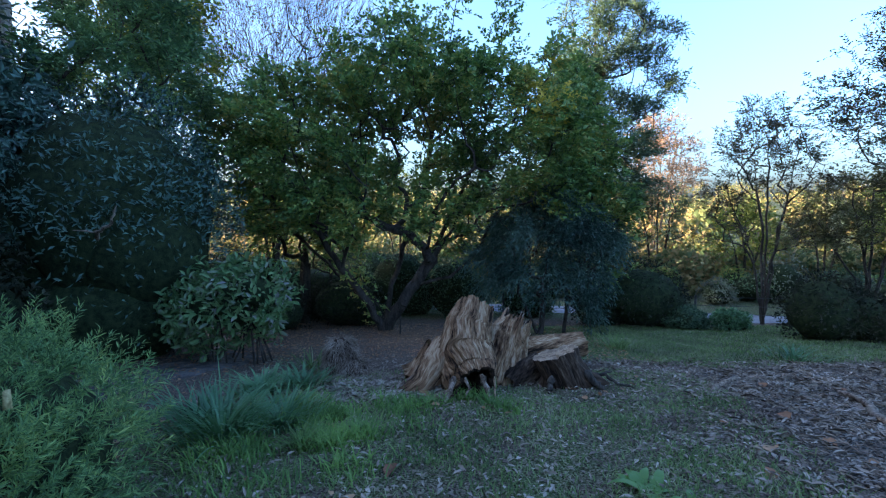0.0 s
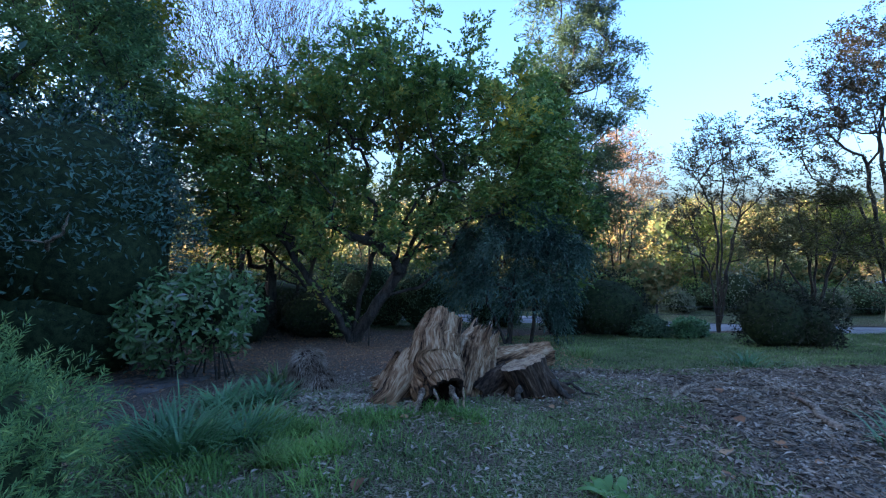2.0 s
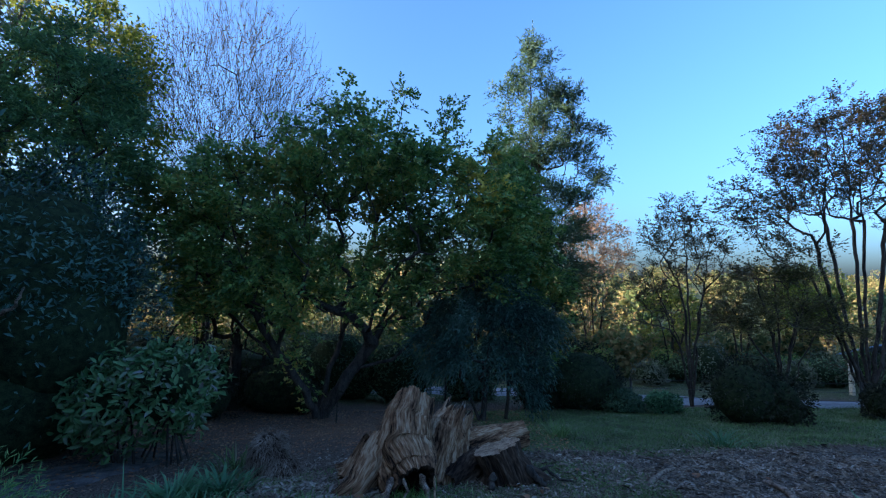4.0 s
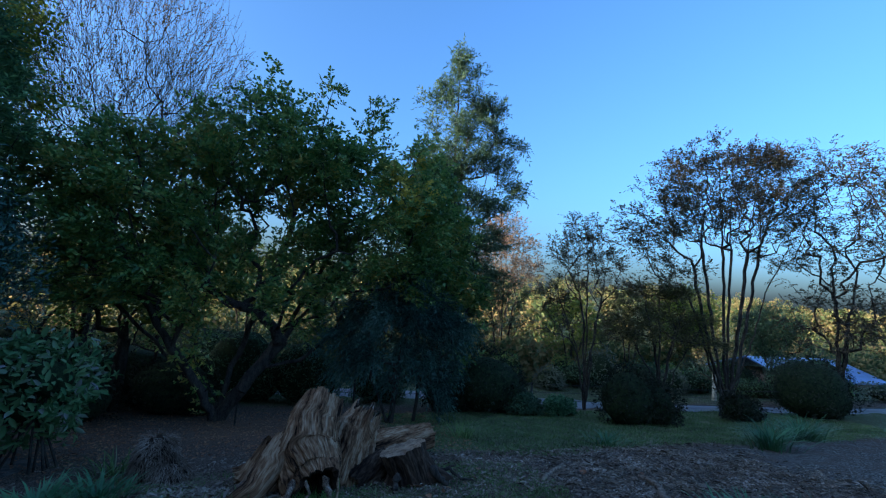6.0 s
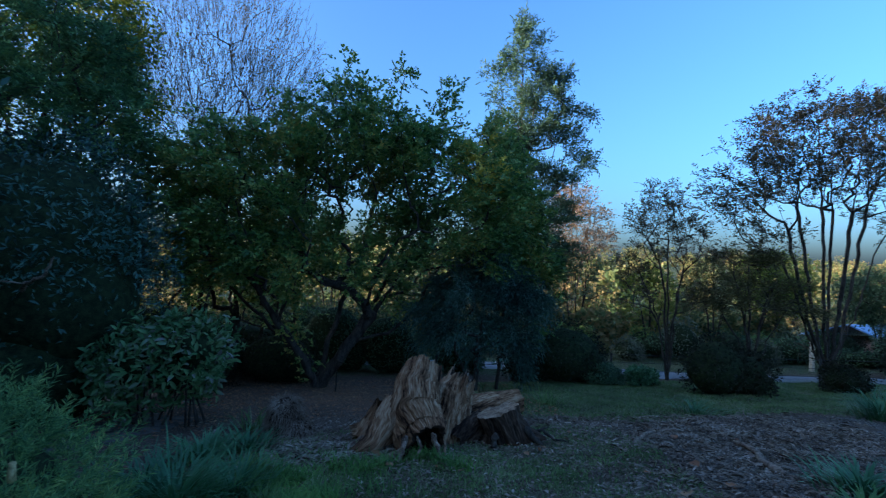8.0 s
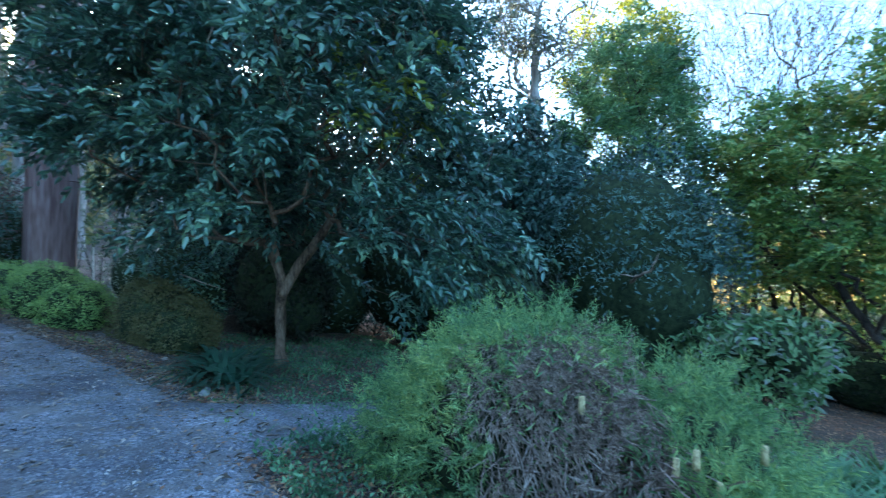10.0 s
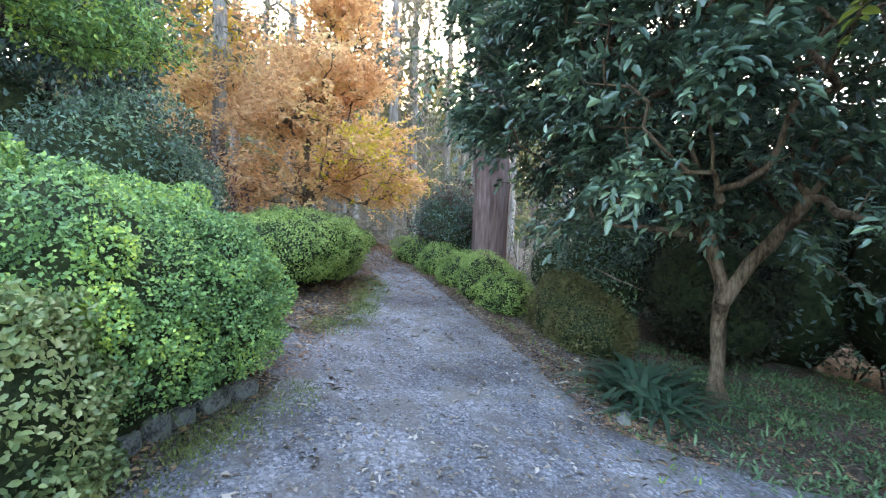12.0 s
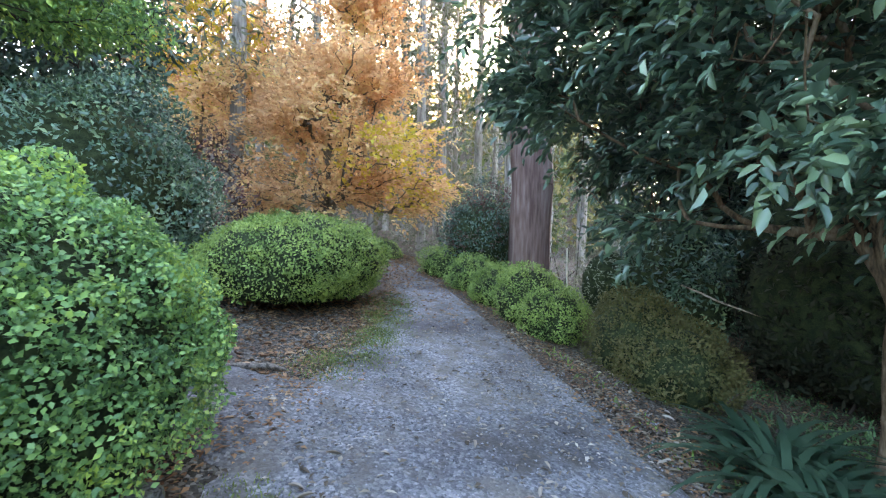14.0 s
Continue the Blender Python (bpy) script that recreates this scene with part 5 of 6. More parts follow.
shrub("camellia", R(104), "large rounded dark camellia behind the hedge", [(-10.6, -7.5, 2.3, 1.7, 1.6, 1.75), (-11.8, -7.7, 2.1, 1.5, 1.5, 1.5)], L_CAMELLIA, 30000, 0.085, 0.5, 0.12, 0.82, 0.08, stems=8, bark=M_BARK)
shrub("conifer_mound", R(105), "low rounded dark shrub behind the clipped hedge", [(-7.2, -6.4, 1.6, 1.1, 1.0, 0.7)], L_OLIVE, 9000, 0.07, 0.3, 0.1, 0.88, 0.08, stems=5)
tree("overhanging_tree", R(106), "green broadleaf tree with branches hanging over the hedge", [[(-9.2, -10.5, 0.9), (-9.1, -10.4, 3), (-8.9, -10, 6)]], [(-9.4, -7.5, 5.3, 2.1, 1.6, 0.9), (-8.8, -9.2, 6.2, 2.4, 2.0, 1.4)], 320, L_HEDGE, M_BARK, 30000, 0.10, 0.5, 0.2, 0.18, 0.008, 0.3)

# ---- autumn trees and gums at the path's end ----
rc = R(109)
cloud = []
for k in range(46):
    z = 3.3 + 8.2 * rc.uniform(0, 1) ** 1.2
    q, a = (3.3 - 0.24 * (z - 3.3)) * math.sqrt(rc.uniform(0, 1)), rc.uniform(0, 6.28)
    cloud.append((-20.6 + 0.8 * q * math.cos(a), -7.5 + q * math.sin(a), z, rc.uniform(0.7, 1.4), rc.uniform(0.7, 1.4), rc.uniform(0.3, 0.55)))
tree("maple_tree", R(110), "autumn maple in orange and apricot leaf", [[(-21, -8.5, 1.6), (-21, -8.4, 4), (-20.8, -8.2, 9)], [(-21, -8.5, 1.6), (-20.4, -7.6, 4), (-19.6, -6.8, 6.5)]],
     cloud, 800, L_ORANGE, M_BARK_TAN, 36000, 0.16, 0.7, 0.45, 0.2, 0.014, 0.1, droop=-0.05, group="autumn maples", gaps=0.3, spray=7, twig=0.6, tilt=0.2, extra=(L_YELLOW, 0.42, (-19.6, -5.2, 4.4), (2.6, 2.2, 2.0)))
tree("maple_tree", R(112), "tall autumn tree in thinning golden leaf", [[(-22, -15, 2.4), (-22, -15, 7), (-21.8, -14.6, 12)], [(-22, -15, 2.4), (-21, -14, 6), (-20, -13, 9)]],
     [(-21.5, -14.4, 10, 3.4, 3.0, 4.0), (-20.5, -12.6, 7, 2.4, 2.2, 2.4)], 360, L_ORANGE, M_BARK_TAN, 22000, 0.17, 0.7, 0.4, 0.24, 0.009, 0.2, group="autumn maples", spray=7, twig=0.6, tilt=0.25, gaps=0.3, extra=(L_YELLOW, 0.7, (-20.5, -14.5, 10.5), (2.6, 2.6, 3)))
rg = R(120)
gums = [(-17.4, -0.75, 0.58, M_BARK_RED), (-20.5, -11.95, 0.36, M_BARK_PALE), (-27, -6.2, 0.26, M_BARK_PALE), (-28.5, -5.4, 0.24, M_BARK_PALE), (-31, -8.2, 0.3, M_BARK_PALE), (-26, -11.6, 0.42, M_BARK_PALE), (-34, -4.2, 0.3, M_BARK_PALE), (-30, -2.0, 0.3, M_BARK_PALE),
        (-33, -13, 0.34, M_BARK_PALE), (-36, -10, 0.3, M_BARK_PALE), (-38, -6.5, 0.34, M_BARK_PALE), (-29, -16.5, 0.36, M_BARK_PALE), (-24, -20, 0.34, M_BARK_PALE), (-27, 3, 0.32, M_BARK_PALE), (-24, 8.5, 0.36, M_BARK_PALE), (-33, 2.2, 0.3, M_BARK_PALE), (-19, 12, 0.34, M_BARK_PALE), (-40, -1, 0.34, M_BARK_PALE), (-42, -13, 0.36, M_BARK_PALE), (-29, -9.6, 0.24, M_BARK_PALE), (-32, -11, 0.24, M_BARK_PALE), (-35, -8, 0.22, M_BARK_PALE), (-37, -12.5, 0.26, M_BARK_PALE), (-27.5, -14, 0.3, M_BARK_PALE), (-44, -9, 0.3, M_BARK_PALE), (-44, -4, 0.3, M_BARK_PALE), (-31, 0.2, 0.26, M_BARK_PALE)]
for k, (x, y, r, bark) in enumerate(gums):
    z, tall = hz(x, y), rg.uniform(24, 32)
    lean = rg.normal(0, 0.012, 2) * tall
    top = (x + lean[0], y + lean[1], z + tall)
    mid = (x + lean[0] * 0.4 + rg.normal(0, 0.1), y + lean[1] * 0.4, z + tall * 0.45)
    tree("gum_tree", R(130 + k), "very tall straight gum with peeling reddish bark" if bark is M_BARK_RED else "tall pale straight-trunked gum behind the maples", [[(x, y, z - 0.1), mid, top]],
         [(top[0], top[1], z + tall * 0.75, 3.0, 3.0, 7.0), (x + 0.8, y, z + tall * 0.38, 2.2, 2.2, 5.0)] if bark is M_BARK_PALE else [(top[0], top[1], z + tall * 0.8, 3.0, 3.0, 6.0)], 90, L_GUM, bark, 2400, 0.38, 0.22, 0.5, r, 0.02, 0.2, droop=-0.9, step=1.0, group="tall gums")
for k, (x, y, rx, rz, m) in enumerate([(-26, -8.5, 2.6, 2.2, L_GUM), (-24, -3.8, 2.4, 2.4, L_GUM), (-30, -5.5, 3.0, 3.2, L_GUM), (-25.5, -13, 2.6, 2.0, L_OLIVE), (-22.5, 0.5, 2.4, 3.4, L_GUM), (-15.5, -10.5, 2.4, 1.8, L_RED), (-17, -14, 3, 2.6, L_DARK), (-36, -7, 4, 4, L_GUM), (-35, -14, 4, 3.4, L_OLIVE), (-33, 4, 4, 4.2, L_GUM), (-27, 10, 4, 4, L_GUM), (-12.5, -12.5, 2.4, 2.6, L_DARK), (-6, -9.5, 2.4, 2.2, L_DARK), (-1.5, -6.5, 2.2, 1.6, L_DARK)]):
    z = hz(x, y)
    shrub("understory_shrub", R(160 + k), "loose woodland shrub below the tall gums", [(x, y, z + rz * 0.6, rx, rx * 0.9, rz), (x + rx * 0.5, y + 0.3, z + rz * 0.4, rx * 0.6, rx * 0.6, rz * 0.7)], m, 6000, 0.16, 0.4, 0.3, 0.75 if m is L_DARK else 0, 0.15, stems=5, bark=M_BARK)

# ---- banksia and plants beside the lawn ----
blobs = [(-3.95, 2.3, 0.3, 1.1, 1.0, 0.95), (-4.9, 2.2, 0.05, 0.7, 0.75, 0.6), (-2.95, 2.75, 0.05, 0.9, 0.9, 0.8), (-2.6, 2.1, -0.05, 0.6, 0.6, 0.65)]
shrub("banksia", R(200), "sprawling feathery banksia with a dry grey patch and yellow spikes", blobs, L_BANKSIA, 12000, 0.09, 0.13, 0.14, 0.76, 0.16, stems=16, out=0.6, spread=0.7)
banksia = [o for o in scene.objects if o.name == "banksia"][0]


def withered(p, rng):
    return np.hypot((p[:, 0] + 3.1) / 0.55, (p[:, 1] - 1.75) / 0.6) + 0.35 * wobble(p[:, 0] * 4, p[:, 1] * 4 + p[:, 2] * 5, 1.0) + rng.normal(0, 0.2, len(p)) < 0.95


rng = R(202)
bb = np.array(blobs)
k = 2900
pick = rng.choice(4, k, p=[0.4, 0.2, 0.25, 0.15])
d = unit(rng.normal(0, 1, (k, 3)) + [0, 0, 0.25])
q = bb[pick, :3] + d * bb[pick, 3:6] * (0.86 + 0.12 * wobble(d[:, 0] * 5 + d[:, 2] * 3, d[:, 1] * 5, 1.0) + rng.normal(0, 0.05, k))[:, None]
keep = q[:, 2] > height(q[:, 0], q[:, 1]) + 0.05
dry = withered(q, rng)
q, d = q[keep & ~dry], d[keep & ~dry]
tagged(piece("feathery_foliage", sprig_mesh("feathery_foliage", rng, q, d * 0.8 + [0, 0, 0.35], 42, 0.27, 0.06, 0.10, L_BANKSIA, 1.7), banksia), kind="stuff")
rng = R(201)
n = 420
a = np.stack([rng.normal(-3.25, 0.34, n), rng.normal(1.85, 0.28, n), np.zeros(n)], 1)
e = np.clip(1 - ((a[:, 0] + 3.85) / 1.3) ** 2 - ((a[:, 1] - 2.35) / 1.1) ** 2, 0.0, 1)
a[:, 2] = 0.3 + 0.98 * np.sqrt(e) - 0.10
d = unit(np.stack([rng.normal(0.1, 0.6, n), rng.normal(-0.5, 0.5, n), rng.normal(-0.25, 0.5, n)], 1)) * rng.uniform(0.08, 0.24, n)[:, None]
tagged(piece("dry_twigs", tube_mesh("dry_twigs", a, a + d, np.full(n, 0.004), np.full(n, 0.002), 4, M_DEAD), banksia, "tangle of dry grey twigs"), kind="stuff")
k = 16000
pick = rng.choice(4, k, p=[0.45, 0.05, 0.3, 0.2])
w = unit(rng.normal(0, 1, (k, 3)) + [0, -0.4, 0.2])
q = bb[pick, :3] + w * bb[pick, 3:6] * rng.normal(0.93, 0.045, k)[:, None]
keep = withered(q, rng)
q, w = q[keep], w[keep]
fall = unit(np.array([0.45, -0.15, -0.8]) - w * (w @ np.array([0.45, -0.15, -0.8]))[:, None] + rng.normal(0, 0.42, q.shape))
tagged(piece("dry_thatch", leaf_mesh("dry_thatch", rng, q, fall, 0.19, 0.055, M_STRAW, 0.03, 0.15, face=w), banksia, "thatch of withered grey-brown leaves"), kind="stuff")
for k in rng.choice(len(q), 9, replace=False):
    bm = bmesh.new()
    bmesh.ops.create_icosphere(bm, subdivisions=3, radius=1)
    turn = unit(w[k] + rng.normal(0, 0.4, 3))
    for v in bm.verts:
        c = v.co * (1 + 0.16 * noise.noise(v.co * 6))
        along = Vector(turn) * c.z * 0.06
        side = Vector(turn).orthogonal().normalized()
        v.co = Vector(q[k]) + Vector(w[k]) * 0.03 + along + side * c.x * 0.028 + side.cross(Vector(turn)) * c.y * 0.028
    me = bpy.data.meshes.new("seed_cone")
    bm.to_mesh(me)
    bm.free()
    me.materials.append(M_SEED)
    piece("seed_cone", smoothed(me), banksia, "rough red-brown spent seed cone")
k = rng.choice(n, 330)
tagged(piece("dead_shoots", sprig_mesh("dead_shoots", rng, a[k], unit(d[k]) + [0.0, -0.2, 0.2], 26, 0.2, 0.055, 0.10, M_DEAD), banksia, "withered grey-brown shoots"), kind="stuff")
for x, y, z in [(-2.62, 1.95, 0.62), (-2.5, 1.9, 0.72), (-2.42, 2.0, 0.55), (-3.05, 1.7, 0.9), (-2.3, 2.3, 0.7)]:
    bm = bmesh.new()
    bmesh.ops.create_cone(bm, cap_ends=True, segments=12, radius1=0.021, radius2=0.017, depth=0.10)
    bmesh.ops.subdivide_edges(bm, edges=bm.edges[:], cuts=2)
    for v in bm.verts:
        v.co *= 1 + 0.08 * noise.noise(v.co * 90)
        v.co += Vector((x, y, z))
    me = bpy.data.meshes.new("flower_spike")
    bm.to_mesh(me)
    bm.free()
    me.materials.append(M_CONE)
    piece("flower_spike", smoothed(me), banksia, "upright yellow flower spike")

# ---- the old stump and its logs ----
rs = R(300)
stump = thing("tree_stump", (0.35, 6.6, hz(0.35, 6.6)), "huge weathered hollow tree stump leaning on the grass", "stump")
_, rim, ax = gnarl("trunk_shell", rs, [(0.46, 5.95, -0.66), (0.43, 6.2, -0.62), (0.32, 6.55, -0.42), (0.38, 6.85, -0.10), (0.52, 7.08, 0.18)], [0.20, 0.25, 0.32, 0.31, 0.26], M_STUMP, stump, grooves=5.0, depth=0.19, jag=0.06, mouth=0.7, crack=0.14,
                   lobes=[(3.3, 0.16, 0.5, 0.2, 0.75), (2.6, 0.10, 0.35, 0.1, 0.5), (0.1, 0.08, 0.4, 0.1, 0.6)])
cap("broken_top", rim, ax * 0.05, M_STUMP, stump)
_, rim, ax = gnarl("buttress", rs, [(0.1, 6.75, -0.35), (-0.08, 6.55, -0.62), (-0.3, 6.32, -0.82), (-0.62, 6.2, -0.93)], [0.20, 0.22, 0.17, 0.07], M_STUMP, stump, grooves=4.0, depth=0.2, n=90, rows=60, jag=0.05)
_, rim, ax = gnarl("buttress", rs, [(0.0, 7.0, -0.5), (-0.12, 7.0, -0.8), (-0.25, 6.95, -1.05)], [0.26, 0.3, 0.34], M_STUMP, stump, grooves=4.0, depth=0.2, n=90, rows=50)
_, rim, ax = gnarl("buttress", rs, [(0.45, 7.0, -0.3), (0.52, 6.95, -0.7), (0.55, 6.9, -1.1)], [0.25, 0.32, 0.38], M_STUMP, stump, grooves=4.0, depth=0.2, n=90, rows=50)
for pts, r0, r1 in [([(-0.15, 6.4, -0.8), (-0.5, 6.3, -0.88), (-1.0, 6.35, -0.92), (-1.5, 6.8, -1.0)], 0.06, 0.02), ([(0.16, 6.0, -0.58), (0.10, 5.85, -0.72), (0.02, 5.78, -0.88)], 0.055, 0.02), ([(0.2, 6.05, -0.8), (-0.1, 5.95, -0.86), (-0.5, 5.95, -0.88)], 0.075, 0.02),
                    ([(0.52, 6.0, -0.55), (0.60, 5.9, -0.72), (0.62, 5.82, -0.88)], 0.05, 0.025), ([(0.3, 5.9, -0.55), (0.34, 5.82, -0.68), (0.28, 5.8, -0.80)], 0.025, 0.01), ([(-0.2, 6.6, -0.8), (-0.5, 6.6, -0.9), (-0.75, 6.5, -0.92)], 0.09, 0.03)]:
    piece("root", root_mesh("root", rs, [(pts, r0, r1)], M_STUMP_ROOT), stump)
chunk = thing("broken_log", (1.0, 7.1, hz(1.0, 7.1)), "splintered leaning chunk of rotting trunk", "log")
_, rim, ax = gnarl("trunk_shell", rs, [(0.72, 6.75, -1.02), (0.88, 7.0, -0.75), (1.08, 7.25, -0.42), (1.26, 7.4, -0.12)], [0.26, 0.30, 0.29, 0.20], M_STUMP, chunk, grooves=6.0, depth=0.30, jag=0.16, flat=0.75, crack=0.2, lobes=[(-0.3, 0.14, 0.4, 0.3, 0.8)], n=130, rows=80)
cap("broken_top", rim, ax * 0.16, M_ROT, chunk)
for k in range(16):
    q = rim[rs.integers(len(rim))]
    piece("splinter", root_mesh("splinter", rs, [([tuple(q - ax * 0.15), tuple(q + ax * rs.uniform(0.02, 0.12) + rs.normal(0, 0.03, 3))], rs.uniform(0.012, 0.028), 0.004)], M_STUMP_ROOT), chunk)
slab = thing("broken_log", (1.32, 6.95, hz(1.32, 6.95)), "low dark slab of rotten trunk between the stumps", "log")
_, rim, ax = gnarl("trunk_shell", rs, [(0.95, 6.75, -1.02), (1.25, 6.98, -0.92), (1.55, 7.2, -0.80)], [0.18, 0.22, 0.18], M_BARK_STUMP, slab, grooves=5.0, depth=0.32, jag=0.1, n=100, rows=50)
cap("broken_end", rim, ax * 0.05, M_ROT, slab)
sawn = thing("sawn_stump", (1.78, 6.7, hz(1.78, 6.7)), "low sawn stump with a pale cut top and bare roots", "stump")
_, rim, ax = gnarl("trunk_shell", rs, [(1.86, 6.72, -1.02), (1.82, 6.74, -0.8), (1.72, 6.78, -0.50)], [0.28, 0.28, 0.33], M_BARK_STUMP, sawn, grooves=4.0, depth=0.17, jag=0.03, n=120, rows=50, flat=0.9, lobes=[(-0.3, 0.30, 0.28, 0.0, 0.8), (3.2, 0.16, 0.35, 0.0, 0.7)])
cap("cut_face", rim, ax * 0.012, M_CUT, sawn, "pale sawn top")
for pts, r0, r1 in [([(2.12, 6.6, -0.72), (2.26, 6.48, -0.86), (2.38, 6.42, -0.97)], 0.075, 0.03), ([(2.15, 6.7, -0.78), (2.45, 6.65, -0.80), (2.62, 6.55, -0.90), (2.85, 6.55, -0.95)], 0.035, 0.012), ([(2.3, 6.7, -0.88), (2.5, 6.75, -0.80), (2.6, 6.75, -0.78)], 0.025, 0.012), ([(1.6, 6.45, -0.75), (1.52, 6.3, -0.88), (1.5, 6.22, -0.95)], 0.06, 0.03)]:
    piece("root", root_mesh("root", rs, [(pts, r0, r1)], M_BARK), sawn)
lying = thing("fallen_log", (2.1, 8.2, hz(2.1, 8.2)), "short fallen log with a pale broken end", "log")
_, rim, ax = gnarl("trunk_shell", rs, [(1.1, 7.9, -0.95), (1.7, 8.1, -0.90), (2.62, 8.3, -0.82)], [0.26, 0.25, 0.22], M_STUMP, lying, grooves=4.0, depth=0.14, n=90, rows=80, jag=0.05, crack=0.3)
cap("cut_face", rim, ax * 0.03, M_CUT, lying, "pale broken end")
small = thing("root_piece", (-0.3, 6.9, hz(-0.3, 6.9)), "broken dark root lying beside the stump", "root")
_, rim, ax = gnarl("body", rs, [(0.1, 7.0, -0.8), (-0.25, 7.05, -0.86), (-0.62, 7.0, -0.88)], [0.15, 0.15, 0.08], M_STUMP, small, depth=0.35, n=70, rows=50, jag=0.08)
cap("broken_end", rim, ax * 0.03, M_CUT, small)

# sticks and branches lying about
for pts, r0, r1, mat, lab in [
        ([(0.70, 5.95, -0.55), (0.71, 5.9, -0.86)], 0.016, 0.012, M_CUT, "pale stick leaning on the stump"),
        ([(3.8, 6.2, -0.86), (4.3, 6.7, -0.93), (4.75, 7.0, -0.97)], 0.05, 0.025, M_DEAD, "grey dead branch lying on bark mulch"),
        ([(4.9, 4.6, -0.62), (5.1, 5.1, -0.68), (5.5, 5.7, -0.76), (5.6, 6.2, -0.82)], 0.06, 0.035, M_DEAD, "grey dead branch lying on bark mulch"),
        ([(5.0, 4.4, -0.62), (5.3, 4.25, -0.6), (5.8, 4.3, -0.62)], 0.05, 0.03, M_DEAD, "grey dead branch lying on bark mulch"),
        ([(1.6, 4.5, -0.63), (2.3, 4.35, -0.61), (2.9, 4.3, -0.6)], 0.014, 0.006, M_TWIG, "thin brown twig lying on the grass"),
        ([(2.3, 4.2, -0.6), (2.75, 4.25, -0.56), (2.85, 4.4, -0.6)], 0.012, 0.006, M_TWIG, "thin brown twig lying on the grass"),
        ([(-1.7, 6.2, -0.87), (-1.1, 6.1, -0.85), (-0.4, 6.0, -0.83)], 0.02, 0.01, M_BARK, "dark stick lying on leaf litter"),
        ([(-1.9, 6.7, -0.92), (-1.5, 6.3, -0.87), (-0.7, 6.2, -0.86)], 0.025, 0.012, M_BARK, "dark stick lying on leaf litter"),
        ([(3.3, 8.4, -1.15), (3.9, 8.5, -1.19)], 0.03, 0.02, M_TWIG, "short brown stick at the lawn's edge"),
        ([(-9.1, 0.15, 0.0), (-8.6, 0.55, -0.03), (-8.1, 0.85, -0.06)], 0.018, 0.01, M_TWIG, "thin bare branch lying along the path's edge"),
        ([(-7.1, 2.3, -0.28), (-6.7, 1.9, -0.22), (-6.4, 1.75, -0.24)], 0.012, 0.006, M_TWIG, "thin bare branch lying along the path's edge"),
        ([(-10.90, 1.06, 1.28), (-10.40, 1.71, 0.98)], 0.014, 0.008, M_DEAD, "thin pale dead branch leaning across the olive shrub"),
        ([(-9.60, 0.03, -0.02), (-9.52, 0.36, -0.07), (-9.43, 0.59, -0.11)], 0.016, 0.010, M_DEAD, "pale dead branch lying along the path's edge"),
        ([(-5.05, -2.95, 0.62), (-5.3, -2.7, 0.45), (-5.5, -2.55, 0.34)], 0.012, 0.009, M_CUT, "bare pale stick leaning out from below the hedge"),
        ([(-8.8, -3.6, 0.52), (-9.05, -3.1, 0.46)], 0.035, 0.03, M_TWIG, "mossy branch edging the hedge bed")]:
    me = root_mesh("fallen_branch", rs, [(pts, r0, r1)], mat)
    p = np.zeros(len(me.vertices) * 3, np.float32)
    me.vertices.foreach_get("co", p)
    p = p.reshape(-1, 3)
    gap = p[:, 2] - height(p[:, 0], p[:, 1])
    if "leaning" not in lab:
        p[:, 2] += -gap + np.clip(gap - np.median(gap), -0.05, 0.05) + r0 * 0.8
        me.vertices.foreach_set("co", p.ravel())
    tagged(new("fallen_branch", me), lab, "branch")

# ---- tussocks and strap-leaved plants ----


def tussock(name, seed, label, x, y, n, length, width, mat, rise=1.1, droop=0.9, spread=0.25, heart=None, category="plant", group="", lift=0.0):
    r = R(seed)
    ob = thing(name, (x, y, hz(x, y)), label, category, group)
    a = r.uniform(0, 6.28, n)
    q = np.abs(r.normal(0, spread, n))
    foot = np.stack([x + np.cos(a) * q, y + np.sin(a) * q, np.zeros(n)], 1)
    foot[:, 2] = height(foot[:, 0], foot[:, 1]) - 0.02 + lift * np.exp(-(q / max(spread, 0.01)) ** 2)
    head = a + r.normal(0, 0.5, n)
    long = length * r.uniform(0.5, 1.15, n)
    if width > 0.018:
        for q in range(n):
            piece("leaf", smoothed(blade_mesh("leaf", r, foot[q:q + 1], head[q:q + 1], long[q:q + 1], width, mat, droop, 7, rise)), ob)
    else:
        tagged(piece("leaves", blade_mesh("leaves", r, foot, head, long, width, mat, droop, 6, rise), ob), kind="stuff")
    if heart:
        piece("crown_base", core_mesh("crown_base", r, [heart], 1.0, M_TWIG, 3), ob)
    return ob


rt = R(309)
mound = thing("dead_tussock", (-1.72, 7.5, hz(-1.72, 7.5)), "collapsed mound of dead grey-brown grass", "plant")
z = hz(-1.72, 7.5)
lumps = [(-1.74, 7.52, z + 0.12, 0.30, 0.28, 0.58), (-1.54, 7.42, z + 0.02, 0.30, 0.26, 0.34)]
tagged(piece("thatch", core_mesh("thatch", rt, lumps, 0.88, M_ROT, 3), mound), kind="stuff")
k = 5200
pick = rt.choice(2, k, p=[0.65, 0.35])
lb = np.array(lumps)
d = unit(rt.normal(0, 1, (k, 3)) * [1, 1, 0.8] + [0, 0, 0.35])
q = lb[pick, :3] + d * lb[pick, 3:6] * (0.9 + 0.14 * rt.uniform(0, 1, k) + 0.08 * wobble(d[:, 0] * 6, d[:, 1] * 6, 1.0))[:, None]
down = unit(np.array([0, 0, -1.0]) - d * (d @ np.array([0, 0, -1.0]))[:, None] + rt.normal(0, 0.30, (k, 3)))
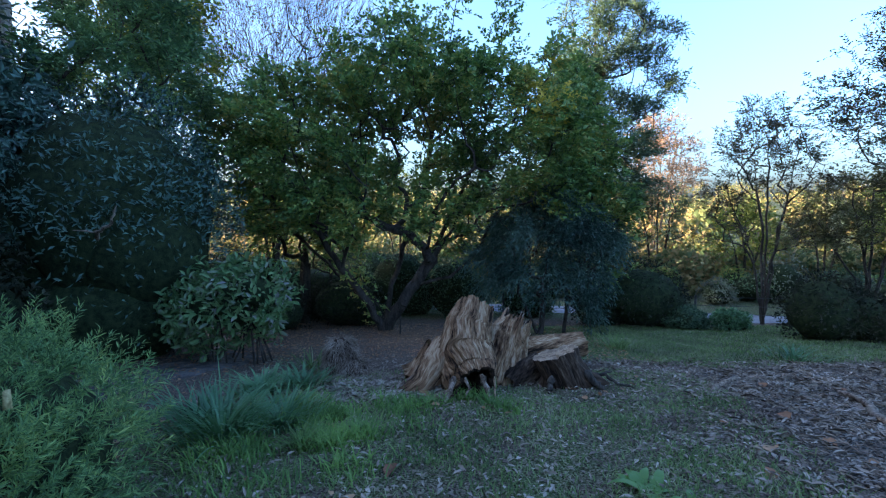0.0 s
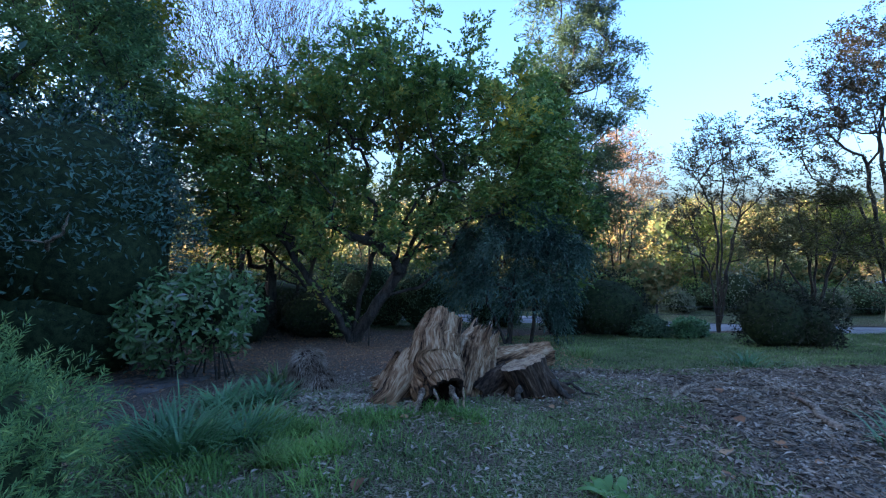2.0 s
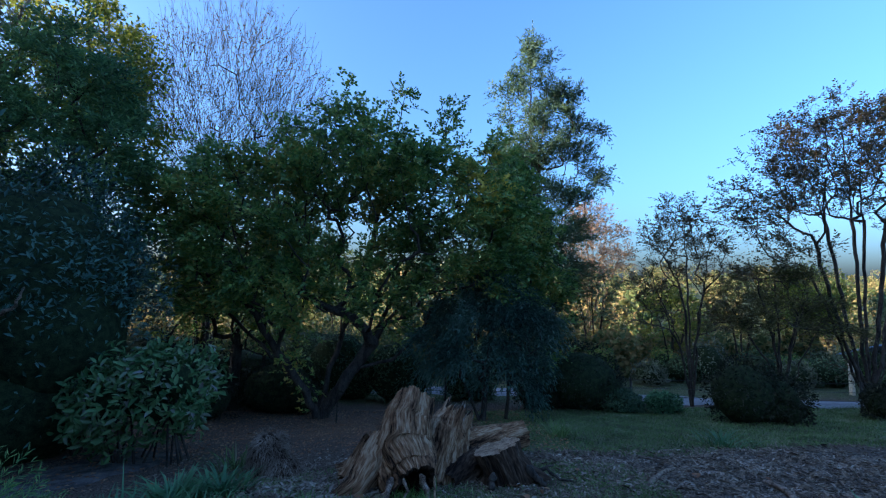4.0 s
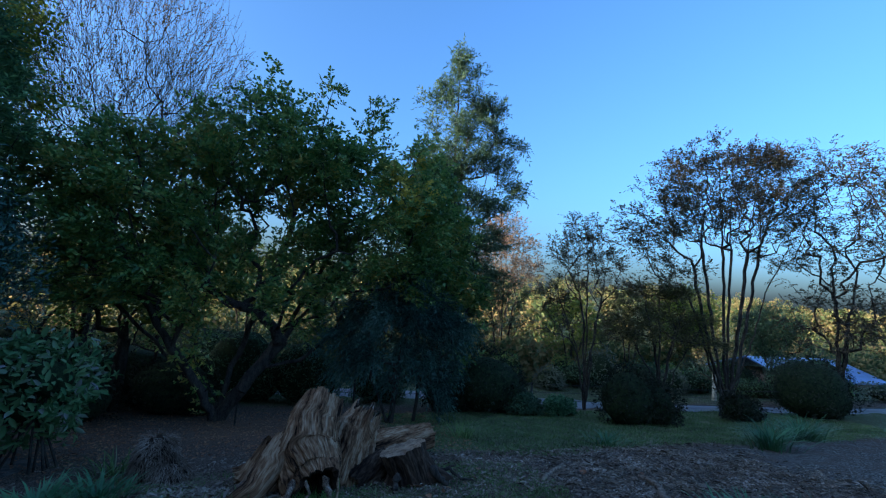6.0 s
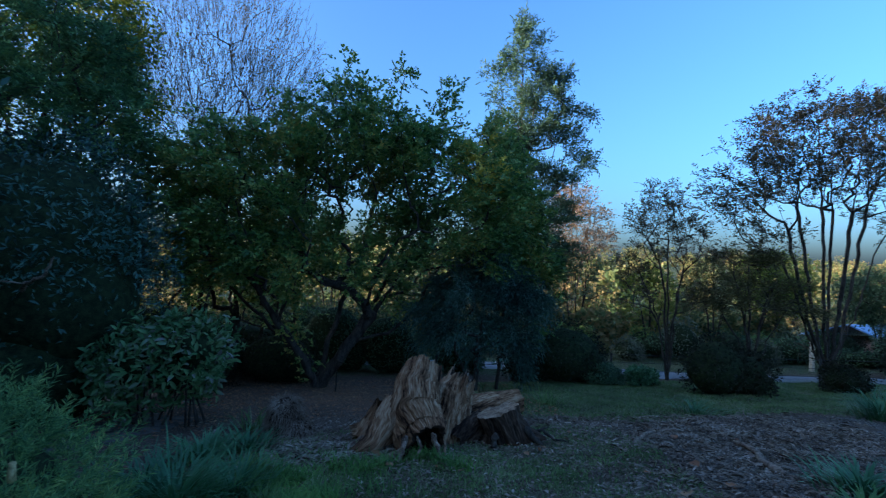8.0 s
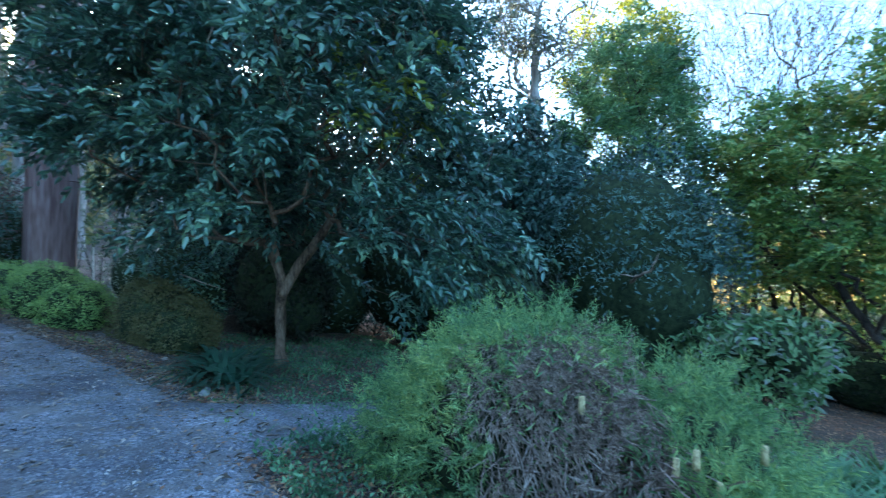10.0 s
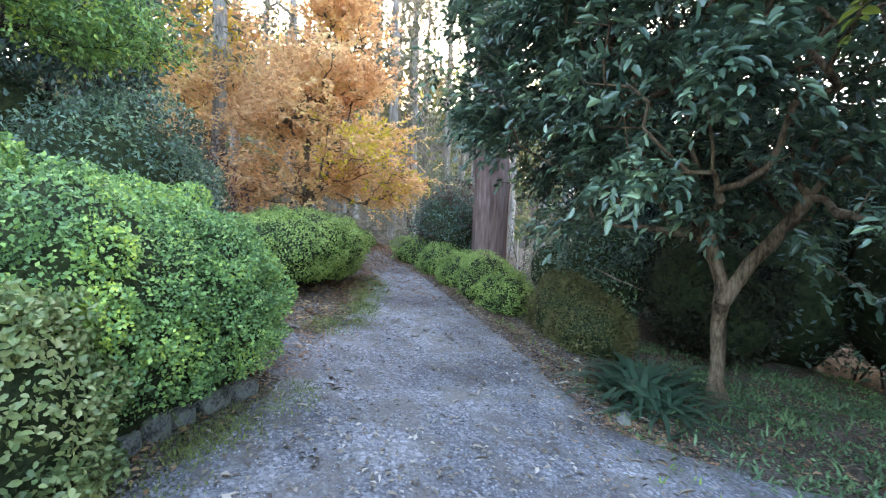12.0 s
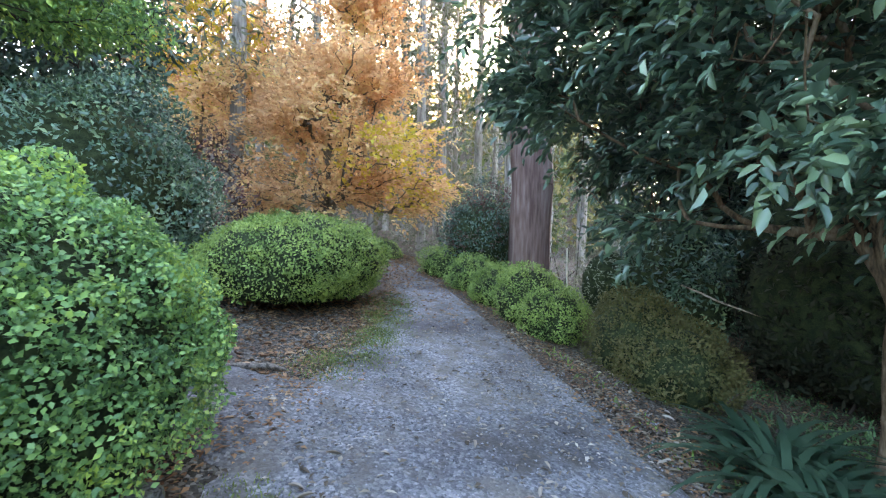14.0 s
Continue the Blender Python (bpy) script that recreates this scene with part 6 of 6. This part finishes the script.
keep = (q[:, 2] > height(q[:, 0], q[:, 1]) + 0.05) & (d[:, 2] < 0.94)
tagged(piece("leaves", leaf_mesh("leaves", rt, q[keep], down[keep], 0.13, 0.07, M_STRAW, 0.02, 0.1, face=d[keep]), mound), kind="stuff")
tussock("dead_tussock", 311, "flattened spill of dead grey grass", -1.3, 7.0, 500, 0.6, 0.01, M_DEAD, 0.25, 0.5, 0.4)
for k, (x, y, n, ln, w, m, lab) in enumerate([
        (-2.3, 4.5, 260, 0.75, 0.022, L_STRAP, "clump of dark green arching strap leaves"), (-1.85, 4.9, 150, 0.6, 0.02, L_STRAP, "clump of dark green arching strap leaves"), (-2.75, 4.9, 150, 0.65, 0.02, L_STRAP, "clump of dark green arching strap leaves"),
        (-2.6, 6.3, 160, 0.5, 0.03, L_STRAP, "clump of dark green arching strap leaves"), (-2.1, 6.6, 120, 0.45, 0.03, L_STRAP, "clump of dark green arching strap leaves"),
        (-2.35, 7.9, 90, 0.5, 0.015, L_GRASS, "tuft of tall green grass"), (-1.4, 4.3, 200, 0.3, 0.012, L_GRASS, "tuft of fresh green grass"), (-0.9, 4.8, 160, 0.25, 0.012, L_GRASS, "tuft of fresh green grass"), (-1.7, 5.4, 160, 0.28, 0.012, L_GRASS, "tuft of fresh green grass"),
        (4.0, 10.1, 70, 0.5, 0.02, L_GRASS, "tuft of long grass on the mown lawn"), (7.0, 8.8, 80, 0.5, 0.02, L_STRAP, "tuft of long grass on the mown lawn"),
        (2.4, 8.3, 70, 0.4, 0.02, L_STRAP, "tuft of long grass on the mown lawn"), (10.6, 7.7, 260, 0.9, 0.02, L_STRAP, "large grassy clump at the lawn's edge"), (12.6, 8.4, 260, 0.9, 0.02, L_STRAP, "large grassy clump at the lawn's edge"), (14.5, 7.0, 200, 0.9, 0.02, L_STRAP, "large grassy clump at the lawn's edge"),
        (5.2, 3.9, 200, 0.5, 0.03, L_STRAP, "low leafy clump in the mulch"), (6.0, 3.6, 200, 0.5, 0.03, L_STRAP, "low leafy clump in the mulch"), (4.6, 3.4, 120, 0.35, 0.03, L_BROAD, "low leafy clump in the mulch"),
        (-9.0, 1.3, 80, 1.0, 0.075, L_CLIVIA, "clump of glossy dark strap leaves at the tree's foot"), (-9.6, 1.5, 70, 0.95, 0.075, L_CLIVIA, "clump of glossy dark strap leaves at the tree's foot"), (-8.5, 1.35, 50, 0.8, 0.065, L_CLIVIA, "clump of glossy dark strap leaves at the tree's foot"),
        (-6.9, 3.6, 120, 0.55, 0.05, L_BROAD, "bright green leafy clump in the shade"), (-7.5, 4.1, 120, 0.5, 0.05, L_BROAD, "bright green leafy clump in the shade"),
        (1.6, 3.35, 16, 0.3, 0.09, L_BROAD, "bright broad-leaved weed in thin grass"), (1.85, 3.1, 10, 0.22, 0.07, L_BROAD, "bright broad-leaved weed in thin grass")]):
    tussock("strap_plant" if m in (L_STRAP, L_CLIVIA) else "grass_tuft", 320 + k, lab, x, y, n, ln, w, m, 0.8 if w > 0.06 else 1.15, 1.0 if w > 0.06 else 0.75, 0.10 + 0.12 * (ln > 0.4), group="clumps of leaves")

# ---- stones edging the path ----
edging = thing("stone_edging", (-6.0, -2.5, hz(-6.0, -2.5)), "low edging of rough mossy stones below the hedge", "edging")
rk = R(400)
x = -3.4
while x > -6.9:
    w = rk.uniform(0.16, 0.34)
    bm = bmesh.new()
    bmesh.ops.create_icosphere(bm, subdivisions=2, radius=1)
    c = Vector((x - w / 2, -2.62 + rk.normal(0, 0.045), 0))
    c.z = hz(c.x, c.y) + 0.06
    sz, off = Vector((w * 0.56, rk.uniform(0.07, 0.11), rk.uniform(0.06, 0.13))), Vector(rk.uniform(0, 50, 3))
    for v in bm.verts:
        q = Vector([math.copysign(abs(t) ** 0.55, t) for t in v.co])
        q *= 1 + 0.16 * noise.noise(v.co * 1.7 + off)
        v.co = Vector((q.x * sz.x, q.y * sz.y, q.z * sz.z)) + c
    me = bpy.data.meshes.new("stone")
    bm.to_mesh(me)
    bm.free()
    me.materials.append(M_STONE)
    piece("stone", me, edging)
    x -= w + rk.uniform(0.03, 0.10)
for x, y, s in [(-8.0, 0.82, 0.09), (-8.25, 0.9, 0.08), (-7.3, 1.6, 0.07)]:
    me = core_mesh("stone", rk, [(x, y, hz(x, y) + s * 0.4, s, s * 0.8, s * 0.7)], 1.0, M_STONE, 2)
    tagged(new("stone", me), "small pale stone at the edge of the bed", "stone")

# ---- fence, stake and house beyond the lawn ----
fence = thing("fence", (8.3, 14.75, hz(8.3, 14.75)), "thin dark post and wire fence behind the lawn", "fence")
px = [(-1.0, 16.7), (2.2, 16.2), (5.4, 15.7), (8.35, 14.7), (11.6, 13.7), (14.8, 12.6), (18.5, 11.9), (22.5, 11.6)]
for x, y in px:
    z = hz(x, y)
    piece("post", tube_mesh("post", np.array([[x, y, z - 0.1]]), np.array([[x, y, z + 0.95]]), np.array([0.035]), np.array([0.035]), 8, M_STEEL), fence)
for h in (0.35, 0.62, 0.9):
    a = np.array([(x, y, hz(x, y) + h) for x, y in px[:-1]])
    b = np.array([(x, y, hz(x, y) + h) for x, y in px[1:]])
    for p, q in zip(a, b):
        piece("wire", tube_mesh("wire", p[None], q[None], np.array([0.008]), np.array([0.008]), 5, M_STEEL), fence)
z = hz(-1.2, 12.4)
tagged(new("stake", tube_mesh("stake", np.array([[-1.2, 12.4, z - 0.05]]), np.array([[-1.19, 12.4, z + 0.55]]), np.array([0.025]), np.array([0.022]), 8, M_BARK)), "dark garden stake in bare earth under the tree", "stake")

tagged(new("stake", tube_mesh("stake", np.array([(-14.20, -0.01, 0.00)]), np.array([(-14.20, -0.03, 1.74)]), np.array([0.018]), np.array([0.015]), 8, M_TIMBER)), "thin pale stake behind the clipped mounds", "stake")


def box(name, lo, hi, mat, parent, label=""):
    bm = bmesh.new()
    bmesh.ops.create_cube(bm, size=1)
    for v in bm.verts:
        v.co = Vector([(l + h) / 2 + c * (h - l) for l, h, c in zip(lo, hi, v.co)])
    bmesh.ops.bevel(bm, geom=bm.edges[:], offset=0.02, segments=1, affect="EDGES")
    me = bpy.data.meshes.new(name)
    bm.to_mesh(me)
    bm.free()
    me.materials.append(mat)
    return piece(name, me, parent, label)


hx, hy = 33.4, 23.0
z = hz(hx, hy) - 0.8
house = thing("cottage", (hx, hy, z), "low cottage with a pale blue sheet roof glimpsed between trees", "house")
box("wall", (hx - 4, hy - 2.5, z - 0.3), (hx + 4, hy + 2.5, z + 1.3), M_WALL, house)
for s in (-1, 1):
    bm = bmesh.new()
    q = [(hx - 4.4, hy + s * 3.2, z + 1.2), (hx + 4.4, hy + s * 3.2, z + 1.2), (hx + 4.4, hy, z + 2.3), (hx - 4.4, hy, z + 2.3)]
    f = bm.faces.new([bm.verts.new(c) for c in q])
    g = bmesh.ops.extrude_face_region(bm, geom=[f])["geom"]
    for v in g:
        if isinstance(v, bmesh.types.BMVert):
            v.co.z += 0.08
    bmesh.ops.recalc_face_normals(bm, faces=bm.faces)
    me = bpy.data.meshes.new("roof")
    bm.to_mesh(me)
    bm.free()
    me.materials.append(M_ROOF)
    piece("roof", me, house, "pale blue sheet roof")
for x, y in [(-3.0, 3.0), (-1.4, 3.0)]:
    box("window", (hx + x - 0.4, hy - 2.56, z + 0.4), (hx + x + 0.4, hy - 2.49, z + 1.1), M_STEEL, house)
for x, y in [(18.95, 16.5)]:
    z = hz(x, y)
    ob = thing("timber_post", (x, y, z), "square cream timber post beyond the maples", "post")
    box("shaft", (x - 0.08, y - 0.08, z - 0.1), (x + 0.08, y + 0.08, z + 1.3), M_TIMBER, ob)

# a pale dead bough in the dark shrub
bough = root_mesh("dead_bough", R(410), [([(-5.6, 7.3, 1.2), (-5.3, 6.9, 1.35), (-4.95, 6.75, 1.5), (-4.85, 6.7, 1.75)], 0.035, 0.012), ([(-5.3, 6.9, 1.35), (-5.5, 6.7, 1.4)], 0.015, 0.008)], M_DEAD)
tagged(new("dead_bough", bough), "pale dead bough sticking out of the dark shrub", "branch")

# ---- grass, litter and gravel chips ----


def scatter(r, n, x0, x1, y0, y1, weight):
    p = np.stack([r.uniform(x0, x1, n * 4), r.uniform(y0, y1, n * 4)], 1)
    w = weight(p[:, 0], p[:, 1])
    p = p[r.uniform(0, 1, n * 4) < w][:n]
    return np.stack([p[:, 0], p[:, 1], height(p[:, 0], p[:, 1])], 1)


r = R(500)


def patch(x, y, s):
    return smooth(-0.35, 0.5, wobble(x, y, s))


near = lambda x, y: (turf_at(x, y) > 0.2) * (0.25 + 0.75 * patch(x, y, 1.7)) * (1 - 0.8 * (np.hypot((x - 0.6) / 1.7, (y - 6.8) / 0.9) < 1))
p = scatter(r, 34000, -3.2, 6.0, 1.3, 8.5, near)
g = new("grass", blade_mesh("grass", r, p, r.uniform(0, 6.28, len(p)), r.uniform(0.03, 0.10, len(p)), 0.008, L_GRASS, 0.7, 2, 1.0))
tagged(g, "thin patchy grass between leaf litter", "grass", "", "stuff")
p = scatter(r, 45000, 1.8, 18.0, 7.6, 14.2, lambda x, y: turf_at(x, y))
g = new("lawn", blade_mesh("lawn", r, p, r.uniform(0, 6.28, len(p)), r.uniform(0.03, 0.07, len(p)), 0.012, L_GRASS, 0.5, 1, 1.1))
tagged(g, "short mown lawn beyond the mulch", "lawn", "", "stuff")
p = scatter(r, 9000, -12.5, -6.0, 0.4, 6.0, lambda x, y: 0.6 * patch(x, y, 1.3) * smooth(1.6, 2.6, y) + 0.25 * patch(x, y, 2.1) * smooth(0.55, 0.9, y))
w = scatter(r, 5200, -6.0, -2.0, 0.72, 2.2, lambda x, y: 0.2 + 0.8 * patch(x, y, 2.3))
p = np.concatenate([p, w + [0, 0, 0.04] + r.uniform(0, 0.12, (len(w), 1)) * [0, 0, 1]])
weeds = scatter(r, 1300, -12.0, -6.3, 1.0, 5.5, lambda x, y: patch(x, y, 1.9) * smooth(0.9, 1.6, y))
k = new("weeds", blade_mesh("weeds", r, weeds, r.uniform(0, 6.28, len(weeds)), r.uniform(0.06, 0.22, len(weeds)), 0.022, L_STRAP, 0.8, 3, 1.0))
tagged(k, "green weeds and grass in the shade under the tree", "weeds", "", "stuff")
g = new("groundcover", leaf_mesh("groundcover", r, p + [0, 0, 0.02], np.tile([0, 0, 0.5], (len(p), 1)) + r.normal(0, 0.5, (len(p), 3)), 0.055, 0.5, L_STRAP))
tagged(g, "low green groundcover under the tree", "groundcover", "", "stuff")
under = scatter(r, 2600, -7.0, -2.6, -3.4, -2.72, lambda x, y: 0.35 + 0.65 * patch(x, y, 2.6))
under = under + [0, 0, 1] * r.uniform(0.02, 0.2, (len(under), 1))
g = new("groundcover", leaf_mesh("groundcover", r, under, np.tile([0, 0.5, 0.2], (len(under), 1)) + r.normal(0, 0.5, (len(under), 3)), 0.075, 0.55, L_STRAP, oval=True))
tagged(g, "dark green leafy groundcover below the hedge", "groundcover", "", "stuff")
verge = scatter(r, 900, -12.0, -6.2, -1.2, 1.6, lambda x, y: np.exp(-((y - 0.95 + 0.39 * np.maximum(0, -(x + 8.2))) / 0.22) ** 2) * patch(x, y, 3.4))
g = new("weeds", blade_mesh("weeds", r, verge, r.uniform(0, 6.28, len(verge)), r.uniform(0.05, 0.16, len(verge)), 0.02, L_TUFT, 0.8, 3, 1.0))
tagged(g, "small green weeds sprouting along the path's edge", "weeds", "", "stuff")
moss = lambda x, y: np.maximum(np.exp(-((y + 2.28 + 0.08 * np.sin(x * 2)) / 0.2) ** 2) * smooth(-7.4, -6.9, x) * (1 - smooth(-3.0, -2.0, x)), np.exp(-((y + 2.75 + 0.25 * np.maximum(0, -(x + 11))) / 0.3) ** 2) * smooth(-14.5, -13, x) * (1 - smooth(-9.2, -8.8, x))) * (0.3 + 0.7 * patch(x, y, 3.0))
p = scatter(r, 40000, -14, -2.5, -4.2, -1.9, moss)
g = new("moss", blade_mesh("moss", r, p + [0, 0, 0.032], r.uniform(0, 6.28, len(p)), r.uniform(0.012, 0.035, len(p)), 0.01, L_MOSS, 0.6, 1, 1.0))
tagged(g, "mossy green verge along the gravel's edge", "moss", "", "stuff")


def litter(name, p, size, mat, label, lift=0.012):
    size = size * r.uniform(0.35, 1.25, len(p))
    d = r.normal(0, 1, (len(p), 3)) * [1, 1, 0.12]
    ob = new(name, leaf_mesh(name, r, p + [0, 0, lift], d, size, 0.5, mat, 0.12, 0.05, 3.0))
    return tagged(ob, label, "leaf litter", "", "stuff")


litter("leaf_litter", scatter(r, 32000, -3.5, 9.0, 1.5, 9.2, lambda x, y: np.clip(bark_at(x, y) * 1.2 + 0.30, 0, 1) * (1 - 0.9 * smooth(8.3, 8.9, y) * smooth(2, 3, x))), 0.055, L_LITTER, "pale curled fallen leaves and bark chips")
heap = lambda x, y: np.clip(0.07 + 0.9 * np.exp(-(((x + 0.8) / 0.9) ** 2 + ((y - 6.2) / 0.55) ** 2)) + 0.75 * patch(x, y, 2.2) * smooth(1.5, 3.5, x), 0, 1)

def strips(name, p, long, wide, mat, label, lift=0.03):
    """Narrow curled strips: gum leaves and peeled bark lying at random."""
    k = long * r.uniform(0.5, 1.5, len(p))
    d = r.normal(0, 1, (len(p), 3)) * [1, 1, 0.16]
    ob = new(name, leaf_mesh(name, r, p + [0, 0, 1] * (lift + r.uniform(0, 0.02, (len(p), 1))), d, k, wide, mat, 0.10, 0.05, 2.0, oval=True))
    return tagged(ob, label, "leaf litter", "", "stuff")


open_lawn = lambda x, y: np.clip(0.22 + 0.5 * patch(x, y, 1.4) + 0.4 * smooth(2.2, 3.6, x), 0, 1)
strips("bark_strips", scatter(r, 5200, -2.4, 8.5, 2.0, 8.3, open_lawn), 0.07, 0.26, L_BLEACHED, "bleached gum leaves and bark strips on the ground")
strips("bark_strips", scatter(r, 1800, -2.4, 9.5, 2.0, 8.6, lambda x, y: np.clip(bark_at(x, y) * 1.5, 0, 1)), 0.10, 0.2, L_LITTER, "dark and tan bark strips on the mulch")
strips("bark_strips", scatter(r, 1800, -1.9, 0.4, 5.6, 7.2, lambda x, y: np.exp(-(((x + 0.9) / 0.8) ** 2 + ((y - 6.35) / 0.5) ** 2))), 0.085, 0.3, L_BLEACHED, "heap of pale broken chips beside the stump")
strips("bark_strips", scatter(r, 2600, 2.6, 9.5, 2.4, 8.3, lambda x, y: np.clip(bark_at(x, y) * 1.4, 0, 1) * patch(x, y, 1.6)), 0.085, 0.26, L_BLEACHED, "pale dry bark strips scattered over the mulch")
strips("large_leaves", scatter(r, 45, -2.0, 6.0, 2.4, 7.0, lambda x, y: 0.6 + 0 * x), 0.16, 0.6, L_LITTER_RED, "large brown fallen leaves on the grass")
strips("bark_strips", scatter(r, 520, -12.0, -3.0, -2.3, 0.7, lambda x, y: 0.3 + 0.6 * patch(x, y, 1.3)), 0.07, 0.26, L_BLEACHED, "pale gum leaves scattered on the gravel", 0.04)
strips("bark_strips", scatter(r, 1000, -15.0, -5.0, -1.5, 2.4, lambda x, y: np.exp(-((y - 0.9 + 0.39 * np.maximum(0, -(x + 8.2))) / 0.4) ** 2)), 0.085, 0.2, L_LITTER, "tan bark strips and twigs along the border", 0.035)
litter("bark_chips", scatter(r, 10000, -3.0, 8.5, 2.2, 8.4, heap), 0.065, L_CHIP, "bleached bark chips and curled leaves on the mulch", 0.03)
p = scatter(r, 16000, -2.6, 1.2, 3.0, 6.6, lambda x, y: np.clip(np.exp(-(((x + 1.5) / 0.75) ** 2 + ((y - 4.7) / 0.8) ** 2)) + 0.55 * np.exp(-(((x - 0.2) / 1.1) ** 2 + ((y - 5.7) / 0.35) ** 2)), 0, 1) * patch(x, y, 3.1))
g = new("grass", blade_mesh("grass", r, p, r.uniform(0, 6.28, len(p)), r.uniform(0.08, 0.26, len(p)), 0.011, L_TUFT, 0.7, 3, 1.1))
tagged(g, "fresh green grass growing in tufts beside the clump", "grass", "", "stuff")
border = lambda x, y: np.clip(np.exp(-((y - 0.95 + 0.39 * np.maximum(0, -(x + 8.2))) / 0.45) ** 2) + 0.8 * np.exp(-((y + 2.75 + 0.18 * np.maximum(0, -(x + 9))) / 0.3) ** 2), 0, 1)
litter("leaf_litter", scatter(r, 16000, -17, -3.5, -5.0, 2.6, border), 0.06, L_LITTER_RED, "brown fallen leaves along the path's edge", 0.03)
litter("leaf_litter", scatter(r, 5000, -17, -3.5, -5.0, 2.6, border), 0.05, L_LITTER, "pale fallen leaves along the path's edge", 0.035)
litter("leaf_litter", scatter(r, 5000, -12.5, -3.0, 0.8, 9.5, lambda x, y: 0.55 * (1 - (np.abs(x + 6.7) < 0.85) * (y < 3.2))), 0.07, L_LITTER_RED, "brown leaf litter under the evergreens", 0.02)
litter("leaf_litter", scatter(r, 6000, -5.5, 4.0, 8.6, 14.5, lambda x, y: 0.5 + 0 * x), 0.07, L_LITTER_RED, "brown fallen leaves on bare earth below the trees", 0.015)
k = scatter(r, 3600, -2.6, 8.5, 2.2, 8.6, lambda x, y: np.clip(bark_at(x, y) * 1.5 + 0.1, 0, 1)) + [0, 0, 0.02]
w = unit(r.normal(0, 1, k.shape) * [1, 1, 0.1]) * r.uniform(0.04, 0.2, len(k))[:, None]
tagged(new("twig_litter", tube_mesh("twig_litter", k, k + w, np.full(len(k), 0.005), np.full(len(k), 0.003), 4, M_DEAD)), "pale broken twigs strewn on the mulch", "twigs", "", "stuff")
litter("leaf_litter", scatter(r, 3600, -13, 0, -2.3, 0.6, lambda x, y: 0.25 + 0.5 * patch(x, y, 1.1)), 0.055, L_LITTER, "scattered dry leaves on gravel", 0.045)
litter("leaf_litter", scatter(r, 9000, -22, -12, -8.0, -1.6, lambda x, y: 0.25 + 0.75 * smooth(-14, -17, x)), 0.09, L_LITTER_RED, "carpet of russet leaves at the path's bend", 0.05)
litter("leaf_litter", scatter(r, 5000, -13, -8.8, -6.5, -3.0, lambda x, y: 0.7 + 0 * x), 0.08, L_LITTER_RED, "brown leaf litter under the clipped hedge", 0.015)

chips = scatter(r, 9000, -11.0, -2.2, -2.35, 0.65, lambda x, y: 0.4 + 0.6 * smooth(-8, -4, x))
n = len(chips)
s = r.uniform(0.005, 0.014, n)[:, None, None]
octa = np.array([(1, 0, 0), (-1, 0, 0), (0, 1, 0), (0, -1, 0), (0, 0, 0.8), (0, 0, -0.8)], float)
v = (chips[:, None] + [0, 0, 0.032] + (octa[None] + r.normal(0, 0.22, (n, 6, 3))) * s).reshape(-1, 3)
i = np.arange(n)[:, None] * 6
f = np.concatenate([i + list(t) for t in ((0, 2, 4), (2, 1, 4), (1, 3, 4), (3, 0, 4), (2, 0, 5), (1, 2, 5), (3, 1, 5), (0, 3, 5))])
g = new("gravel", mesh_of("gravel", v, f, M_CHIP))
tagged(g, "loose bluestone chips on the path", "gravel", "", "stuff")
